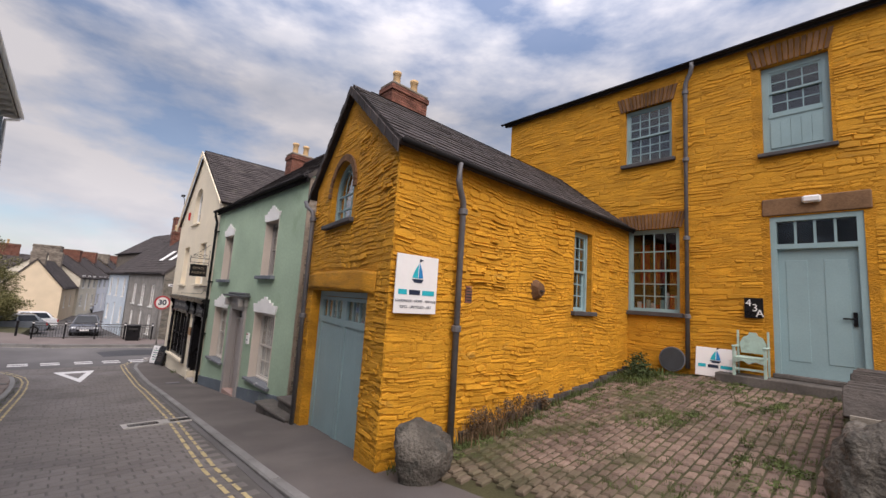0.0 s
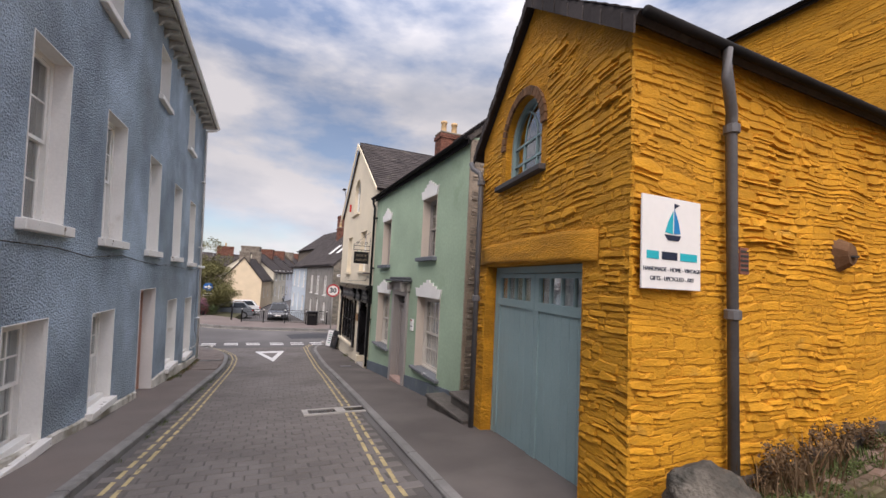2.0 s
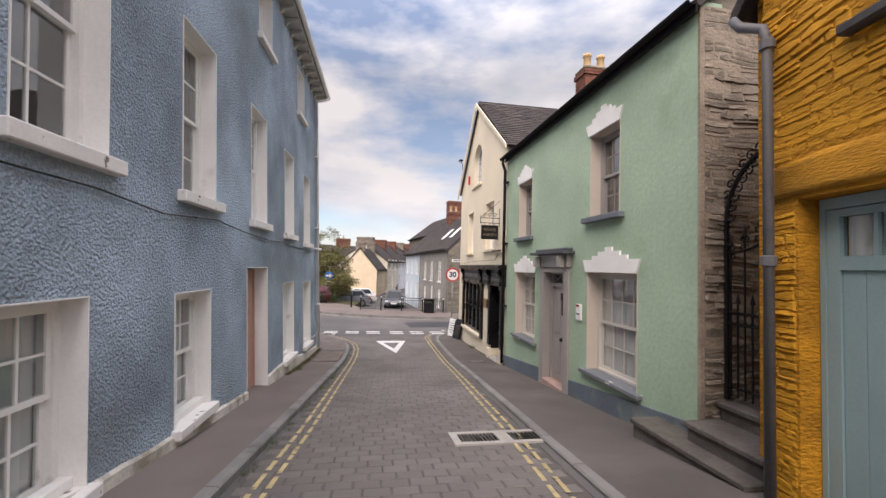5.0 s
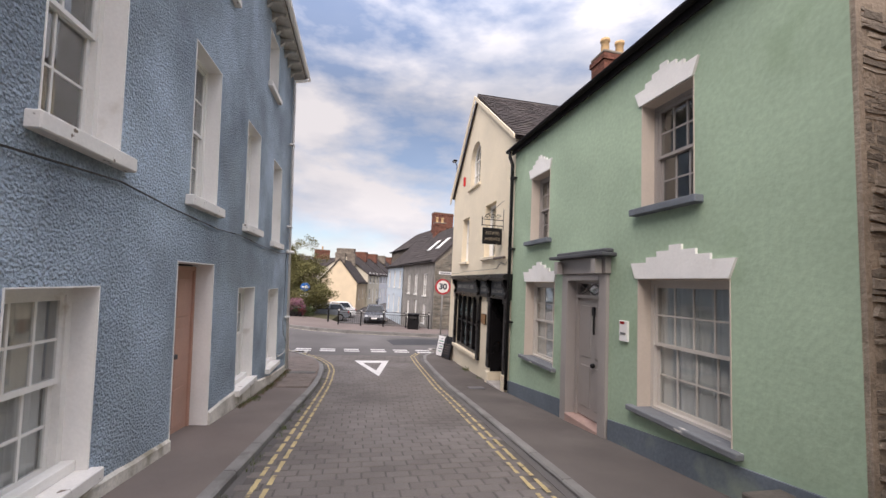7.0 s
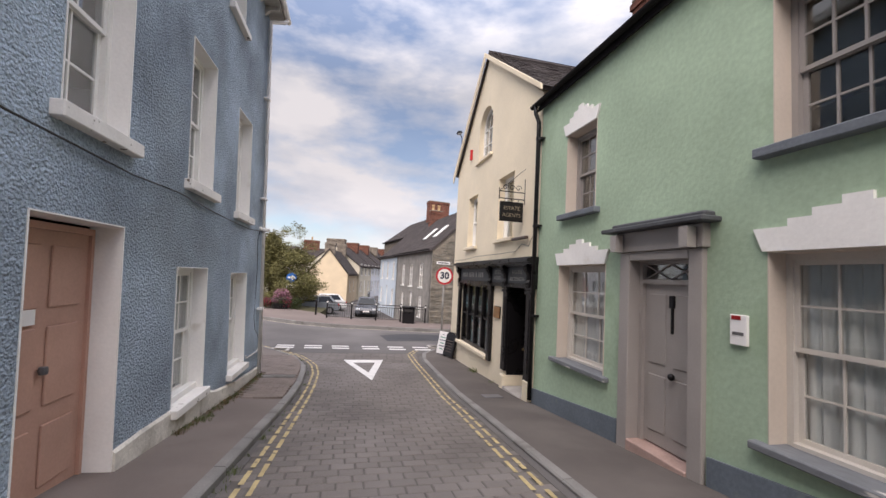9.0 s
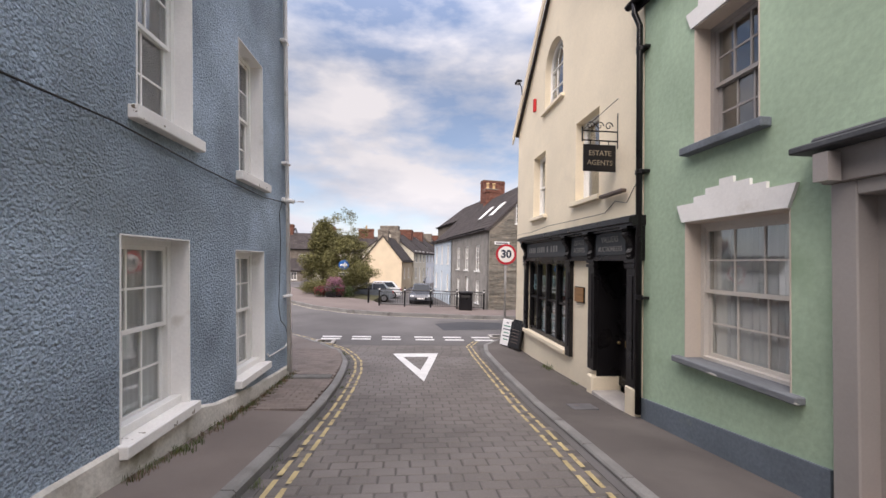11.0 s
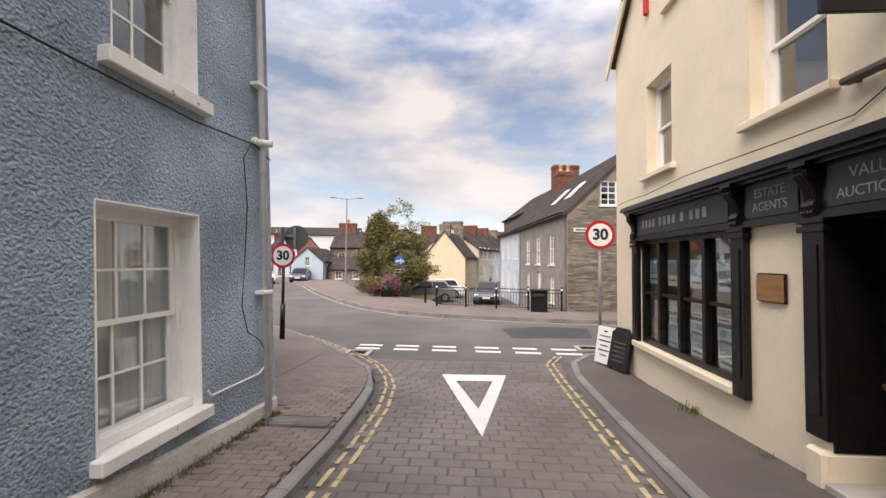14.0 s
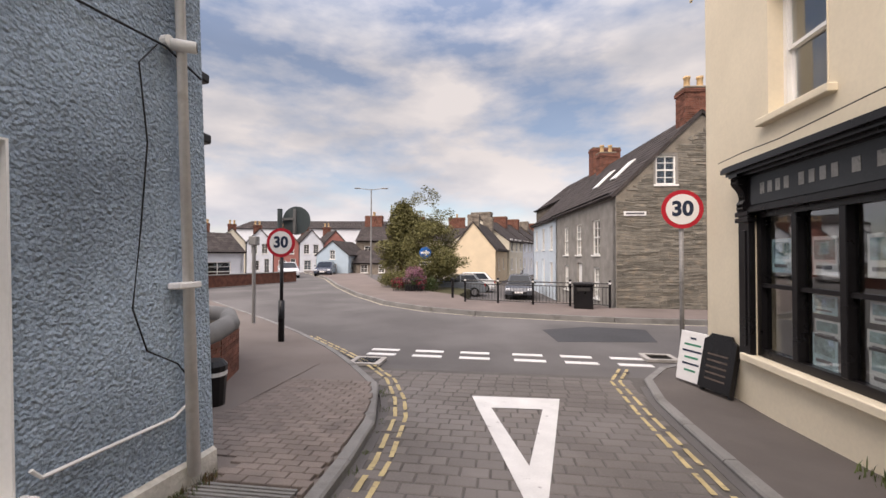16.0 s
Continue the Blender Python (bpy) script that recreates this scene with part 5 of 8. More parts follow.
def shop_board(name, label, m, w, h, full=True):
    """A white board with a plain boat shape in blue, bars for the name, and small capitals below."""
    bd = thing(name, label, "sign", m)
    part("board", boxes((-w / 2, w / 2, -0.018, 0.0, 0, h), bevel=0.003), M_SIGN, bd)
    k = w / 0.77
    cz = h * 0.70
    part("boat_hull", prism(bmesh.new(), [(-0.11 * k, cz - 0.09 * k), (0.11 * k, cz - 0.09 * k), (0.075 * k, cz - 0.14 * k), (-0.06 * k, cz - 0.14 * k)], -0.022, -0.019), M_INK, bd)
    part("main_sail", prism(bmesh.new(), [(0.015 * k, cz - 0.08 * k), (0.1 * k, cz - 0.07 * k), (0.075 * k, cz + 0.03 * k), (0.02 * k, cz + 0.15 * k)], -0.022, -0.019), M_SEA, bd)
    part("fore_sail", prism(bmesh.new(), [(-0.1 * k, cz - 0.07 * k), (0.0, cz - 0.08 * k), (0.005 * k, cz + 0.13 * k), (-0.06 * k, cz + 0.03 * k)], -0.022, -0.019), M_TEALINK, bd)
    part("pennant", prism(bmesh.new(), [(0.02 * k, cz + 0.15 * k), (0.09 * k, cz + 0.19 * k), (0.02 * k, cz + 0.2 * k)], -0.022, -0.019), M_INK, bd)
    zb = h * 0.36
    for x0, x1, hh, m2 in ((-0.33, -0.18, 0.1, M_TEALINK), (-0.14, 0.06, 0.1, M_INK), (0.1, 0.33, 0.1, M_TEALINK)):
        part("name_bar", boxes((x0 * k, x1 * k, -0.022, -0.019, zb - hh * 0.35 * k, zb + hh * 0.35 * k)), m2, bd)
    if full:
        for txt, z in (("HANDMADE - HOME - VINTAGE", h * 0.21), ("GIFTS - UPCYCLED - ART", h * 0.11)):
            lettering(txt, 0.052 * k, Matrix.Translation((0, -0.021, z)) @ Matrix.Rotation(radians(90), 4, "X"), M_INK, bd)
    return bd


shop_board("hanging_board", "square white sign board with a blue boat, fixed to yellow wall", pose(3.575, 4.335, 1.45, 0, 0, 0.5), 0.74, 0.79)

rng = random.Random(71)
x = 1.45
while x < 7.3:
    w = rng.uniform(0.16, 0.42)
    zb = yard_z(3.18 + x + w / 2, 4.4)
    hb = rng.uniform(0.09, 0.17)
    part("base_stone", boxes((x, x + w - 0.012, -0.045 - 0.02 * rng.random(), 0.02, zb - 0.1, zb + hb), bevel=0.012), M_STONE_DARK, side)
    x += w

# back house fittings
(u0, u1, z0, z1) = b_holes[0]
sash(back_house, u0, u1, z0, z1, 0.1, 4, (3, 3), paint=M_TEAL, sill=M_SILL_DARK, label="duck-egg blue sash window", sill_h=0.08, sill_ext=0.08)
brick_head(back_house, u0 - 0.12, u1 + 0.05, z1, z1 + 0.38, 15, M_BRICK_BROWN)
(u0, u1, z0, z1) = b_holes[1]
win = sash(back_house, u0, u1, 5.98, z1, 0.1, 3, (2, 2), paint=M_TEAL, label="duck-egg blue window over a boarded panel", frame_w=0.12)
panel = part("boarded_panel", boxes((u0, u1, 0.1, 0.2, z0, 5.98)), M_TEAL, win)
for b in boards(u0 + 0.13, u1 - 0.13, 5, 0.08, 0.1, z0 + 0.12, 5.9):
    part("board", b, M_TEAL, panel)
part("sill", boxes((u0 - 0.08, u1 + 0.08, -0.1, 0.1, z0 - 0.08, z0), bevel=0.01), M_SILL_DARK, win)
brick_head(back_house, u0 - 0.14, u1 + 0.02, z1 + 0.02, z1 + 0.45, 14, M_BRICK_BROWN)
(u0, u1, z0, z1) = b_holes[2]
sash(back_house, u0, u1, z0, z1, 0.1, 4, (2, 3), paint=M_TEAL, sill=M_SILL_DARK, label="duck-egg blue shop window with goods behind", sill_h=0.09, sill_ext=0.08, meet=2.72)
brick_head(back_house, u0 - 0.12, u1 + 0.06, z1, z1 + 0.38, 17, M_BRICK_BROWN)
rng = random.Random(4)
M_REDCLOTH = mat("red_cloth", (0.35, 0.02, 0.02), 0.9, 0.2, 3, 30, 0.1)
M_PALECRAFT = mat("pale_crafts", (0.6, 0.55, 0.55), 0.8, 0.2, 3, 30, 0.1)
display = thing("window_display", "small crafts and red cloths in the shop window", "goods", BACK)
for i in range(9):
    x, w, hgt = u0 + 0.12 + i * 0.11, 0.09, rng.uniform(0.15, 0.5)
    part("ornament", boxes((x, x + w, 0.34, 0.42, z0 + 0.02, z0 + 0.02 + hgt), bevel=0.015), (M_PALECRAFT, M_REDCLOTH, M_TEAL)[i % 3], display)
for i in range(3):
    part("cloth", curtain_mesh(u0 + 0.1 + i * 0.36, u0 + 0.34 + i * 0.36, 0.6, z0 + 0.7, z1 - 0.3, 4), M_REDCLOTH, display)
part("shelf", boxes((u0, u1, 0.25, 0.7, z0 - 0.03, z0 + 0.02)), M_TEAL, display)
(u0, u1, z0, z1) = b_holes[3]
M_LINTEL = mat("brown_stone_lintel", (0.22, 0.125, 0.065), 0.9, 0.25, 2.5, 24, 0.5, 0.015)
part("lintel", boxes((u0 - 0.12, u1 + 0.12, -0.03, 0.35, z1 + 0.02, z1 + 0.38), bevel=0.02), M_LINTEL, back_house, "broad brown lintel over the door")
frame_ = part("door_frame", boxes((u0, u0 + 0.1, 0.02, 0.2, z0, z1), (u1 - 0.1, u1, 0.02, 0.2, z0, z1), (u0 + 0.1, u1 - 0.1, 0.02, 0.2, z1 - 0.1, z1), (u0 + 0.1, u1 - 0.1, 0.02, 0.2, 3.13, 3.23)), M_TEAL, back_house)
for i in range(1, 4):
    x = u0 + 0.1 + (u1 - u0 - 0.2) * i / 4
    part("glazing_bar", boxes((x - 0.02, x + 0.02, 0.06, 0.12, 3.23, z1 - 0.1)), M_TEAL, frame_)
p = part("pane", boxes((u0 + 0.1, u1 - 0.1, 0.09, 0.095, 3.23, z1 - 0.1)), GLASS, frame_)
bdoor = part("door", boxes((u0 + 0.1, u1 - 0.1, 0.1, 0.16, z0 + 0.02, 3.13)), M_TEAL, back_house, "duck-egg blue boarded door, closed")
for x0, x1 in ((u0 + 0.22, u0 + 0.55), (u1 - 0.58, u1 - 0.24)):
    part("panel", boxes((x0, x1, 0.09, 0.11, z0 + 0.3, 2.9), bevel=0.006), M_TEAL, bdoor)
part("door_handle", boxes((u1 - 0.22, u1 - 0.16, 0.07, 0.1, 1.66, 1.92), (u1 - 0.36, u1 - 0.18, 0.04, 0.06, 1.78, 1.81), bevel=0.005), M_BLACK, bdoor)
part("doorstep", boxes((u0 - 0.9, u1 + 0.3, -0.55, 0.3, 0.2, 0.56), (u0 - 0.03, u1 + 0.03, -0.06, 0.3, 0.56, z0 + 0.03), bevel=0.015), M_STEP, back_house, "long slate doorstep")
lamp_ = part("bulkhead_lamp", boxes((7.38, 7.66, -0.14, -0.03, 4.02, 4.16), bevel=0.03), M_SIGN, back_house, "white bulkhead lamp, unlit")
bp2 = part("downpipe", tubes(0.05, [(5.5, -0.175, 7.72), (5.5, -0.175, 7.6), (5.46, -0.15, 7.48), (5.35, -0.1, 7.3), (5.33, -0.09, 7.15), (5.33, -0.09, 0.5)]), M_IRON, back_house, "grey cast-iron downpipe with collars", smooth=True)
for z in (7.0, 5.3, 3.4, 1.6):
    part("pipe_collar", lathe(bmesh.new(), (5.33, -0.09, z), [(0.05, 0), (0.072, 0.01), (0.072, 0.09), (0.05, 0.1)], 10), M_IRON, bp2)
plq = thing("number_plaque", "black square house number plaque on yellow wall", "plaque", BACK @ Matrix.Translation((6.55, -0.05, 1.91)))
part("plate", boxes((-0.16, 0.16, -0.02, 0.0, -0.21, 0.21), bevel=0.004), M_BLACK, plq)
for ch, x, z in (("4", -0.085, 0.1), ("3", 0.02, 0.0), ("A", 0.1, -0.11)):
    lettering(ch, 0.21, Matrix.Translation((x, -0.022, z)) @ Matrix.Rotation(radians(90), 4, "X"), M_SIGN, plq, name="numeral")
# leaning board, chair, lid
shop_board("leaning_board", "weathered white sign board leaning against the yellow wall", BACK @ Matrix.Translation((5.88, -0.22, 0.42)) @ Matrix.Rotation(radians(-9), 4, "X"), 0.74, 0.6, full=False)
M_MINT = mat("mint_chair_paint", (0.40, 0.52, 0.45), 0.6, 0.12, 3, 30, 0.2, 0.004, stain=(0.25, 0.3, 0.24), stain_scale=5)
chair = thing("garden_chair", "mint green painted wooden chair with shaped back, by the door", "chair", BACK @ Matrix.Translation((6.53, -0.3, 0.49)))
part("seat", boxes((-0.24, 0.24, -0.24, 0.2, 0.4, 0.44), bevel=0.01), M_MINT, chair)
back_pts = [(-0.2, 0.5), (0.2, 0.5), (0.22, 0.7), (0.16, 0.82), (0.08, 0.86), (0.06, 0.92), (-0.06, 0.92), (-0.08, 0.86), (-0.16, 0.82), (-0.22, 0.7)]
part("backrest", prism(bmesh.new(), back_pts, 0.16, 0.19), M_MINT, chair)
for x in (-0.25, 0.25):
    part("arm_panel", prism(bmesh.new(), [(x - 0.015, 0), (x + 0.015, 0), (x + 0.015, 0.95), (x - 0.015, 0.95)], 0.14, 0.2), M_MINT, chair)
    part("leg", boxes((x - 0.025, x + 0.025, -0.24, -0.19, 0, 0.62), bevel=0.006), M_MINT, chair)
    part("arm_rest", boxes((x - 0.035, x + 0.035, -0.26, 0.16, 0.62, 0.65), bevel=0.008), M_MINT, chair)
part("stretcher", boxes((-0.23, 0.23, -0.23, -0.2, 0.18, 0.22)), M_MINT, chair)
part("apron", prism(bmesh.new(), [(-0.24, 0.4), (-0.24, 0.32), (-0.1, 0.36), (0, 0.31), (0.1, 0.36), (0.24, 0.32), (0.24, 0.4)], -0.25, -0.235), M_MINT, chair)
lid = thing("round_lid", "dark round metal lid leaning against the wall", "lid", BACK @ Matrix.Translation((5.02, -0.2, 0.4)) @ Matrix.Rotation(radians(-12), 4, "X"))
bm = bmesh.new()
bmesh.ops.create_cone(bm, cap_ends=True, segments=32, radius1=0.27, radius2=0.25, depth=0.05, matrix=Matrix.Translation((0, 0, 0.27)) @ Matrix.Rotation(radians(90), 4, "X"))
part("disc", bm, M_DARKSIGN, lid)
part("rim", tubes(0.016, [(0.265 * math.cos(math.tau * k / 24), 0, 0.27 + 0.265 * math.sin(math.tau * k / 24)) for k in range(25)], sides=6), M_IRON, lid)

# boulders and the low wall beside the forecourt
M_BOULDER = mat("pitted_grey_boulder", (0.15, 0.132, 0.11), 0.95, 0.4, 3.5, 24, 1.0, 0.04, stain=(0.07, 0.065, 0.055), stain_scale=5, stain_at=(0.5, 0.62))
rock("boulder", "large pitted grey boulder at the foot of the yellow corner", (3.52, 3.9, -0.22), (0.36, 0.34, 0.42), M_BOULDER, 2)
rock("boulder", "rounded grey boulder at the end of the low wall", (5.25, 0.05, 0.35), (0.42, 0.34, 0.55), M_BOULDER, 5)
low = thing("wall_low", "low dry-stone wall with upright coping slates", "wall", pose(5.6, 0.28, 0.2, 0, 0, 0), kind="structure")
lw = part("wall", boxes((0, 3.6, -0.42, -0.03, -0.3, 0.62)), M_MORTAR, low)
stone_courses(lw, 0, 3.6, -0.1, 0.62, [], M_STONE_DARK, y=-0.42, near=(0, 3.6, -1, 2), seed=8, proud=(0.0, 0.03))
for k in range(34):
    r_ = random.Random(k)
    part("coping_slate", moved(boxes((0, 0.07, -0.45, 0.02, 0, 0.2 + 0.1 * r_.random()), bevel=0.008), Matrix.Translation((0.05 + k * 0.104, 0, 0.6)) @ Matrix.Rotation(radians(18 + 10 * r_.random()), 4, "Y")), M_STONE_DARK, low)

# ---------------------------------------------------------------- alley: steps, gate, stone flank
steps = thing("alley_steps", "worn slate steps rising into the narrow alley", "steps", pose(3.6, 8.42, 0, 0, 0, 0))
for x0, x1, y1, z in ((0.1, 0.5, 1.52, -0.9), (0.3, 0.95, 0.8, -0.68), (0.75, 3.0, 0.8, -0.47)):
    bm = boxes((x0, x1, -0.18, y1, z - 0.6, z - 0.07), (x0 - 0.04, x1, -0.2, y1 + 0.02, z - 0.07, z), bevel=0.014)
    part("step", bm, M_STEP, steps)
gate = thing("iron_gate", "black wrought-iron gate with scrolls across the alley", "gate", pose(4.47, 9.27, -0.45, 0, 0, -90))
W = 0.95
part("gate_post", tubes(0.032, [(0.02, 0, 0.0), (0.02, 0, 2.15)], sides=8), M_BLACK, gate)
part("gate_post", tubes(0.025, [(W - 0.02, 0, 0.0), (W - 0.02, 0, 2.9)], sides=8), M_BLACK, gate)
for z in (0.16, 0.9, 1.04):
    part("rail", tubes(0.016, [(0.02, 0, z), (W - 0.02, 0, z)], sides=6), M_BLACK, gate)
for k in range(9):
    x = 0.08 + k * 0.095
    top = 1.16 if k % 2 else 1.85 + 0.05 * k
    bm = tubes(0.013, [(x, 0, 0.05), (x, 0, top)], sides=6)
    bmesh.ops.create_cone(bm, cap_ends=True, segments=6, radius1=0.03, radius2=0.0, depth=0.14, matrix=Matrix.Translation((x, 0, top + 0.06)))
    part("bar", bm, M_BLACK, gate)
    part("ring", tubes(0.01, [(x + 0.047 + 0.05 * math.cos(math.tau * j / 12), 0, 0.97 + 0.055 * math.sin(math.tau * j / 12)) for j in range(13)], sides=5), M_BLACK, gate)
    if k % 2 == 0:
        for z in (top - 0.14, top - 0.04):
            for s in (-1, 1):
                part("scroll", tubes(0.009, [(x + s * (0.005 + 0.035 * (1 - math.cos(j * 0.5)) * (1 - j * 0.05)), 0, z + 0.03 * math.sin(j * 0.5)) for j in range(11)], sides=5), M_BLACK, gate)
part("arch_rail", tubes(0.028, [(0.02 + 0.75 * (1 - math.cos(t)), 0, 2.13 + 0.82 * math.sin(t)) for t in [math.pi / 2 * k / 10 for k in range(11)]], sides=6), M_BLACK, gate)
part("lower_arch", tubes(0.018, [(0.03 + 0.9 * math.sin(t), 0, 2.5 - 0.75 * math.cos(t)) for t in [math.pi / 2 * k / 8 for k in range(9)]], sides=6), M_BLACK, gate)
for k in range(10):
    t = math.pi / 2 * (k + 0.5) / 10
    for s in (-1, 1):
        cx2, cz2 = 0.02 + 0.75 * (1 - math.cos(t)) - s * 0.06 * math.cos(t), 2.13 + 0.82 * math.sin(t) + s * 0.06 * math.sin(t)
        part("scroll", tubes(0.011, [(cx2 + (0.06 - 0.004 * j) * math.cos(s * j * 0.55 + t), 0, cz2 + (0.06 - 0.004 * j) * math.sin(s * j * 0.55 + t)) for j in range(13)], sides=5), M_BLACK, gate)
FL = pose(4.12 + 0.33, 9.28, 0, 0, 0, 0)
fw = thing("wall_flank", "rubble stone flank wall facing the alley", "wall", FL, kind="structure")
FWIN = (0.72, 1.5, 2.0, 3.8)
M_LIME = mat("brown_lime_mortar", (0.36, 0.295, 0.23), 0.95, 0.25, 3, 26, 0.7, 0.02)
fwp = part("wall", wall_with_holes(-0.32, 4.6, -1.2, 4.4, [FWIN], 0.05), M_LIME, fw)
part("quoin_render", boxes((-0.33, -0.27, -0.012, 0.03, -0.9, 4.38)), M_LIME, fw, "strip of brown render at the corner")
stone_courses(fwp, -0.27, 4.6, -1.2, 4.4, [(0.68, 1.54, 1.9, 4.0)], M_STONE_PALE, h=(0.05, 0.15), w=(0.1, 0.42), proud=(-0.004, 0.022), y=0.0, near=(-0.32, 1.2, -1.2, 4.4), seed=12, wave=0.1)
sash(fw, *FWIN, 0.03, 2, (2, 2), paint=M_BEIGE, sill=M_SILL_GREY, label="small beige sash window", sill_h=0.08)
part("lintel", boxes((0.62, 1.6, -0.05, 0.02, 3.8, 4.0), bevel=0.01), M_SILL_GREY, fw, "slate lintel over the window")
end_ = thing("wall_alley_end", "rubble stone wall closing the alley", "wall", pose(6.4, 9.3, 0, 0, 0, -90), kind="structure")
ew = part("wall", boxes((0, 1.4, 0, 0.3, -1.5, 5.5)), M_LIME, end_)
stone_courses(ew, 0, 1.2, -1.0, 5.4, [], M_STONE_PALE, h=(0.08, 0.2), proud=(0, 0.02), seed=13)
# bell plate by the green house's door
bell = thing("entry_plate", "small white notice box beside the grey front door", "notice", GREEN @ Matrix.Translation((4.5, 0, 0.1)))
part("box_body", boxes((-0.09, 0.09, -0.04, 0.0, 0.0, 0.3), bevel=0.006), M_SIGN, bell)
part("red_label", boxes((-0.07, 0.03, -0.044, -0.04, 0.25, 0.29)), M_REDCLOTH, bell)
part("text_bar", boxes((-0.06, 0.06, -0.044, -0.04, 0.1, 0.13)), M_IRON, bell)

# ---------------------------------------------------------------- shopfront
u0, u1, z0, z1 = c_holes[2]
front = part("shopfront", boxes((1.02, CW + 0.06, -0.06, 0.0, 0.51, 1.0)), M_BLACK, cream, "black painted timber shopfront with moulded cornice")
for row in ((0.95, CW + 0.08, -0.27, 0.0, 1.04, 1.1), (0.97, CW + 0.08, -0.21, 0.0, 1.0, 1.04), (0.99, CW + 0.08, -0.14, -0.06, 0.965, 1.0), (0.96, CW + 0.08, -0.25, 0.0, 1.1, 1.125), (0.98, CW + 0.08, -0.19, 0.0, 1.125, 1.15), (1.02, CW + 0.06, -0.1, 0.0, 0.48, 0.51), (1.02, CW + 0.06, -0.085, -0.06, 0.51, 0.545)):
    part("moulding", boxes(row), M_BLACK, front)
for x in (1.02, 4.03, 5.1, 6.42):
    z_lo = -1.5
    pil = part("pilaster", boxes((x, x + 0.24, -0.08, 0.0, z_lo, 0.5), (x - 0.03, x + 0.27, -0.11, 0.0, 0.36, 0.42), (x - 0.03, x + 0.27, -0.11, 0.0, 0.44, 0.5), (x + 0.06, x + 0.18, -0.095, -0.08, z_lo + 0.2, 0.25), bevel=0.006), M_BLACK, front)
    bm = bmesh.new()
    out = [(0.0, 0.5), (-0.1, 0.5), (-0.125, 0.54), (-0.125, 0.6), (-0.1, 0.645), (-0.095, 0.7), (-0.11, 0.76), (-0.14, 0.81), (-0.175, 0.85), (-0.195, 0.89), (-0.195, 0.94), (-0.175, 0.965), (0.0, 0.965)]
    a = [bm.verts.new((x + 0.05, y, z)) for y, z in out]
    b2 = [bm.verts.new((x + 0.19, y, z)) for y, z in out]
    bm.faces.new(a)
    bm.faces.new(b2[::-1])
    for k in range(len(out)):
        j = (k + 1) % len(out)
        bm.faces.new((a[k], b2[k], b2[j], a[j]))
    for k in range(4):
        q = x + 0.058 + k * 0.033
        tube(bm, [(q + 0.012, y - 0.004, z) for y, z in out[1:-1]], 0.011, 6)
    box(bm, x + 0.02, x + 0.22, -0.21, 0.0, 0.965, 1.0)
    for q in (x + 0.035, x + 0.19):
        box(bm, q, q + 0.015, -0.185, -0.12, 0.865, 0.94)
    part("console_bracket", bm, M_BLACK, front)
for x0, x1 in ((1.3, 3.99), (4.31, 5.06), (5.38, 6.38)):
    part("name_panel", boxes((x0, x1, -0.075, -0.06, 0.57, 0.94), bevel=0.006), M_DARKSIGN, front)
M_LETTER = mat("worn_grey_gilt_letters", (0.3, 0.29, 0.27), 0.6, 0.2, 6, 40, 0, stain=(0.16, 0.16, 0.15), stain_scale=12, stain_at=(0.6, 0.68))
FACE = Matrix.Rotation(radians(90), 4, "X")
for x0, x1, n in ((1.5, 2.05, 4), (2.17, 2.74, 4), (2.86, 3.0, 1), (3.12, 3.58, 3)):
    pitch = (x1 - x0 + 0.03) / n
    for k in range(n):
        part("name_bar", boxes((x0 + k * pitch, x0 + (k + 0.55) * pitch, -0.079, -0.075, 0.69, 0.83)), M_LETTER, front)
for txt, x, z, s in (("ESTATE", 4.68, 0.83, 0.135), ("AGENTS", 4.68, 0.68, 0.135), ("VALUERS", 5.88, 0.83, 0.14), ("AUCTIONEERS", 5.88, 0.67, 0.122)):
    lettering(txt, s, Matrix.Translation((x, -0.077, z)) @ FACE, M_LETTER, front)
# display window
sw = part("shop_window", wall_with_holes(u0, u1, z0, z1, [(u0 + 0.09, u1 - 0.09, z0 + 0.1, z1 - 0.09)], 0.12, 0.02), M_BLACK, front, "large black-framed display window")
for k in range(1, 4):
    x = u0 + 0.045 + (u1 - u0 - 0.09) * k / 4
    part("mullion", boxes((x - 0.045, x + 0.045, 0.0, 0.12, z0 + 0.1, z1 - 0.09), bevel=0.008), M_BLACK, sw)
part("transom", boxes((u0 + 0.09, u1 - 0.09, 0.03, 0.1, -0.5, -0.45)), M_BLACK, sw)
p = part("pane", boxes((u0 + 0.05, u1 - 0.05, 0.08, 0.084, z0 + 0.05, z1 - 0.05)), GLASS, sw)
p.visible_shadow = False
part("sill", boxes((u0 - 0.16, u1 + 0.02, -0.12, 0.02, z0 - 0.1, z0), bevel=0.012), M_CREAM, sw, "cream painted window sill")
M_CARD = mat("pale_cyan_card", (0.5, 0.7, 0.74), 0.6, 0.25, 4, 14, 0, stain=(0.75, 0.78, 0.78), stain_scale=3)
M_PAPER = mat("white_paper", (0.78, 0.78, 0.76), 0.7, 0.05, 3, 20, 0)
M_PHOTO = mat("printed_photo", (0.3, 0.44, 0.44), 0.5, 0.5, 8, 20, 0, stain=(0.4, 0.55, 0.7), stain_scale=6)
rng = random.Random(9)
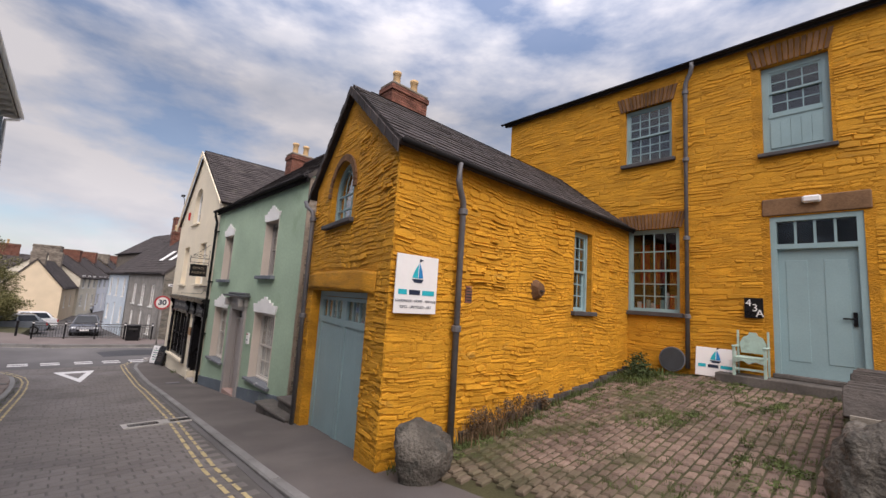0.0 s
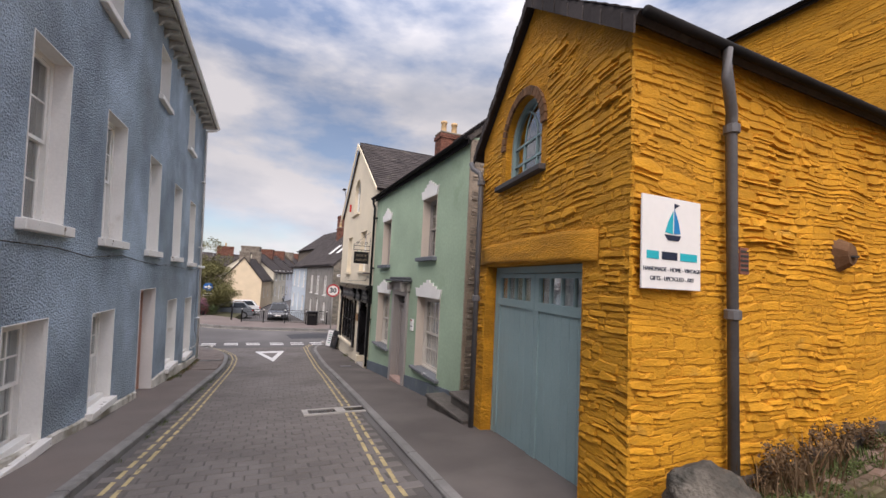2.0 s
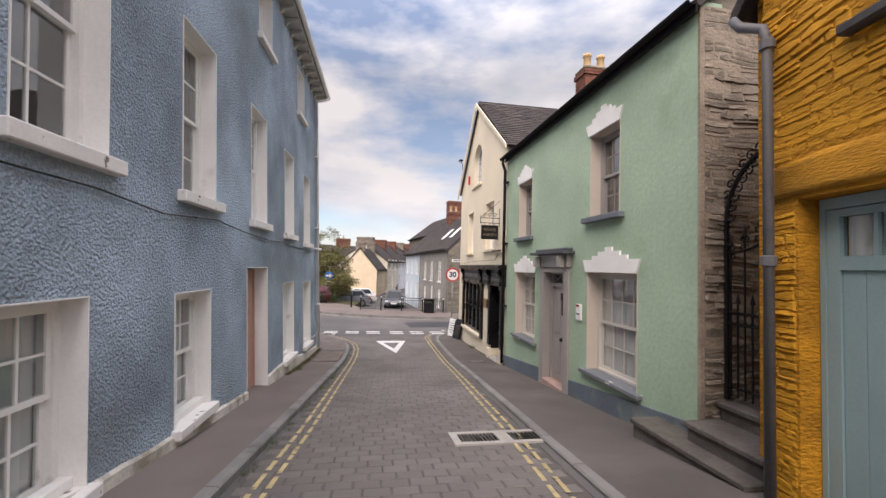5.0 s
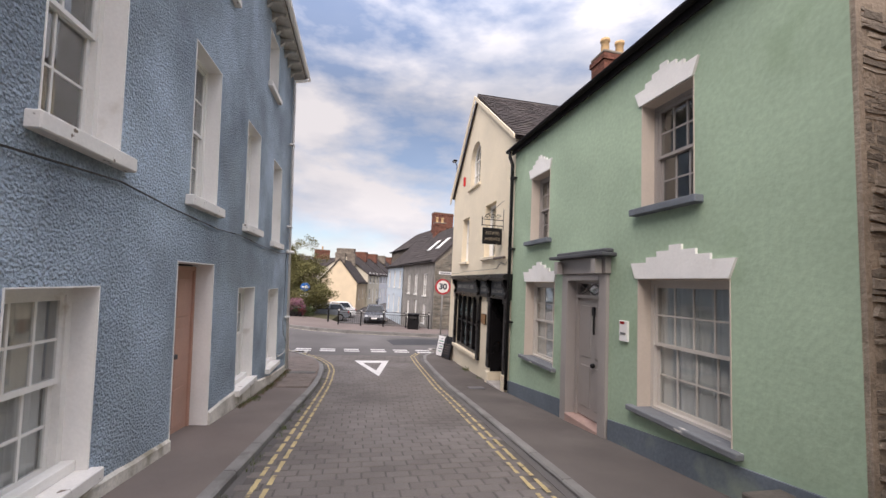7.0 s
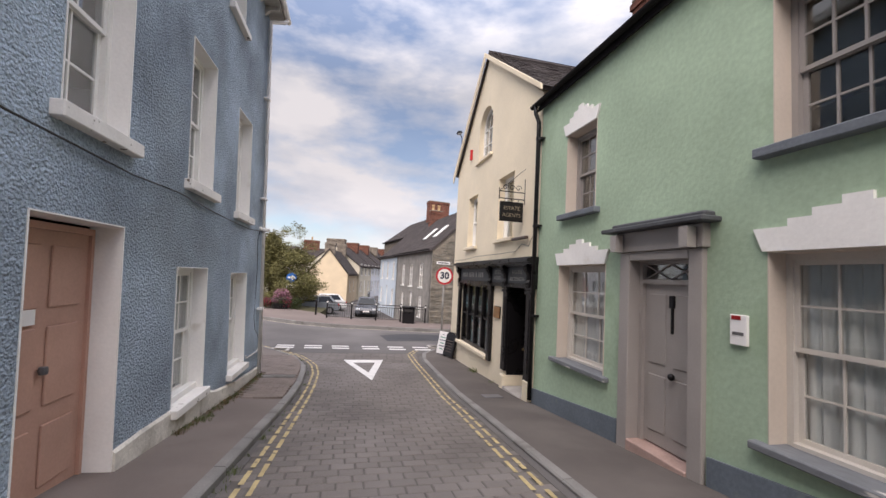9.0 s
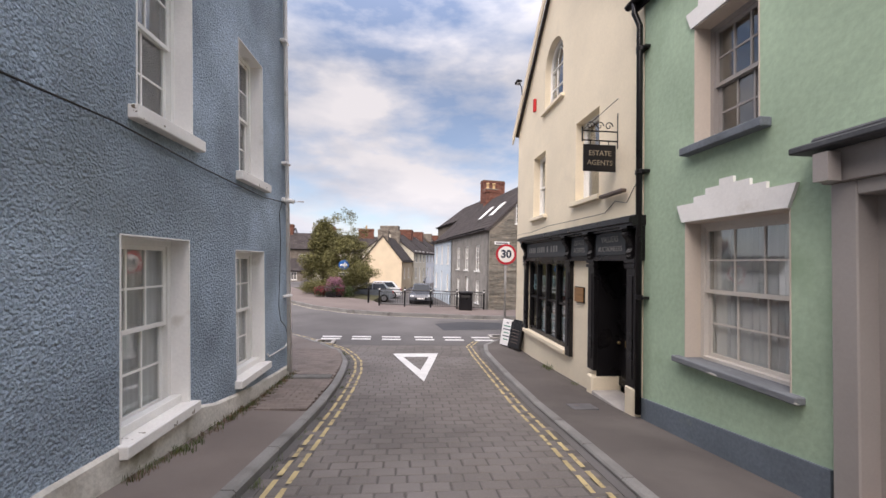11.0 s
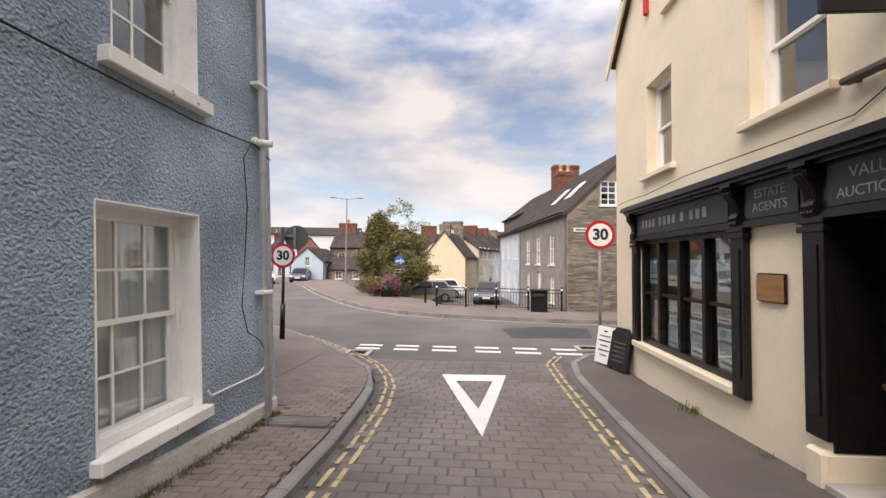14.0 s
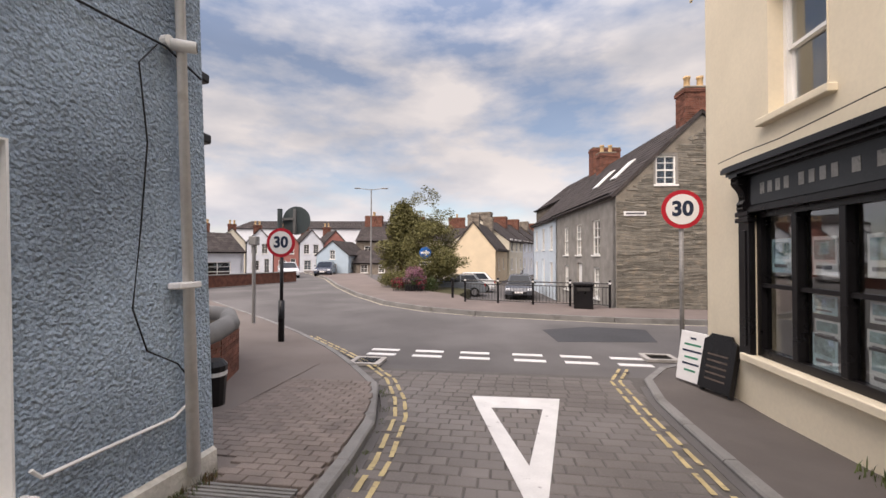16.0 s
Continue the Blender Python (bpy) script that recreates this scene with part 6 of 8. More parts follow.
for k in range(4):
    x = u0 + 0.16 + k * 0.68
    for z, h in ((-0.3, 0.42), (-0.72, 0.2), (-0.98, 0.2), (-1.3, 0.36)):
        if k == 0 and z < -0.5:
            continue
        notice = thing("property_notice", "printed property card hung in the shop window", "notice", CREAM @ Matrix.Translation((x + rng.uniform(0, 0.04), 0.096, z)), "property cards")
        part("card", boxes((0, 0.34, 0, 0.004, 0, h)), M_PAPER if (k + int(z * 10)) % 3 else M_CARD, notice)
        part("photo", boxes((0.03, 0.31, -0.004, -0.001, h * 0.4, h * 0.9)), M_PHOTO, notice)
        part("text_bar", boxes((0.05, 0.27, -0.004, -0.001, h * 0.15, h * 0.25)), M_IRON, notice)
# shop door in its porch
u0, u1, z0, z1 = c_holes[3]
sd = part("shop_door", boxes((u0 + 0.02, u1 - 0.02, 0.42, 0.48, -1.76, 0.48)), M_BLACK, front, "black six-panelled shop door, closed")
for x0, x1 in ((u0 + 0.14, u0 + 0.5), (u0 + 0.64, u0 + 1.0)):
    for a, b in ((-1.62, -1.12), (-0.8, -0.1), (0.06, 0.38)):
        part("panel", boxes((x0, x1, 0.398, 0.425, a, b), bevel=0.012), M_BLACK, sd)
M_BRASS = mat("aged_brass", (0.32, 0.24, 0.12), 0.4, 0.2, 6, 40, 0.1, 0.003, metal=0.7)
part("letter_plate", boxes((u0 + 0.26, u0 + 0.66, 0.392, 0.42, -1.04, -0.93), bevel=0.004), M_BRASS, sd)
kb = bmesh.new()
bmesh.ops.create_icosphere(kb, subdivisions=2, radius=0.035, matrix=Matrix.Translation((u0 + 0.1, 0.37, -0.99)))
part("door_knob", kb, M_BRASS, sd, smooth=True)
for row in ((u0, u0 + 0.02, 0.0, 0.49, -1.6, 0.5), (u1 - 0.02, u1, 0.0, 0.49, -1.5, 0.5), (u0, u1, 0.49, 0.53, -2, 0.5), (u0 + 0.02, u1 - 0.02, 0.0, 0.49, 0.48, 0.5)):
    part("porch_lining", boxes(row), M_BLACK, front)
part("porch_base", boxes((u0 - 0.2, u0 + 0.02, -0.1, 0.48, -2.1, -1.6), bevel=0.03), M_CREAM, front, "cream rendered plinth block")
part("porch_base", boxes((u1 - 0.02, u1 + 0.26, -0.1, 0.45, -2.1, -1.42), bevel=0.03), M_CREAM, front, "cream rendered plinth block")
part("doorstep", boxes((u0 + 0.022, u1 - 0.022, -0.1, 0.42, -2.1, -1.85), bevel=0.012), M_CONC, front, "pale worn doorstep")
pq = thing("wooden_plaque", "varnished wooden plaque on the cream wall", "plaque", CREAM @ Matrix.Translation((4.62, -0.0, -0.19)))
M_OAK = mat("varnished_oak", (0.32, 0.17, 0.07), 0.35, 0.2, 2, 20, 0.2, 0.004, stretch=(1, 1, 8))
part("plate", boxes((-0.19, 0.19, -0.05, -0.035, -0.14, 0.14)), M_OAK, pq)
part("backing", boxes((-0.2, 0.2, -0.035, 0.0, -0.155, 0.155), bevel=0.008), M_BLACK, pq)
hs = thing("hanging_sign", "dark wooden hanging sign on a scrolled iron bracket", "sign", CREAM @ Matrix.Translation((5.98, 0, 1.96)))
SB = Matrix.Rotation(radians(90), 4, "Z")
part("board", boxes((-0.02, 0.02, -0.6, -0.04, 0.0, 0.45), bevel=0.008), M_BLACK, hs)
M_GOLD = mat("gilt_letters", (0.3, 0.25, 0.18), 0.5, 0.2, 6, 40, 0)
FS = Matrix.Rotation(radians(90), 4, "X")
for txt, z in (("ESTATE", 0.3), ("AGENTS", 0.14)):
    lettering(txt, 0.118, Matrix.Translation((0.022, -0.32, z)) @ Matrix.Rotation(radians(90), 4, "Z") @ FS, M_GOLD, hs)
part("bracket_bar", tubes(0.012, [(0, 0.0, 0.52), (0, -0.62, 0.52)], [(0, 0, 0.68), (0, -0.62, 0.68)], [(0, 0.0, 0.4), (0, 0, 1.0)], [(0, -0.62, 0.5), (0, -0.62, 0.75)], sides=6), M_BLACK, hs)
for cy in (-0.16, -0.32, -0.48):
    part("scroll", tubes(0.009, [(0, cy + (0.075 - 0.005 * j) * math.cos(j * 0.6), 0.77 + (0.075 - 0.005 * j) * math.sin(j * 0.6)) for j in range(13)], sides=5), M_BLACK, hs)
    part("hook", tubes(0.008, [(0, cy, 0.45), (0, cy, 0.52)], sides=5), M_BLACK, hs)
part("stay", tubes(0.006, [(0, -0.6, 0.7), (0, 0.0, 1.25)], sides=5), M_BLACK, hs)
tl = thing("sign_lamp", "slim brown trough lamp over the shopfront, unlit", "lamp", CREAM @ Matrix.Translation((5.95, -0.08, 1.6)))
M_BROWNM = mat("brown_enamel", (0.12, 0.09, 0.075), 0.5, 0.15, 3, 30, 0)
part("trough", boxes((-0.38, 0.38, -0.05, 0.05, -0.03, 0.03), bevel=0.015), M_BROWNM, tl)
part("bracket", boxes((-0.34, -0.3, 0.05, 0.1, -0.02, 0.02)), M_BROWNM, tl)
al = thing("alarm_box", "slim red alarm box on the cream gable", "alarm", CREAM @ Matrix.Translation((1.65, 0, 4.76)))
M_RED = mat("red_plastic", (0.55, 0.03, 0.03), 0.45, 0.08, 3, 30, 0)
part("case", boxes((-0.05, 0.05, -0.08, 0, -0.18, 0.18), bevel=0.02), M_RED, al)
gf = thing("floodlight", "small grey floodlight on the cream gable's verge", "lamp", CREAM @ Matrix.Translation((0.85, -0.16, 5.42)))
part("arm", tubes(0.016, [(0, 0, -0.05), (-0.02, -0.02, 0.2), (-0.2, -0.06, 0.42)], sides=6), M_GUTTER, gf)
part("head", boxes((-0.36, -0.12, -0.14, 0.02, 0.4, 0.48), bevel=0.02), M_GUTTER, gf)
part("glass", boxes((-0.34, -0.14, -0.12, 0.0, 0.392, 0.4)), M_CURTAIN, gf)
cab = thing("wall_cable", "thin black cable draped along the cornice and wall", "cable", CREAM)
part("cable", tubes(0.006, [(0.97, -0.3, 1.2), (1.5, -0.29, 1.22), (2.2, -0.28, 1.21), (3.4, -0.27, 1.27), (5.0, -0.1, 1.3), (5.6, -0.02, 1.32), (5.95, -0.02, 1.48), (6.3, -0.02, 1.4), (6.66, -0.02, 1.75)], sides=5), M_BLACK, cab)


# ---------------------------------------------------------------- blue house fittings
bc = thing("wall_cable", "black cables clipped along the roughcast wall", "cable", BLUE)
part("cable", tubes(0.009, [(-2, -0.03, 1.62), (1.6, -0.03, 1.6), (2.6, -0.03, 1.52), (4.0, -0.03, 1.6), (5.0, -0.03, 1.53), (6.5, -0.03, 1.47), (7.6, -0.03, 1.5), (8.9, -0.03, 1.44), (9.8, -0.03, 1.42), (11.0, -0.03, 1.4), (12.0, -0.05, 1.46), (12.35, -0.05, 1.36)], sides=5), M_BLACK, bc)
part("cable", tubes(0.006, [(11.95, -0.03, 1.45), (11.8, -0.025, 1.25), (11.85, -0.025, 0.7), (11.78, -0.025, 0.1), (11.7, -0.025, -0.45), (11.8, -0.025, -0.75), (12.05, -0.03, -0.9), (12.2, -0.03, -1.1)], sides=5), M_BLACK, bc)
part("conduit", tubes(0.011, [(12.2, -0.03, -0.9), (12.2, -0.03, -1.2), (12.0, -0.03, -1.28), (11.6, -0.03, -1.27), (11.15, -0.03, -1.26), (11.1, -0.03, -1.2)], sides=6), M_WHITE, bc, "white conduit near the pavement")
cctv = thing("security_camera", "small white bullet security camera on the house corner", "camera", BLUE @ Matrix.Translation((12.05, -0.05, 1.5)))
part("body", moved(tubes(0.045, [(0, 0, 0), (0.0, -0.17, 0.0)], sides=12), Matrix.Rotation(radians(35), 4, "Z")), M_WHITE, cctv, smooth=True)
part("lens", moved(tubes(0.036, [(0, -0.171, 0), (0, -0.176, 0)], sides=12), Matrix.Rotation(radians(35), 4, "Z")), M_BLACK, cctv)
part("base", tubes(0.05, [(0, 0.05, 0.02), (0, 0.0, 0.02)], sides=12), M_WHITE, cctv)
for z in (1.55, 0.98):
    fl_ = thing("floodlight", "small black floodlight on the end wall", "lamp", BLUE @ Matrix.Translation((U_END, 0.25, z)))
    part("arm", tubes(0.014, [(0, 0, 0), (0.22, 0, 0.02)], sides=6), M_BLACK, fl_)
    part("head", boxes((0.2, 0.34, -0.06, 0.06, -0.03, 0.06), bevel=0.015), M_BLACK, fl_)
    part("cable", tubes(0.005, [(0.05, 0, 0), (0.12, 0, -0.1), (0.25, 0, -0.08), (0.28, 0, 0)], sides=5), M_BLACK, fl_)
# ivy at the foot of the dark downpipe
rng = random.Random(21)
cl = [(-0.34 + rng.uniform(-0.1, 0.1), -0.1, -0.7 + 0.12 * k, 0.12 + 0.05 * rng.random(), 0.07, 0.1) for k in range(13)]
v_, f_ = leaves(cl, 1500, 0.03, rng)
ivy = mesh_part("ivy", v_, f_, M_LEAF, None)
ivy.matrix_basis = BLUE
tagged(ivy, "ivy climbing the foot of the dark downpipe", "ivy", kind="stuff")

# ---------------------------------------------------------------- road markings, drains, covers
def ribbon(name, pts, w, material, label, category, lift=0.006, dashes=None, seed=1, base=None):
    """A painted line along points on the road; dashes: length and gap, worn at random."""
    rng = random.Random(seed)
    zf = base or (lambda x, y: gz(y))
    vs, fs = [], []
    fine = []
    for (xa, ya), (xb, yb) in zip(pts, pts[1:]):
        n = max(1, int(math.hypot(xb - xa, yb - ya) / 0.09))
        fine += [(xa + (xb - xa) * i / n, ya + (yb - ya) * i / n) for i in range(n)]
    fine.append(pts[-1])
    on, run = True, 0.0
    for i in range(len(fine) - 1):
        (xa, ya), (xb, yb) = fine[i], fine[i + 1]
        d = Vector((xb - xa, yb - ya))
        ln = d.length
        if ln == 0:
            continue
        s = Vector((-d.y, d.x)).normalized() * w / 2
        run += ln
        if dashes and run > (dashes[0] if on else dashes[1]) * rng.uniform(0.7, 1.4):
            on, run = not on, 0.0
        if not on:
            continue
        k = len(vs)
        e = 1 + rng.uniform(-0.12, 0.1)
        for x, y in ((xa - s.x * e, ya - s.y * e), (xa + s.x * e, ya + s.y * e), (xb + s.x * e, yb + s.y * e), (xb - s.x * e, yb - s.y * e)):
            vs.append((x, y, zf(x, y) + lift))
        fs.append((k, k + 1, k + 2, k + 3))
    ob = mesh_part(name, vs, fs, material, None)
    return tagged(ob, label, category, kind="structure")


LL = [(-1.05, 2), (-0.9, 7), (-0.68, 11), (-0.48, 15.8), (-0.38, 18.5), (-0.38, 20.0), (-0.5, 21.2), (-0.68, 21.9), (-1.05, 22.8), (-1.7, 23.7), (-2.6, 24.7), (-4.0, 26.2)]
LR = [(1.55, 1), (1.7, 6.1), (2.1, 10.7), (2.34, 15.9), (2.43, 19.0), (2.55, 23.2), (2.9, 24.0)]
for off, sd_ in ((0.0, 1), (0.14, 2)):
    ribbon("road_line", [(x + off * 0.95, y) for x, y in LL], 0.05, M_LINE_Y, "worn yellow no-parking line beside the kerb", "road line", dashes=(0.3, 0.035), seed=sd_)
    ribbon("road_line", [(x + off * 0.95, y) for x, y in LR], 0.05, M_LINE_Y, "worn yellow no-parking line beside the kerb", "road line", dashes=(0.3, 0.03), seed=sd_ + 5)
bm = bmesh.new()
o = [(0.38, 22.16), (1.6, 22.2), (1.05, 19.05)]
i_ = [(0.66, 21.72), (1.32, 21.75), (1.03, 20.1)]
vo, vi = [bm.verts.new((x, y, gz(y) + 0.007)) for x, y in o], [bm.verts.new((x, y, gz(y) + 0.007)) for x, y in i_]
for k in range(3):
    bm.faces.new((vo[k], vo[(k + 1) % 3], vi[(k + 1) % 3], vi[k]))
bmesh.ops.subdivide_edges(bm, edges=bm.edges[:], cuts=6, use_grid_fill=True)
for v in bm.verts:
    v.co.z = gz(v.co.y) + 0.009
tagged(part("give_way_triangle", bm, M_LINE_W, None), "white painted give-way triangle on the setts", "road marking", kind="structure")
for k in range(6):
    x = -2.03 + k * 0.985 + (0.12 if k > 2 else 0)
    for yy, dx in ((25.15 - 0.02 * k, 0.0), (24.72 - 0.04 * k, 0.02)):
        bm = bmesh.new()
        slab(bm, [(x + dx, yy - 0.08), (x + dx + 0.62, yy - 0.1), (x + dx + 0.62, yy + 0.08), (x + dx, yy + 0.1)], lambda x_, y_: gz(y_) - 0.05, lambda x_, y_: gz(y_) - 0.04)
        tagged(part("give_way_dash", bm, M_LINE_W, None), "white painted give-way dash across the street's mouth", "road marking", "give-way dashes", kind="structure")
ribbon("road_line", [(x - 0.1 * (1 if x < 0 else 0), y - 0.32) for x, y in FAR], 0.1, mat("faded_cream_road_paint", (0.5, 0.44, 0.34), 0.85, 0.2, 4, 60, 0.3, 0.004, stain=(0.2, 0.18, 0.15), stain_scale=5, stain_at=(0.5, 0.62)), "faded yellow line along the far kerb", "road line", lift=-0.043, base=lambda x, y: -2.15)
bm = bmesh.new()
slab(bm, [(2.2, 26.6), (4.6, 26.9), (4.9, 28.6), (3.4, 28.9), (2.0, 28.2)], -2.21, -2.194)
M_PATCH = mat("dark_new_asphalt", (0.062, 0.062, 0.066), 0.9, 0.15, 1, 120, 0.4, 0.006)
tagged(part("asphalt_patch", bm, M_PATCH, None), "darker asphalt repair in the junction", "road patch", kind="structure")


def drain(x, y, w, d, m_tilt, label):
    dr = thing("road_drain", label, "drain", pose(x, y, gz(y) + 0.014, m_tilt, 0, 0))
    part("frame", boxes((-w / 2 - 0.1, w / 2 + 0.1, -d / 2 - 0.09, -d / 2, -0.05, 0.004), (-w / 2 - 0.1, w / 2 + 0.1, d / 2, d / 2 + 0.09, -0.05, 0.004), (-w / 2 - 0.1, -w / 2, -d / 2, d / 2, -0.05, 0.004), (w / 2, w / 2 + 0.1, -d / 2, d / 2, -0.05, 0.004)), M_CONC, dr)
    part("pit", boxes((-w / 2, w / 2, -d / 2, d / 2, -0.06, -0.03)), M_DARK, dr)
    n = int(w / 0.05)
    for k in range(n):
        xx = -w / 2 + (k + 0.5) * w / n
        part("grate_bar", boxes((xx - 0.012, xx + 0.012, -d / 2, d / 2, -0.03, 0.0)), M_BLACK, dr)
    return dr


drain(1.62, 10.12, 0.5, 0.34, -6.2, "cast-iron road drain in a pale concrete frame")
drain(2.3, 10.12, 0.5, 0.34, -6.2, "cast-iron road drain in a pale concrete frame")
drain(-1.75, 23.95, 0.42, 0.4, -1, "cast-iron gully grate beside the kerb")
drain(3.95, 25.05, 0.42, 0.36, 0, "cast-iron gully grate at the shop corner")
cov = thing("service_cover", "small rusty service cover in the pavement", "cover", pose(3.45, 17.25, gz(17.25) + 0.022, -5, 0, 0))
part("plate", boxes((-0.2, 0.2, -0.16, 0.16, -0.02, 0.008), bevel=0.004), M_IRON, cov)
rg = thing("drain_channel", "grooved iron channel crossing the pavement", "channel", pose(-1.13, 19.05, gz(19.05) + 0.122, -4, 0, 0))
for k in range(6):
    part("rib", boxes((-0.4, 0.4, -0.13 + k * 0.05, -0.105 + k * 0.05, -0.02, 0.004)), M_KERB, rg)

# ---------------------------------------------------------------- street furniture
M_ROADRED = mat("road_sign_red", (0.48, 0.02, 0.035), 0.4, 0.05, 3, 30, 0)
M_ROADBLUE = mat("road_sign_blue", (0.02, 0.13, 0.42), 0.4, 0.05, 3, 30, 0)
M_GREYPOST = mat("galvanised_post", (0.28, 0.27, 0.26), 0.55, 0.2, 3, 30, 0.1, 0.003, metal=0.3)
M_GREYBACK = mat("grey_sign_back", (0.10, 0.12, 0.12), 0.6, 0.1, 3, 30, 0)


def disc(r, y0, y1, z, n=32):
    return prism(bmesh.new(), [(r * math.cos(math.tau * k / n), z + r * math.sin(math.tau * k / n)) for k in range(n)], y0, y1)


def limit_sign(m, h, post_r, post_m, label, foot=0.0):
    s = thing("speed_sign", label, "road sign", m)
    part("post", tubes(post_r, [(0, 0.05, 0), (0, 0.05, h)], sides=12), post_m, s, smooth=True)
    if foot:
        part("post_base", tubes(post_r * 1.7, [(0, 0.05, 0), (0, 0.05, foot)], sides=12), post_m, s, smooth=True)
    part("rim", disc(0.325, -0.006, 0.004, h), M_ROADRED, s)
    part("face", disc(0.256, -0.011, -0.007, h), M_SIGN, s)
    lettering("30", 0.335, Matrix.Translation((0, -0.013, h)) @ Matrix.Rotation(radians(90), 4, "X"), M_INK, s, name="numeral", bold=0.013)
    part("clip", boxes((-0.06, 0.06, 0.004, 0.06, h - 0.12, h - 0.09), (-0.06, 0.06, 0.004, 0.06, h + 0.09, h + 0.12)), M_GREYPOST, s)
    return s


limit_sign(pose(3.82, 23.63, -2.1, 0, 0, -4), 2.79, 0.035, M_GREYPOST, "round thirty limit sign on a rusty grey post")
ls = limit_sign(pose(-4.06, 24.85, -2.05, 0, 0, 4), 2.24, 0.04, M_BLACK, "round thirty limit sign on a black post", foot=0.95)
part("sign_back", moved(disc(0.32, 0.1, 0.115, 2.74), Matrix.Translation((0.31, 0, 0))), M_GREYBACK, ls, "grey back of a second round sign")
part("upper_post", tubes(0.055, [(-0.05, 0.05, 2.5), (-0.05, 0.05, 3.0)], sides=10), M_GREYBACK, ls)
part("clip", boxes((0.25, 0.31, 0.05, 0.1, 2.45, 3.0), (-0.05, 0.3, 0.05, 0.1, 2.75, 2.8)), M_GREYPOST, ls)
arrow = thing("arrow_sign", "round blue road sign with a white arrow on a grey post", "road sign", pose(-3.44, 39.6, -2.05, 0, 0, 4))
part("post", tubes(0.04, [(0, 0.05, 0), (0, 0.05, 2.45)], sides=10), M_GREYPOST, arrow)
part("face", disc(0.34, -0.01, 0.005, 2.12), M_ROADBLUE, arrow)
part("arrow", prism(bmesh.new(), [(-0.25, 2.06), (0.03, 2.06), (0.03, 1.93), (0.28, 2.12), (0.03, 2.31), (0.03, 2.18), (-0.25, 2.18)], -0.014, -0.011), M_SIGN, arrow)
part("plate", boxes((-0.33, 0.33, -0.01, 0.005, 1.4, 1.64)), M_SIGN, arrow)
part("text_bar", boxes((-0.24, 0.24, -0.014, -0.011, 1.48, 1.56)), M_INK, arrow)
sl = thing("street_lamp", "tall twin-armed grey street lamp", "street lamp", pose(-11.3, 54.1, -2.15, 0, 0, 10))
part("pole", tube(bmesh.new(), [(0, 0, 0), (0, 0, 4), (0, 0, 8.4)], 0.1, 10, 0.05), M_GREYPOST, sl)
for s in (-1, 1):
    part("arm", tubes(0.035, [(0, 0, 8.35), (s * 0.9, 0, 8.45), (s * 1.1, 0, 8.5)], sides=6), M_GREYPOST, sl)
    part("lantern", boxes((s * 1.28 - 0.3, s * 1.28 + 0.3, -0.1, 0.1, 8.44, 8.54), bevel=0.03), M_GREYPOST, sl)
# railings, litter bin
rail = thing("railing", "black iron pedestrian railing with pale-banded posts", "railing", pose(-0.64, 33.6, -2.06, 0, 0, -13.5))
RL = 5.68
part("rail", tubes(0.025, [(0, 0, 0.92), (RL, 0, 0.92)], sides=6), M_BLACK, rail)
part("rail", tubes(0.02, [(0, 0, 0.78), (RL, 0, 0.78)], sides=6), M_BLACK, rail)
part("rail", tubes(0.02, [(0, 0, 0.12), (RL, 0, 0.12)], sides=6), M_BLACK, rail)
for k in range(5):
    x = k * RL / 4
    post = part("post", tubes(0.045, [(x, 0, -0.1), (x, 0, 1.05)], sides=10), M_BLACK, rail)
    part("band", tubes(0.048, [(x, 0, 0.9), (x, 0, 0.97)], sides=10), M_SIGN, post)
for k in range(1, 44):
    part("baluster", tubes(0.011, [(k * RL / 44, 0, 0.12), (k * RL / 44, 0, 0.78)], sides=5), M_BLACK, rail)
bin_ = thing("litter_bin", "black square litter bin beside the railing", "bin", pose(3.9, 32.1, -2.06, 0, 0, -12))
part("body", boxes((-0.34, 0.34, -0.3, 0.3, 0, 0.84), bevel=0.03), M_BLACK, bin_)
part("lid", boxes((-0.37, 0.37, -0.33, 0.33, 0.84, 0.98), bevel=0.04), M_BLACK, bin_)
part("slot", boxes((-0.22, 0.22, -0.335, -0.32, 0.68, 0.8)), M_DARK, bin_)
# sandwich boards leaning by the shop
ab = thing("notice_board", "white sandwich board with green writing, leaning on a post", "sign", pose(3.72, 23.2, -2.07, -10, 0, -66))
part("board", boxes((-0.24, 0.24, -0.02, 0.02, 0, 0.78), bevel=0.006), M_SIGN, ab)
M_GREENINK = mat("green_ink", (0.05, 0.25, 0.15), 0.6, 0.1, 4, 30, 0)
for k, w in enumerate((0.1, 0.3, 0.34, 0.24, 0.3, 0.2)):
    part("text_bar", boxes((-w / 2, w / 2, -0.024, -0.021, 0.66 - k * 0.1, 0.69 - k * 0.1)), M_GREENINK if k % 2 else M_INK, ab)
bb = thing("notice_board", "black shaped sandwich board with faint gilt writing", "sign", pose(3.86, 22.75, -2.06, -12, 0, -70))
part("board", prism(bmesh.new(), [(-0.27, 0), (0.27, 0), (0.27, 0.72), (0.2, 0.76), (0.16, 0.82), (-0.16, 0.82), (-0.2, 0.76), (-0.27, 0.72)], -0.025, 0.02), M_BLACK, bb)
for k in range(5):
    part("text_bar", boxes((-0.17, 0.17, -0.03, -0.026, 0.5 - k * 0.09, 0.525 - k * 0.09)), M_BROWNM, bb)
for x in (-0.24, 0.24):
    part("leg", boxes((x - 0.025, x + 0.025, 0.02, 0.07, -0.04, 0.7)), M_BLACK, bb)

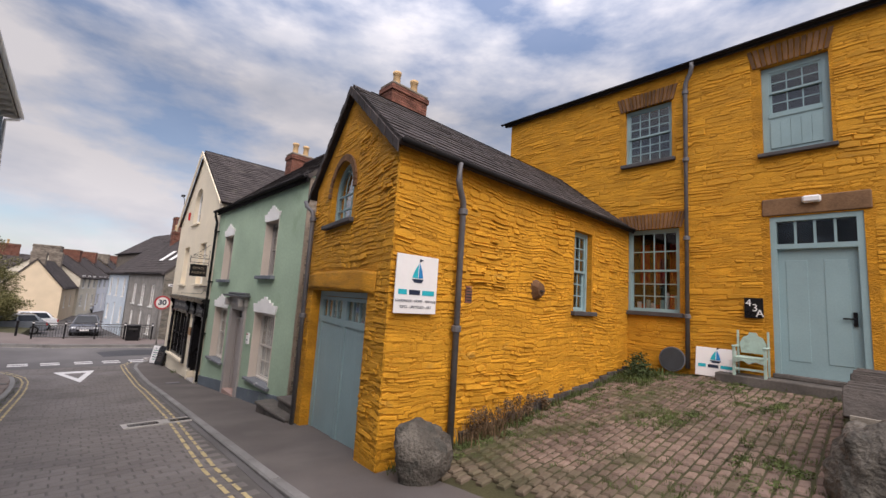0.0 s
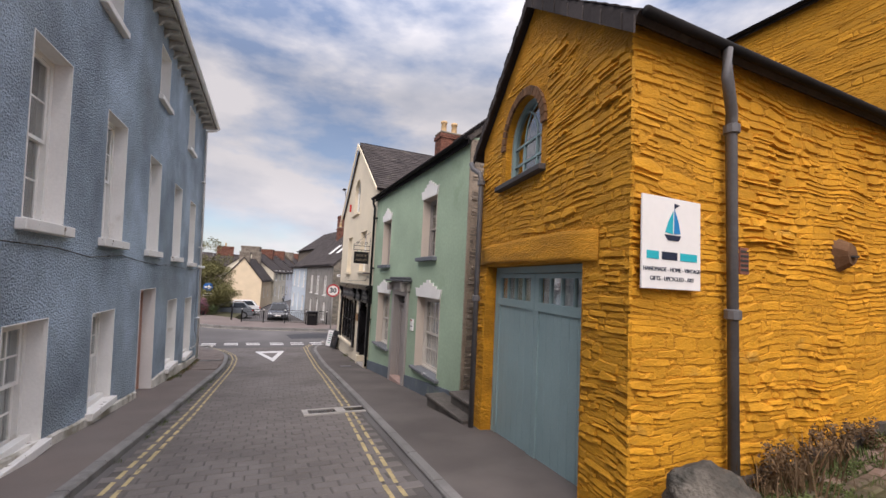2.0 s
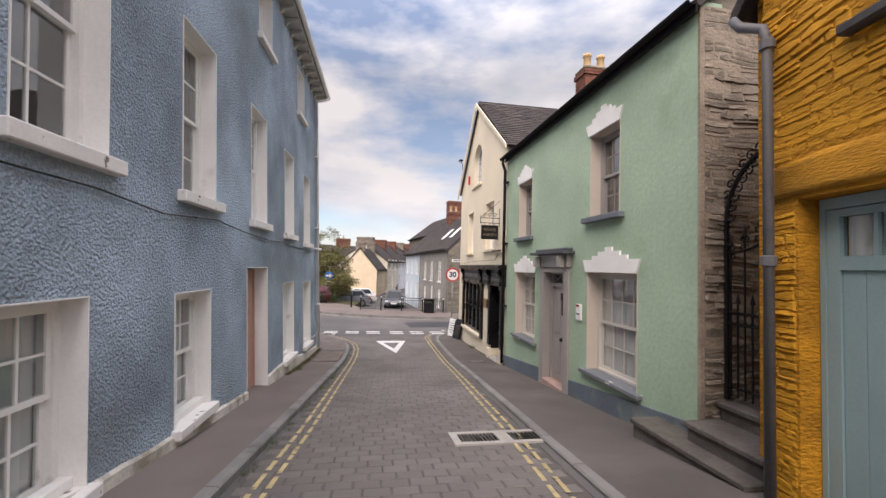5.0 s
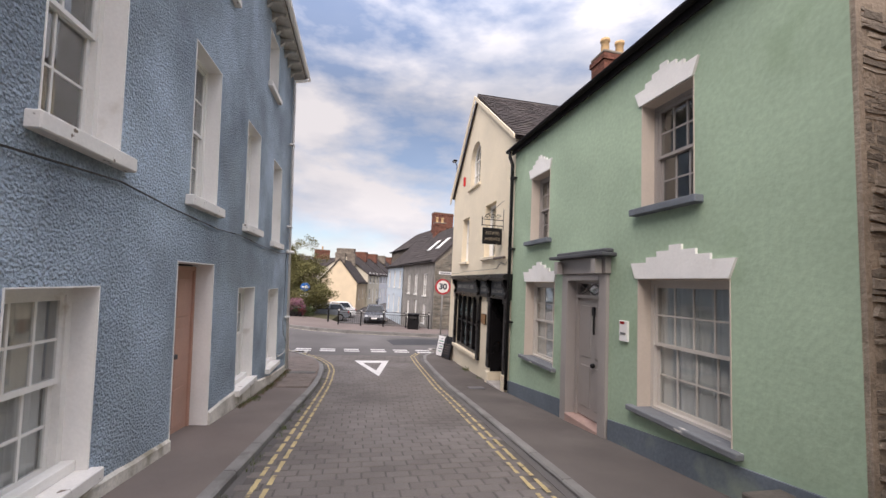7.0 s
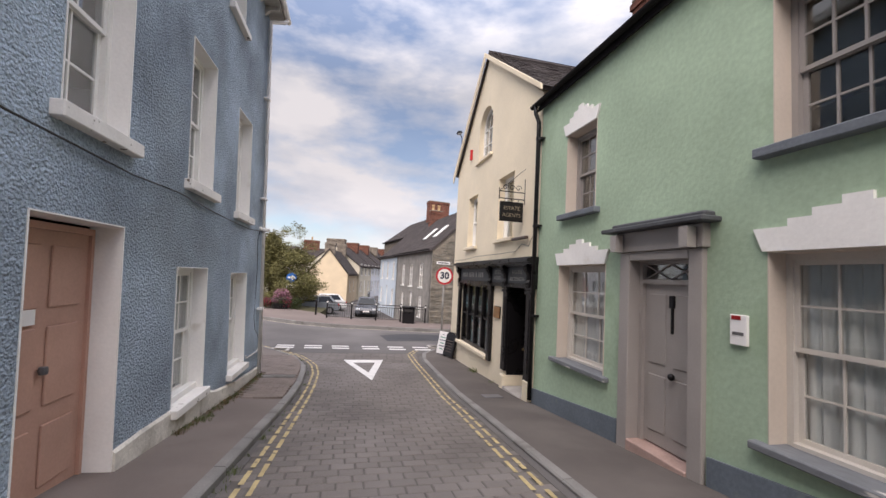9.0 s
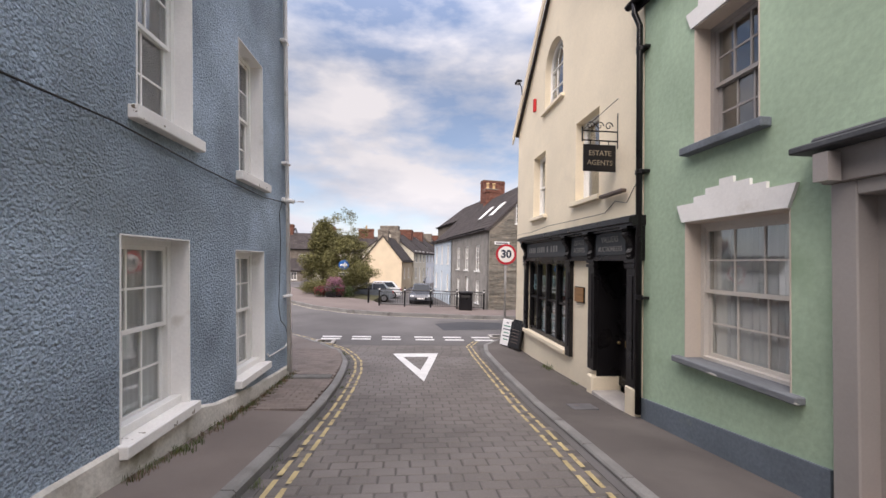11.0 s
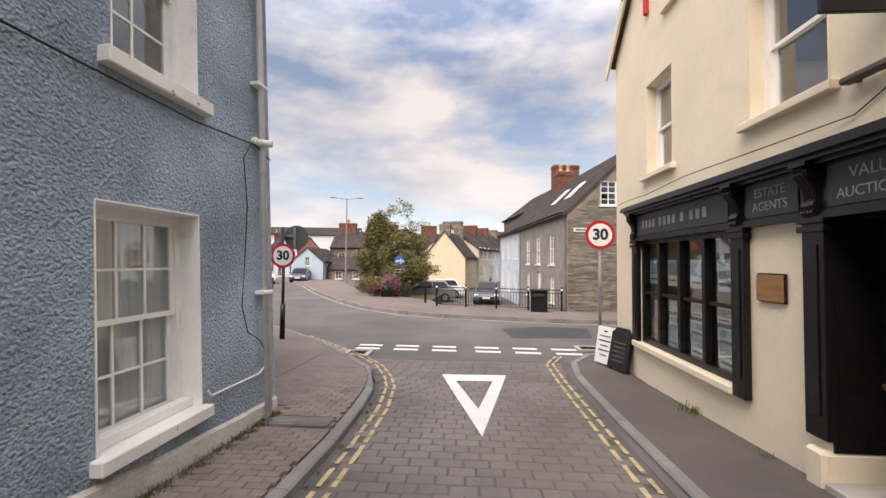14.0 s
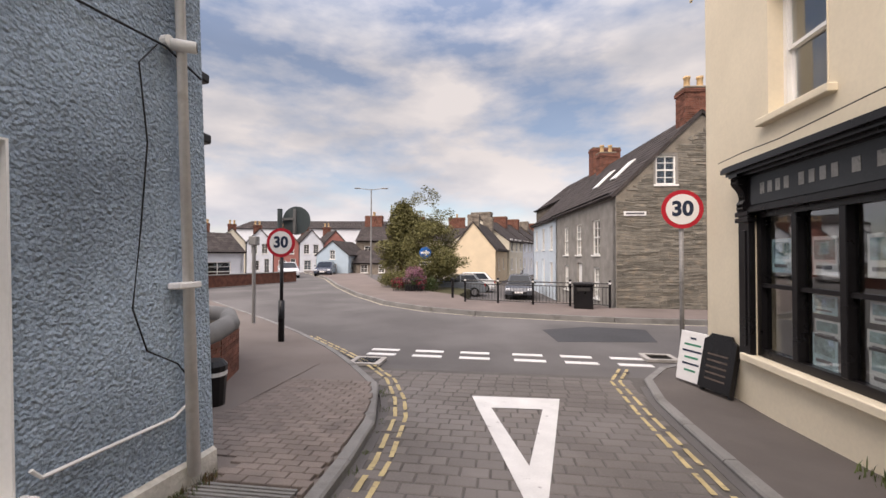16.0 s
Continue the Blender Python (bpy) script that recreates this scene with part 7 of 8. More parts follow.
# curved brick garden wall beyond the blue house
cw = thing("wall_garden", "low curved red brick garden wall with rounded coping", "wall", pose(0, 0, 0), kind="structure")
CP = [(-3.05, 20.6), (-3.2, 21.5), (-3.55, 22.4), (-4.15, 23.2), (-5.3, 23.7), (-6.6, 24.0), (-9.0, 24.2)]
bm = bmesh.new()
rows = []
for k, (x, y) in enumerate(CP):
    a, b = Vector(CP[max(0, k - 1)]), Vector(CP[min(len(CP) - 1, k + 1)])
    d = (b - a).normalized()
    n = Vector((d.y, -d.x)) * 0.12
    rows.append([bm.verts.new((x + n.x * s, y + n.y * s, z)) for s, z in ((1, -2.4), (1, -1.22), (-1, -1.22), (-1, -2.4))])
for r0, r1 in zip(rows, rows[1:]):
    for k in range(3):
        bm.faces.new((r0[k], r0[k + 1], r1[k + 1], r1[k]))
gwall = part("wall", bm, M_MORTAR, cw)
part("coping", tubes(0.15, [(x, y, -1.2) for x, y in CP], sides=10), M_KERB, cw, smooth=True)
for (xa, ya), (xb, yb) in zip(CP[:5], CP[1:6]):
    d = Vector((xb - xa, yb - ya, 0))
    ang, ln = math.degrees(math.atan2(d.y, d.x)), d.length
    for row in range(11):
        x = -(0.11 if row % 2 else 0)
        while x < ln - 0.03:
            a, b = max(0, x) + 0.005, min(ln, x + 0.225) - 0.005
            x += 0.225
            if b - a > 0.05:
                q = part("brick", moved(boxes((a, b, -0.135, -0.11, row * 0.075, row * 0.075 + 0.065)), Matrix.Translation((xa, ya, -2.1)) @ Matrix.Rotation(radians(ang), 4, "Z")), M_BRICK, gwall)
bollard = thing("street_bin", "small black bin with a pale band by the brick wall", "bin", pose(-2.72, 20.9, -1.94))
part("body", lathe(bmesh.new(), (0, 0, 0), [(0.14, 0), (0.16, 0.35), (0.17, 0.5), (0.12, 0.56)], 14), M_BLACK, bollard)
part("band", lathe(bmesh.new(), (0, 0, 0.38), [(0.165, 0), (0.168, 0.05)], 14), M_SIGN, bollard)
gp = thing("grey_post", "plain galvanised post by the brick wall", "post", pose(-6.2, 27.2, -2.1))
part("post", tubes(0.05, [(0, 0, 0), (0, 0, 2.5)], sides=10), M_GREYPOST, gp)
part("box_top", boxes((-0.12, 0.12, -0.1, 0.1, 2.3, 2.55), bevel=0.02), M_GREYPOST, gp)


# ---------------------------------------------------------------- houses across the junction
def simple_window(parent, F, u0, u1, z0, z1, paint, bars=(2, 4), name="window"):
    f = 0.06
    xs = [u0 + f - 0.015] + [u0 + (u1 - u0) * c / bars[0] for c in range(1, bars[0])] + [u1 - f + 0.015]
    zs = [z0 + f - 0.012] + [z0 + (z1 - z0) * c / bars[1] for c in range(1, bars[1])] + [z1 - f + 0.012]
    lights = [(xa + 0.015, xb - 0.015, za + 0.012, zb - 0.012) for xa, xb in zip(xs, xs[1:]) for za, zb in zip(zs, zs[1:])]
    bm = wall_with_holes(u0, u1, z0, z1, lights, 0.07, 0.045)
    win = part(name, moved(bm, F), paint, parent)
    part("pane", moved(boxes((u0 + f * 0.5, u1 - f * 0.5, 0.08, 0.085, z0 + f * 0.5, z1 - f * 0.5)), F), GLASS, win)
    part("meeting_rail", moved(boxes((u0 + f, u1 - f, 0.03, 0.112, (z0 + z1) / 2 - 0.025, (z0 + z1) / 2 + 0.025)), F), paint, win)
    part("sill", moved(boxes((u0 - 0.08, u1 + 0.08, -0.06, 0.1, z0 - 0.07, z0)), F), paint, win)
    return win


def house(label, m, w, d, z0, eave, ridge, wall_m, fronts, paint=None, roof_m=None, stacks=(), gable_l=(), gable_r=(), stones=None, door=None, door_m=None, seed=60, stack_m=None, deep=0.5):
    """A plain gabled house: front towards local -y, gables at both ends, windows in real openings, slate roof and stacks."""
    paint = paint or M_WHITE
    h = thing("house", label, "house", m)
    z0 -= 0.8
    holes = [q for q in fronts] + ([door] if door else [])
    fw_ = part("wall", wall_with_holes(0, w, z0, eave, holes, 0.3), wall_m, h)
    part("back_wall", boxes((0, w, d - 0.3, d, z0, eave)), wall_m, h)
    # Added dark sheet behind the windows; the room's shade is its colour.
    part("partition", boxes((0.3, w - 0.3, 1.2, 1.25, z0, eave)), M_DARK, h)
    FL_ = Matrix.Translation((0, d, 0)) @ Matrix.Rotation(radians(-90), 4, "Z")
    FR_ = Matrix.Translation((w, 0, 0)) @ Matrix.Rotation(radians(90), 4, "Z")
    gs = []
    for F, gh in ((FL_, gable_l), (FR_, gable_r)):
        bm = wall_with_holes(0.0, d, z0, ridge + 0.2, list(gh), 0.3)
        sl_ = (ridge - eave) / (d / 2)
        cut_top(bm, (d / 2, 0, ridge - 0.05), (sl_, 0, 1))
        cut_top(bm, (d / 2, 0, ridge - 0.05), (-sl_, 0, 1))
        for v in bm.verts:
            v.co.y += 0.004
        gs.append(part("gable", moved(bm, F), wall_m, h))
        for q in gh:
            simple_window(h, F, *q, paint)
    for q in fronts:
        simple_window(h, Matrix.Identity(4), *q, paint)
    if door:
        dd = part("door", boxes((door[0], door[1], 0.1, 0.16, door[2], door[3])), door_m or paint, h)
        for zz in (0.15, 0.55):
            hh = door[3] - door[2]
            part("panel", boxes((door[0] + 0.15, door[1] - 0.15, 0.085, 0.1, door[2] + hh * zz, door[2] + hh * (zz + 0.3))), door_m or paint, dd)
    up = Vector((0, d / 2, ridge - eave)).normalized()
    ln = math.hypot(d / 2 + 0.2, (ridge - eave) * (1 + 0.4 / d))
    roof_slates(h, (-0.1, -0.2, eave - 0.2 * (ridge - eave) / (d / 2) + 0.06), (1, 0, 0), up, w + 0.2, ln, w=0.4, h=0.3, material=roof_m, label="grey slate roof", seed=seed)
    up2 = Vector((0, -d / 2, ridge - eave)).normalized()
    roof_slates(h, (-0.1, d + 0.2, eave - 0.2 * (ridge - eave) / (d / 2) + 0.06), (1, 0, 0), up2, w + 0.2, ln, w=0.4, h=0.3, material=roof_m, label="grey slate roof", seed=seed + 1)
    gutter_line(h, (-0.1, -0.26, eave - 0.02), (w + 0.1, -0.26, eave - 0.02), 0.06)
    for x0, x1, top, pots in stacks:
        chimney(h, x0, x1, d / 2 - deep, d / 2 + deep, ridge - 0.7, top, pots, stack_m or M_BRICK, along="y", seed=seed, pot_h=0.5 if deep < 0.8 else 0.3)
    return h, fw_, gs


FRONT_R = -90 + 5.7
D = Vector((-0.0993, 0.995, 0))
C0 = Vector((5.15, 32.45, 0))
o = C0 + D * 9.3
M_STONE_G = mat("grey_roughcast_front", (0.3, 0.28, 0.255), 0.92, 0.2, 2, 24, 0.6, 0.02)
sh, sfw, sgs = house("grey stone house with slate roof on the far corner", pose(o.x, o.y, 0, 0, 0, FRONT_R), 9.3, 6.4, -2.6, 2.3, 5.35, M_STONE_G,
    [(6.65, 7.55, -0.05, 1.45), (4.15, 5.05, -0.05, 1.45), (1.85, 2.75, -0.05, 1.45), (6.75, 7.5, -1.9, -0.6), (2.0, 2.7, -1.9, -0.6)],
    gable_r=[(1.5, 2.25, 2.6, 3.7)], door=(4.3, 5.1, -2.15, -0.45), door_m=M_WHITE, stacks=((8.45, 9.15, 6.35, 2),), seed=61)
FRs = Matrix.Translation((9.3, 0, 0)) @ Matrix.Rotation(radians(90), 4, "Z")
cour = thing("wall_gable", "coursed rubble stone gable of the corner house", "wall", pose(o.x, o.y, 0, 0, 0, FRONT_R) @ FRs, kind="structure")
cwp = part("backing", cut_top(cut_top(wall_with_holes(0.02, 6.38, -2.2, 5.2, [(1.42, 2.33, 2.5, 3.8)], 0.006, -0.008), (3.2, 0, 5.2), (0.95, 0, 1)), (3.2, 0, 5.2), (-0.95, 0, 1)), M_MORTAR, cour)
stone_courses(cwp, 0.02, 6.38, -2.2, 5.2, [(1.42, 2.33, 2.5, 3.8)], M_STONE, h=(0.07, 0.16), w=(0.25, 0.8), proud=(0.008, 0.03), y=-0.008, inside=lambda u, z: z < 5.15 - 0.95 * abs(u - 3.2), near=(0, 3.2, -2.2, 2.0), seed=14)
nm = thing("street_plate", "small white street name plate on the stone gable", "sign", pose(o.x, o.y, 0, 0, 0, FRONT_R) @ FRs @ Matrix.Translation((0.7, -0.05, 1.5)))
part("plate", boxes((-0.42, 0.42, -0.01, 0.0, -0.08, 0.08)), M_SIGN, nm)
part("text_bar", boxes((-0.34, 0.34, -0.014, -0.011, -0.035, 0.035)), M_IRON, nm)
part("roof_window", moved(boxes((0, 0.7, 0, 1.2, 0.0, 0.05)), Matrix.Translation((6.3, 0.9, 3.27)) @ Matrix.Rotation(radians(43.6), 4, "X")), M_SIGN, sh, "pale roof window")
part("roof_window", moved(boxes((0, 0.7, 0, 1.2, 0.0, 0.05)), Matrix.Translation((4.0, 0.9, 3.27)) @ Matrix.Rotation(radians(43.6), 4, "X")), M_SIGN, sh, "pale roof window")
o2 = C0 + D * 16.6
M_WHITEBLUE = mat("bluish_white_render", (0.6, 0.67, 0.73), 0.85, 0.06, 1.5, 24, 0.2, 0.006)
M_WHITER = mat("white_render", (0.72, 0.73, 0.76), 0.85, 0.06, 1.5, 24, 0.2, 0.006)
house("white rendered house beyond the stone house", pose(o2.x, o2.y, 0, 0, 0, FRONT_R), 7.25, 6.4, -2.6, 2.25, 5.3, M_WHITEBLUE, [(0.8, 1.6, 0.3, 1.8), (3.2, 4.0, 0.3, 1.8), (5.6, 6.4, 0.3, 1.8), (0.8, 1.6, -1.8, -0.5), (5.6, 6.4, -1.8, -0.5)], door=(3.2, 4.0, -2.15, -0.3), stacks=((6.4, 7.1, 6.2, 2),), seed=63)
o3 = C0 + D * 27
house("stone house with a red chimney up the far street", pose(o3.x + 2.2, o3.y, 0, 0, 0, FRONT_R + 3), 10, 6.4, -2.6, 4.5, 7.0, M_STONE_PALE, [(1, 1.9, 0.8, 2.4), (4, 4.9, 0.8, 2.4), (7.5, 8.4, 0.8, 2.4)], stacks=((8.9, 9.8, 8.5, 0),), deep=1.1, seed=65)
# pale yellow gabled house, gable towards the junction
M_PALEY = mat("pale_yellow_render", (0.70, 0.57, 0.40), 0.85, 0.06, 1.2, 24, 0.2, 0.006)
M_PALEC = mat("pale_cream_terrace", (0.68, 0.62, 0.50), 0.85, 0.08, 1.2, 24, 0.2, 0.006)
house("pale yellow rendered house with its gable to the junction", pose(0.5, 54.5, 0, 0, 0, 82), 9, 4.2, -2.6, 0.55, 3.1, M_PALEY, [(2, 2.8, -1.5, -0.3), (5.5, 6.3, -1.5, -0.3)], stacks=((0.02, 0.7, 3.75, 0), (8.2, 8.98, 4.2, 0)), stack_m=M_STONE_PALE, deep=0.55, seed=67)
M_OCHRE = mat("ochre_render", (0.66, 0.47, 0.2), 0.85, 0.06, 1.2, 24, 0.2, 0.006)
for k, (mm, ey) in enumerate(((M_PALEC, 1.6), (M_WHITER, 1.7), (M_WHITER, 1.9), (M_OCHRE, 2.1), (M_PALEC, 2.3))):
    x = 2.0 + k * 1.9
    house("pale rendered terraced house up the far street", pose(x, 63.5 + k * 6.74, 0, 0, 0, 74), 7.0, 7, -2.8, ey, ey + 2.6, mm, [(0.9, 1.8, 0.4, 1.9), (3.1, 4.0, 0.4, 1.9), (5.2, 6.1, 0.4, 1.9), (0.9, 1.8, -1.7, -0.4), (5.2, 6.1, -1.7, -0.4)], door=(3.1, 4.0, -2.4, -0.3), stacks=((0.2, 1.1, ey + 3.4, 0),), deep=1.2, stack_m=M_STONE_PALE if k in (0, 3) else M_BRICK, seed=70 + 2 * k)
for k in range(3):
    M_K = (M_STONE_PALE, M_PALEC, M_STONE_PALE)[k]
    house("stone house behind the trees", pose(-17 + k * 5.4, 66 + k * 2, 0, 0, 0, 4), 5.3, 7, -2.8, 1.8, 4.0, M_K, [(1, 1.9, -0.2, 1.1), (4, 4.9, -0.2, 1.1)], stacks=((0.3, 2.6, 5.2, 4),), seed=82 + 2 * k)
# left background along the main road
M_BLUEH = mat("pale_blue_render", (0.44, 0.53, 0.6), 0.85, 0.06, 1.5, 24, 0.2, 0.006)
M_REDW = mat("red_terrace_paint", (0.4, 0.17, 0.14), 0.85, 0.1, 1.5, 24, 0.2, 0.006)
house("pale blue gabled house by the main road", pose(-15.4, 59, 0, 0, 0, 92), 7, 3.6, -2.6, 0.0, 1.5, M_BLUEH, [(1, 1.8, -1.6, -0.4)], gable_l=[(1.3, 2.3, -2.2, -1.0), (1.5, 2.1, -0.5, 0.5)], seed=90)
house("low stone cottage by the main road", pose(-15.2, 60.0, 0, 0, 0, 6), 4.2, 5, -2.6, -0.9, 0.45, M_STONE_PALE, [(0.8, 1.6, -2.0, -1.1), (2.8, 3.5, -2.0, -1.1)], seed=92)
house("dark-roofed house behind the cottage", pose(-18, 68, 0, 0, 0, 4), 8.5, 6, -2.6, 0.8, 2.6, M_REDW, [(1, 1.9, -0.9, 0.4), (5, 5.9, -0.9, 0.4)], stacks=((0.2, 1.0, 3.3, 2),), seed=94)
for k in range(6):
    mm = (M_WHITER, M_PALEC, M_WHITER, M_REDW, M_WHITER, M_REDW)[k]
    x, y = -33.5 + k * 2.45, 57.5 + k * 1.7
    house("narrow gabled terraced house along the main road", pose(x - 3.44, y + 4.91, 0, 0, 0, -55), 6, 2.85, -2.6, 1.5, 3.1, mm, [], gable_r=[(0.45, 1.15, 0.1, 1.3), (1.6, 2.3, 0.1, 1.3), (0.5, 1.4, -1.9, -0.7), (1.9, 2.5, -2.2, -0.5)], stacks=((0.1, 0.7, 3.9, 2),), seed=100 + 2 * k)
house("white gabled building beside the main road", pose(-22.5, 41.5, 0, 0, 0, 60), 6, 5, -2.6, 0.2, 1.7, M_WHITER, [(3, 5.0, -2.1, -0.6)], door=(0.6, 1.8, -2.3, -0.4), door_m=M_GREYBACK, seed=114)
house("long pale warehouse with a grey roof", pose(-45, 82, 0, 0, 0, 8), 26, 14, -3, 4.6, 6.4, M_WHITER, [(2, 3, 0, 2), (8, 9, 0, 2)], seed=116)
bw2 = thing("wall_roadside", "low brick wall along the far side of the main road", "wall", pose(-19.5, 33.5, -2.15, 0, 0, 72), kind="structure")
part("wall", boxes((0, 14, -0.12, 0.12, 0, 0.75)), M_BRICK, bw2)
part("coping", boxes((0, 14, -0.16, 0.16, 0.75, 0.82), bevel=0.015), M_KERB, bw2)
bm = bmesh.new()
for k in range(60):
    a0, a1 = math.pi * (k / 60) - 0.1, math.pi * ((k + 1) / 60) - 0.1
    h0, h1 = 9 + 5 * noise.noise(Vector((k * 0.21, 3, 0))), 9 + 5 * noise.noise(Vector(((k + 1) * 0.21, 3, 0)))
    q = [bm.verts.new((420 * math.cos(a), 420 * math.sin(a), z)) for a, z in ((a0, -5), (a1, -5), (a1, h1), (a0, h0))]
    bm.faces.new(q)
# The distance haze is put into the hills' grey-blue base colour.
tagged(part("backdrop", bm, mat("far_hills", (0.16, 0.2, 0.2), 1.0, 0.3, 0.02, 0.3, 0), None), "low hazy hills on the far horizon", "hills", kind="structure")


# ---------------------------------------------------------------- cars, trees, planting
M_TYRE = mat("tyre_rubber", (0.02, 0.02, 0.02), 0.9, 0.2, 3, 40, 0)
M_ALLOY = mat("alloy_wheel", (0.4, 0.4, 0.41), 0.35, 0.1, 3, 40, 0, metal=0.8)
M_LIGHT = mat("headlamp_glass", (0.7, 0.72, 0.75), 0.1, 0.05, 3, 40, 0, spec=0.8)
M_TAIL = mat("red_tail_lamp", (0.4, 0.02, 0.02), 0.2, 0.05, 3, 40, 0)
M_CARGLASS = mat("dark_car_glass", (0.014, 0.016, 0.018), 0.06, 0.1, 3, 40, 0, spec=0.4)


def car(m, colour, label, name="car"):
    """A hatchback, nose towards local -x: shaped body, cabin, glass, wheels, lamps."""
    paint = mat("car_paint", colour, 0.25, 0.04, 2, 40, 0, spec=0.6)
    c = thing(name, label, "car", m)
    side_ = [(-2.05, 0.32), (-2.08, 0.55), (-1.95, 0.72), (-1.05, 0.9), (1.75, 0.95), (2.0, 0.9), (2.06, 0.6), (2.02, 0.3), (1.68, 0.25), (1.6, 0.42), (1.3, 0.55), (1.0, 0.42), (0.92, 0.25), (-0.92, 0.25), (-1.0, 0.42), (-1.3, 0.55), (-1.6, 0.42), (-1.68, 0.25)]
    bm = prism(bmesh.new(), side_, -0.86, 0.86)
    bmesh.ops.bevel(bm, geom=[e for e in bm.edges if abs(e.verts[0].co.y - e.verts[1].co.y) < 0.01], offset=0.07, segments=2, affect="EDGES")
    part("body", bm, paint, c)
    bm = bmesh.new()
    lo = [bm.verts.new(p) for p in ((-1.05, -0.8, 0.9), (1.8, -0.8, 0.93), (1.8, 0.8, 0.93), (-1.05, 0.8, 0.9))]
    hi = [bm.verts.new(p) for p in ((-0.25, -0.62, 1.44), (1.35, -0.62, 1.46), (1.35, 0.62, 1.46), (-0.25, 0.62, 1.44))]
    bm.faces.new(hi)
    for k in range(4):
        bm.faces.new((lo[k], lo[(k + 1) % 4], hi[(k + 1) % 4], hi[k]))
    bmesh.ops.bevel(bm, geom=bm.edges[:], offset=0.05, segments=2, affect="EDGES")
    part("cabin", bm, paint, c)

    def quad(name_, pts, mt):
        b = bmesh.new()
        vs = [b.verts.new(p) for p in pts]
        f = b.faces.new(vs)
        r = bmesh.ops.extrude_face_region(b, geom=[f])
        n = f.normal.copy() if f.normal.length else Vector((0, 0, 1))
        b.normal_update()
        for v in [g_ for g_ in r["geom"] if isinstance(g_, bmesh.types.BMVert)]:
            v.co *= 1.004
        return part(name_, b, mt, c)

    quad("windscreen", [(-1.03, -0.7, 0.95), (-1.03, 0.7, 0.95), (-0.3, 0.56, 1.42), (-0.3, -0.56, 1.42)], M_CARGLASS)
    quad("rear_window", [(1.8, 0.68, 1.0), (1.8, -0.68, 1.0), (1.42, -0.55, 1.4), (1.42, 0.55, 1.4)], M_CARGLASS)
    for s in (-1, 1):
        quad("side_window", [(-0.85, s * 0.81, 0.98), (0.35, s * 0.81, 0.98), (0.35, s * 0.66, 1.4), (-0.2, s * 0.66, 1.4)], M_CARGLASS)
        quad("side_window", [(0.42, s * 0.81, 0.98), (1.55, s * 0.81, 0.99), (1.25, s * 0.66, 1.4), (0.42, s * 0.66, 1.4)], M_CARGLASS)
        part("headlamp", boxes((-2.07, -1.85, s * 0.66 - 0.14, s * 0.66 + 0.14, 0.58, 0.72), bevel=0.03), M_LIGHT, c)
        part("tail_lamp", boxes((1.9, 2.06, s * 0.7 - 0.1, s * 0.7 + 0.1, 0.65, 0.88), bevel=0.02), M_TAIL, c)
        part("wing_mirror", boxes((-0.85, -0.7, s * 0.95 - 0.09, s * 0.95 + 0.09, 0.98, 1.08), bevel=0.03), paint, c)
        for x in (-1.3, 1.3):
            w = part("wheel", tubes(0.31, [(x, s * 0.68, 0.31), (x, s * 0.87, 0.31)], sides=20), M_TYRE, c)
            part("rim", tubes(0.2, [(x, s * 0.85, 0.31), (x, s * 0.885, 0.31)], sides=14), M_ALLOY, w)
    part("grille", boxes((-2.1, -2.05, -0.45, 0.45, 0.38, 0.52)), M_BLACK, c)
    part("number_plate", boxes((-2.115, -2.1, -0.26, 0.26, 0.42, 0.53)), M_SIGN, c)
    return c


car(pose(2.15, 43.6, -2.8, 0, 0, 86), (0.09, 0.095, 0.11), "dark blue-grey car parked behind the railing")
car(pose(-2.2, 43.9, -2.8, 0, 0, 8), (0.2, 0.22, 0.24), "dark grey car parked by the flower bed")
car(pose(-1.6, 47.0, -2.8, 0, 0, 8), (0.72, 0.72, 0.72), "white car parked behind the grey one")
car(pose(-19.2, 53.2, -2.2, 0, 0, 122), (0.68, 0.68, 0.7), "white car on the main road")
car(pose(-17.2, 57.2, -2.2, 0, 0, 104), (0.06, 0.07, 0.1), "dark car at the far bend of the road")
car(pose(3.2, 71.0, -2.8, 0, 0, 82), (0.14, 0.14, 0.15), "dark car parked up the far street")
car(pose(3.9, 79.0, -2.8, 0, 0, 82), (0.3, 0.3, 0.32), "silver car parked up the far street")


def tree(label, base, trunk_h, clumps, n, size, seed, limbs=8, leaf=None, category="tree", name="tree"):
    """A tapering trunk with limbs that reach into the clumps of a ragged crown."""
    rng = random.Random(seed)
    t = thing(name, label, category, Matrix.Translation(base))
    bm = bmesh.new()
    tube(bm, [(0, 0, -0.1), (0.05, 0.02, trunk_h * 0.5), (0.0, 0.05, trunk_h)], 0.13, 8, 0.08)
    for k in range(limbs):
        c = clumps[k % len(clumps)]
        e = Vector((c[0] + rng.uniform(-0.5, 0.5) * c[3], c[1] + rng.uniform(-0.5, 0.5) * c[4], c[2] + rng.uniform(0, 0.9) * c[5]))
        s = Vector((0, 0.03, trunk_h * rng.uniform(0.5, 1.0)))
        mid = (s + e) / 2 + Vector((rng.uniform(-0.2, 0.2), rng.uniform(-0.2, 0.2), 0.1))
        tube(bm, [s, mid, e], 0.035, 6, 0.006)
    part("trunk", bm, M_BARK, t)
    vs, fs = leaves(clumps, n, size, rng)
    mesh_part("crown", vs, fs, leaf or M_LEAF, t, kind="stuff")
    return t


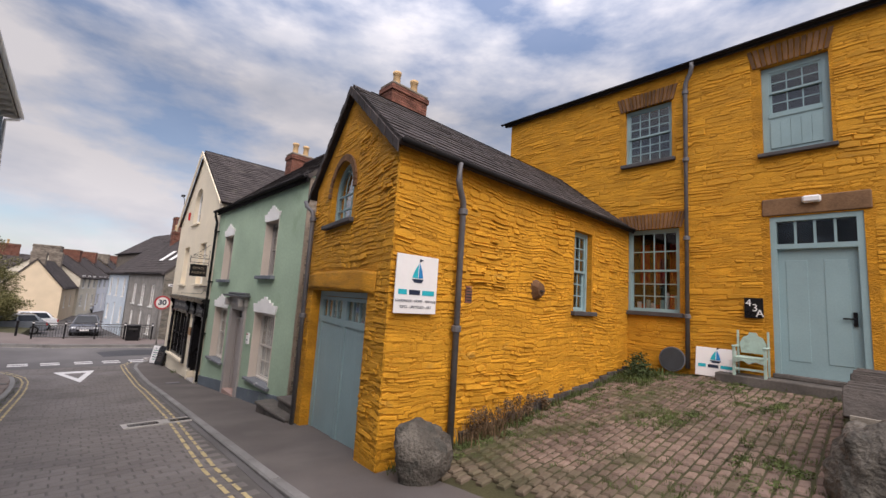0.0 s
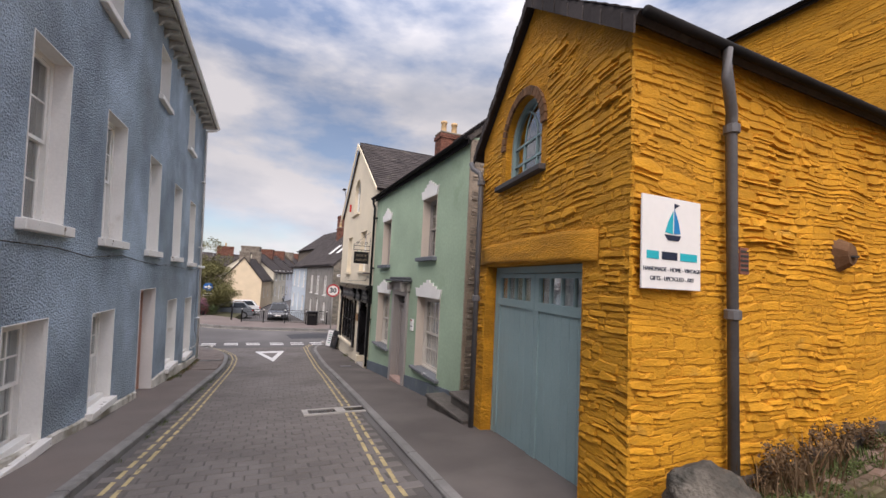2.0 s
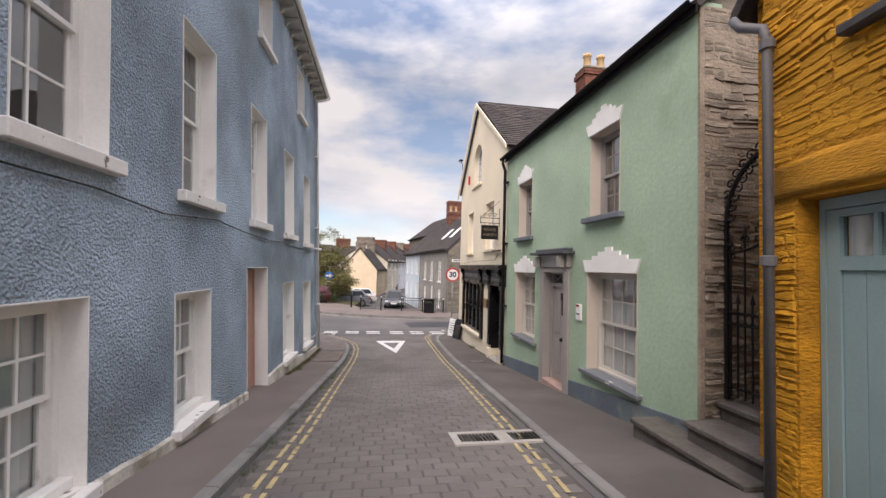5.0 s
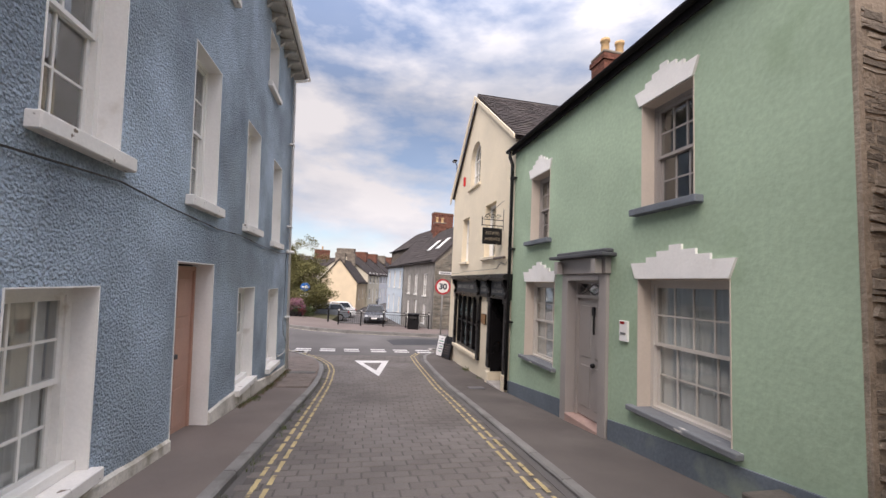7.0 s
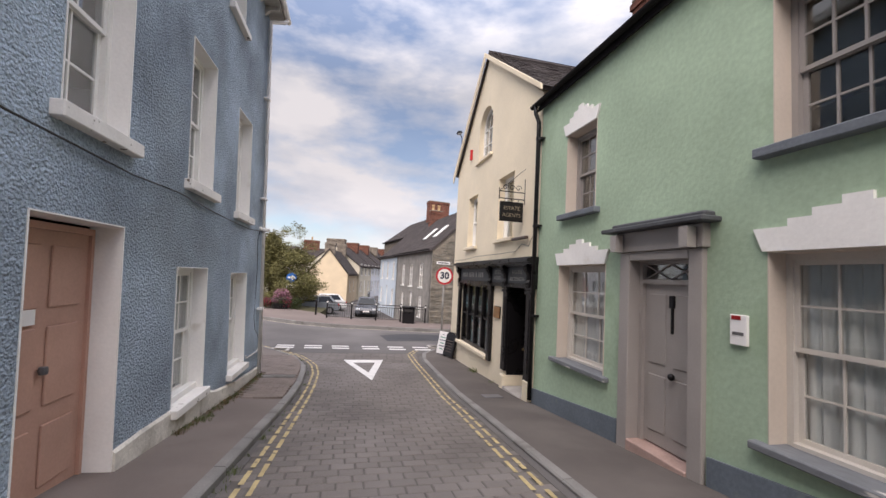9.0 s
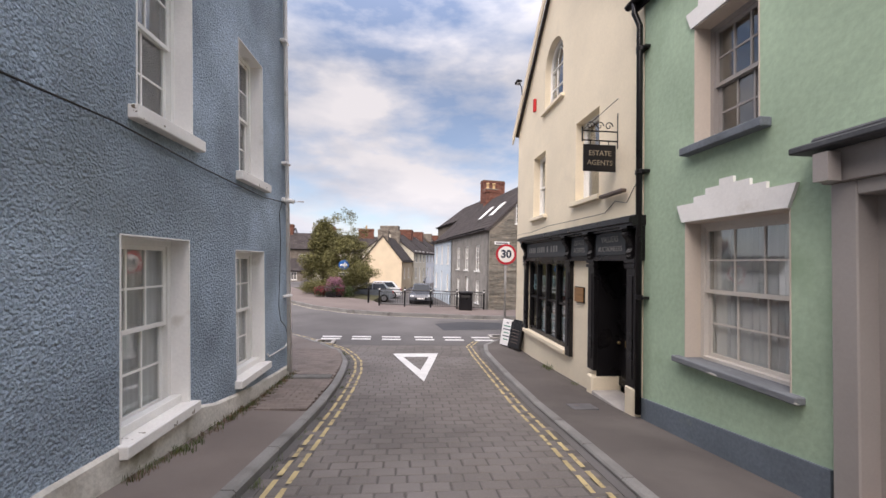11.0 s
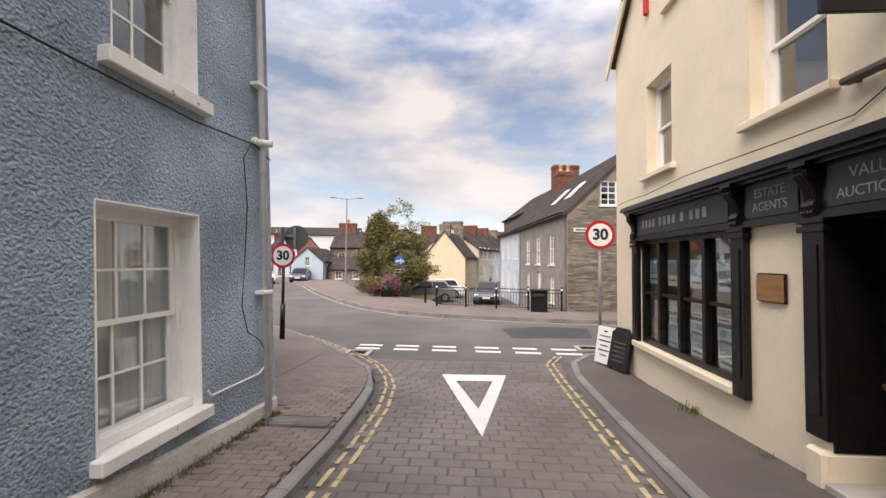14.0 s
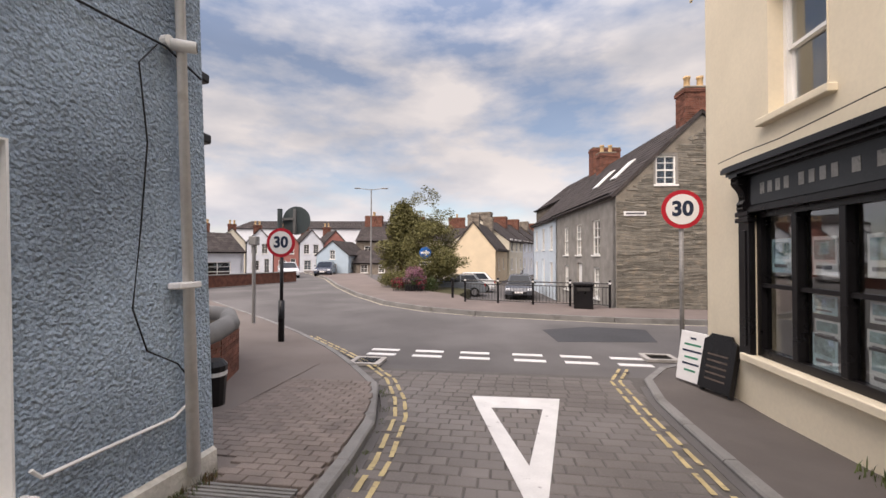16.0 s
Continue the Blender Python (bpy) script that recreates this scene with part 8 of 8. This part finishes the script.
rng = random.Random(33)
M_LEAF_OLIVE = mat("olive_leaves", (0.235, 0.22, 0.085), 0.7, 0.35, 2, 20, 0, rand=0.5)
def dome(n, top, wide, r):
    """Clump rows for a crown, wide low down and ragged towards its top."""
    rows = []
    for _ in range(n):
        z = 1.2 + (top - 1.2) * rng.random() ** 0.85
        s = wide * math.sqrt(max(0.05, 1 - (z / top) ** 2))
        a, q = rng.random() * math.tau, rng.random() ** 0.5
        k = r * rng.uniform(0.6, 1.3) * (1.15 - 0.5 * z / top)
        rows.append((s * q * math.cos(a), s * 0.8 * q * math.sin(a), z, k, k, k * rng.uniform(0.6, 1.2)))
    return rows


tree("dense broad-leaved tree by the junction", (-5.2, 41.6, -2.1), 1.6, dome(80, 5.2, 1.4, 0.68), 26000, 0.075, 31, leaf=M_LEAF_OLIVE)
tree("airy tree with thin twigs beside the denser one", (-3.6, 41.2, -2.1), 1.8, [(x, y, z * 0.92, a * 1.1, b * 1.1, c) for x, y, z, a, b, c in dome(60, 4.4, 2.45, 0.7)] + dome(60, 6.3, 2.3, 0.42), 30000, 0.06, 35, limbs=44, leaf=M_LEAF_OLIVE)
tree("broad shrub under the trees", (-3.1, 40.6, -2.1), 0.4, [(rng.uniform(-0.9, 0.9), rng.uniform(-0.6, 0.6), 0.5 + 0.1 * k, 0.7, 0.6, 0.4) for k in range(8)], 5000, 0.06, 37, leaf=M_LEAF_OLIVE, category="shrub", name="shrub")
tree("green shrub bank beside the pavement", (-5.2, 40.3, -2.1), 0.5, [(-1.0 + 0.3 * k, 0.8 - 0.25 * k, 0.5 + rng.uniform(0, 0.3), 0.55, 0.45, 0.45) for k in range(8)], 6000, 0.05, 39, leaf=M_LEAF_OLIVE, category="shrub", name="shrub")
M_PINKF = mat("pink_petals", (0.42, 0.2, 0.27), 0.7, 0.3, 6, 20, 0, rand=0.5)
M_REDF = mat("dark_red_petals", (0.35, 0.03, 0.07), 0.7, 0.3, 6, 20, 0, rand=0.5)
pl = thing("flower_planter", "tiered planter overflowing with pink and red flowers", "planter", pose(-3.85, 38.5, -2.04))
part("trough", boxes((-0.5, 0.5, -0.25, 0.25, 0.0, 0.35), bevel=0.04), M_BLACK, pl)
part("post", tubes(0.05, [(0, 0, 0.3), (0, 0, 1.0)], sides=8), M_BLACK, pl)
vs, fs = leaves([(0, 0, 1.0, 0.55, 0.4, 0.4), (-0.3, 0, 0.6, 0.4, 0.35, 0.3), (0.35, 0, 0.7, 0.35, 0.3, 0.35)], 1800, 0.04, rng)
mesh_part("blossom", vs, fs, M_PINKF, pl, "pink blossom", kind="stuff")
vs, fs = leaves([(0.4, -0.1, 0.45, 0.35, 0.3, 0.35), (-0.9, 0.1, 0.4, 0.5, 0.3, 0.35)], 900, 0.04, rng)
mesh_part("blossom", vs, fs, M_REDF, pl, "dark red blossom", kind="stuff")
vs, fs = leaves([(0, 0, 0.5, 0.6, 0.4, 0.4), (-0.9, 0.2, 0.3, 0.6, 0.4, 0.3), (0.9, 0, 0.35, 0.45, 0.35, 0.45)], 2200, 0.05, rng)
mesh_part("foliage", vs, fs, M_LEAF, pl, kind="stuff")
low_r = thing("railing", "low dark railing round the flower bed", "railing", pose(-4.9, 38.0, -2.06, 0, 0, -14))
part("rail", tubes(0.02, [(0, 0, 0.7), (1.9, 0, 0.7)], sides=6), M_BLACK, low_r)
for k in range(14):
    part("baluster", tubes(0.012, [(k * 0.146, 0, 0), (k * 0.146, 0, 0.7)], sides=5), M_BLACK, low_r)
bo = thing("bollard", "short black bollard on the far pavement", "bollard", pose(-1.35, 35.2, -2.06))
part("post", lathe(bmesh.new(), (0, 0, 0), [(0.06, 0), (0.06, 0.8), (0.075, 0.82), (0.075, 0.9), (0.03, 0.95)], 12), M_BLACK, bo)

# weeds along the walls and in the forecourt
rng = random.Random(44)
spots = [(3.3 + rng.random() * 7, 4.32 - abs(rng.gauss(0, 0.08)), 0, rng.uniform(0.3, 1.0)) for _ in range(110)]
spots += [(9.2 + rng.random() * 1.3, 3.3 + rng.random() * 0.95, 0, rng.uniform(0.6, 1.4)) for _ in range(40)]
spots += [(10.2 + rng.random() * 0.3, 0.9 + rng.random() * 3.3, 0, rng.uniform(0.4, 0.9)) for _ in range(24)]
spots += [(4.3 + rng.random() * 6, 0.4 + rng.random() * 3.7, 0, rng.uniform(0.15, 0.45)) for _ in range(560)]
spots += [(7.0 + rng.gauss(0, 0.3), 2.35 + rng.gauss(0, 0.25), 0, rng.uniform(0.3, 0.6)) for _ in range(40)]
tufts("grass", "grass and weeds growing from the forecourt joints", [(x, y, yard_z(x, y), k) for x, y, z, k in spots], M_GRASS, seed=45)
spots = [(4.55 + abs(rng.gauss(0, 0.9)), 4.26 - abs(rng.gauss(0, 0.07)), 0, rng.uniform(0.7, 2.4)) for _ in range(40)]
tufts("dry_weeds", "dead brown weeds standing along the yellow wall", [(x, y, yard_z(x, y), k) for x, y, z, k in spots], M_LEAF_DRY, h=(0.08, 0.24), blades=7, spread=0.07, wide=0.0035, seed=46)
stalks = [(4.6 + abs(rng.gauss(0, 1.2)), 4.27 - abs(rng.gauss(0, 0.06))) for _ in range(46)]
vs, fs = leaves([(x, y, yard_z(x, y) + rng.uniform(0.06, 0.5) * math.exp(-abs(x - 5.4) * 0.35), 0.09, 0.05, 0.1) for x, y in stalks], 2600, 0.02, rng)
tagged(mesh_part("withered_leaves", vs, fs, M_LEAF_DRY, None), "withered brown leaves on the dead weeds by the yellow wall", "weeds", kind="stuff")
patches = [(9.0, 3.6, 1.0, 0.5), (7.6, 3.9, 1.2, 0.25), (6.0, 4.05, 1.3, 0.16), (7.0, 2.3, 0.5, 0.35), (9.6, 2.0, 0.6, 0.7), (8.3, 1.3, 0.7, 0.35), (5.6, 0.9, 0.8, 0.3), (4.6, 4.1, 0.6, 0.14)]
moss_at = []
for x, y, rx, ry in patches:
    for _ in range(14):
        px, py = x + rng.gauss(0, 0.5) * rx, min(4.3, y + rng.gauss(0, 0.5) * ry)
        moss_at.append((px, py, yard_z(px, py) + 0.012, 0.16, 0.1, 0.02))
vs, fs = leaves(moss_at, 9000, 0.016, rng)
tagged(mesh_part("moss", vs, fs, M_GRASS, None), "green moss and creeping weeds over the cobbles", "moss", kind="stuff")
vs, fs = leaves([(10.1 + rng.uniform(-0.5, 0.2) * (1 - k * 0.15), 4.05 - rng.random() * 0.4 * (1 - k * 0.15), 0.22 + 0.13 * k, 0.5 - 0.09 * k, 0.34 - 0.06 * k, 0.14) for k in range(4) for _ in range(3)], 1900, 0.035, rng)
wd = tagged(mesh_part("corner_bush", vs, fs, M_LEAF, None), "green bush growing in the corner of the yellow walls", "bush", kind="stuff")
spots = [(lerp_path([(-1.9, 6), (-1.53, 19.5)], y) + abs(rng.gauss(0, 0.05)), y, gz(y) + 0.11, rng.uniform(0.15, 0.5)) for y in [14.6 + 4.7 * rng.random() ** 0.8 for _ in range(210)]]
tufts("dry_weeds", "dry brown weeds at the foot of the blue wall", spots[:120], M_LEAF_DRY, blades=10, seed=57)
spots = spots[120:]
tufts("weeds", "small weeds along the foot of the blue wall", spots, M_GRASS, seed=47)
spots = [(lerp_path(KERB_L, y) + 0.05, y, gz(y), rng.uniform(0.15, 0.45)) for y in [8 + 14.5 * rng.random() for _ in range(55)]]
tufts("weeds", "small weeds in the gutter beside the kerb", spots, M_GRASS, seed=48)
spots = [(4.02, 20.3 + rng.gauss(0, 0.04), gz(20.3) - 0.01, 0.8) for _ in range(3)] + [(4.0, 18.8, gz(18.8) - 0.01, 0.6)]
tufts("weeds", "small weed at the foot of the cream wall", spots, M_GRASS, seed=49)

# ---------------------------------------------------------------- stones, setts and cobbles
stone_courses(yfw, 0.13, YW + 0.022, -1.3, 5.1, [(0.48, 3.27, -1.4, 1.72), (0.18, 3.52, 1.7, 2.02), (ACX - AR - 0.14, ACX + AR + 0.14, 2.86, 4.2)], M_YELLOW, h=(0.035, 0.115), w=(0.1, 0.44), wave=0.11, inside=front_inside, near=(0, YW, -1.3, 3.0), seed=15, proud=(0.003, 0.026))
stone_courses(ysw, -0.02, 7.42, -1.0, 3.68, [(4.68, 5.54, 1.5, 3.38)], M_YELLOW, h=(0.035, 0.14), w=(0.1, 0.46), wave=0.11, near=(0, 2.2, -1.0, 2.6), seed=16, proud=(0.003, 0.028))
stone_courses(ybw, 0.0, 12.0, -0.2, 7.55, [(3.7, 5.08, 5.4, 7.42), (6.62, 7.92, 5.08, 7.62), (3.8, 5.22, 1.6, 4.15), (6.72, 8.35, 0.0, 4.2)], M_YELLOW, h=(0.05, 0.16), w=(0.14, 0.6), wave=0.11, near=(3.5, 8.5, 0.2, 2.0), seed=17, proud=(0.0, 0.019))


def shared_block(name, w, d, h, material, ch=0.008):
    bm = bmesh.new()
    lo = [bm.verts.new((sx * w / 2, sy * d / 2, -h)) for sx, sy in ((-1, -1), (1, -1), (1, 1), (-1, 1))]
    md = [bm.verts.new((sx * w / 2, sy * d / 2, -ch)) for sx, sy in ((-1, -1), (1, -1), (1, 1), (-1, 1))]
    hi = [bm.verts.new((sx * (w / 2 - ch), sy * (d / 2 - ch), 0)) for sx, sy in ((-1, -1), (1, -1), (1, 1), (-1, 1))]
    for a, b in ((lo, md), (md, hi)):
        for k in range(4):
            bm.faces.new((a[k], a[(k + 1) % 4], b[(k + 1) % 4], b[k]))
    bm.faces.new(hi)
    me = bpy.data.meshes.new(name)
    bm.to_mesh(me)
    bm.free()
    me.materials.append(material)
    return me


def lay(name, parent, cells, me, material, limit, pick):
    """Blocks at cells (x, y, z, turn, tilt x, tilt y): those picked are objects on one mesh, the rest one mesh."""
    base = [v.co.copy() for v in me.vertices]
    polys = [tuple(p.vertices) for p in me.polygons]
    vs, fs, made = [], [], 0
    for (x, y, z, rz, rx, ry, sc) in cells:
        m = pose(x, y, z, rx, ry, rz) @ Matrix.Diagonal((sc, 1, 1, 1))
        if made < limit and pick(x, y):
            ob = new(name, me)
            ob.parent = parent
            ob.matrix_basis = m
            made += 1
        else:
            k = len(vs)
            vs += [m @ c for c in base]
            fs += [tuple(k + i for i in p) for p in polys]
    mesh_part(name + "_field", vs, fs, material, parent, kind="stuff")


rng = random.Random(50)
SW, SD = 0.265, 0.175
cells, y, row = [], -3.0, 0
while y < 23.4:
    xl, xr = lerp_path(KERB_L, y) + 0.2, lerp_path(KERB_R, y) - 0.2
    slope = math.degrees(math.atan2(gz(y + 0.2) - gz(y - 0.2), 0.4))
    x = xl + (SW / 2 if row % 2 else 0) + rng.uniform(-0.03, 0.03)
    while x < xr:
        cells.append((x, y, gz(y) + rng.uniform(-0.003, 0.003), rng.uniform(-0.8, 0.8), slope + rng.uniform(-0.4, 0.4), rng.uniform(-0.5, 0.5), rng.uniform(0.96, 1.0)))
        x += SW
    y += SD
    row += 1
sett = shared_block("road_sett", SW - 0.012, SD - 0.012, 0.03, M_SETT)
lay("road_sett", road, cells, sett, M_SETT, 300, lambda x, y: 3.2 < y < 7.2)
for nm_, f0, f1 in (("gutter_strip", lambda y: lerp_path(KERB_L, y) + 0.0, lambda y: lerp_path(KERB_L, y) + 0.1), ("gutter_strip", lambda y: lerp_path(KERB_R, y) - 0.1, lambda y: lerp_path(KERB_R, y) + 0.0)):
    strip(nm_, f0, f1, M_ASPHALT, "narrow asphalt gutter strip beside the kerb", "road", -0.002, -0.03, -5, 23.4)
cells, y, row = [], 0.45, 0
CWD, CDP = 0.2, 0.125
while y < 4.3:
    x = 3.9 + (CWD / 2 if row % 2 else 0) - max(0, (y - 3.0)) * 0.3
    while x < 10.35:
        if not (x > 9.9 and y < 2.3):
            cells.append((x, y, yard_z(x, y) + rng.uniform(-0.006, 0.01), rng.uniform(-4, 4), -7.4 + rng.uniform(-2, 2), -5.9 + rng.uniform(-2, 2), rng.uniform(0.85, 1.0)))
        x += CWD
    y += CDP
    row += 1
cob = shared_block("cobble", CWD - 0.022, CDP - 0.02, 0.05, M_COBBLE, 0.018)
lay("cobble", forecourt, cells, cob, M_COBBLE, 300, lambda x, y: x < 6.6)

# red-brown block paving at the street's corner
M_PAVER = mat("red_brown_block_paving", (0.25, 0.205, 0.18), 0.92, 0.2, 1.2, 60, 0.4, 0.005, rand=0.2, stain=(0.13, 0.11, 0.1), stain_scale=1.2)
cells, y, row = [], 17.0, 0
while y < 22.2:
    x = -4.4 + (0.1 if row % 2 else 0)
    edge = lerp_path(KERB_L, y) - 0.135
    slope = math.degrees(math.atan2(gz(y + 0.2) - gz(y - 0.2), 0.4))
    while x - 0.06 < edge:
        wide = min(0.2, edge - x + 0.1)
        if (y > 19.6 or x > lerp_path([(-1.9, 6), (-1.53, 19.5)], y) + 0.1) and not (abs(y - 19.05) < 0.2 and x < -0.65):
            cells.append((x - 0.1 + wide / 2, y, gz(y) + 0.122 + rng.uniform(-0.001, 0.001), rng.uniform(-0.6, 0.6), slope, 0, wide / 0.2))
        x += 0.205
    y += 0.104
    row += 1
pav = shared_block("paver", 0.198, 0.097, 0.03, M_PAVER, 0.005)
lay("paver", pav_l, cells, pav, M_PAVER, 300, lambda x, y: x > -2.4 and 17.6 < y < 21)
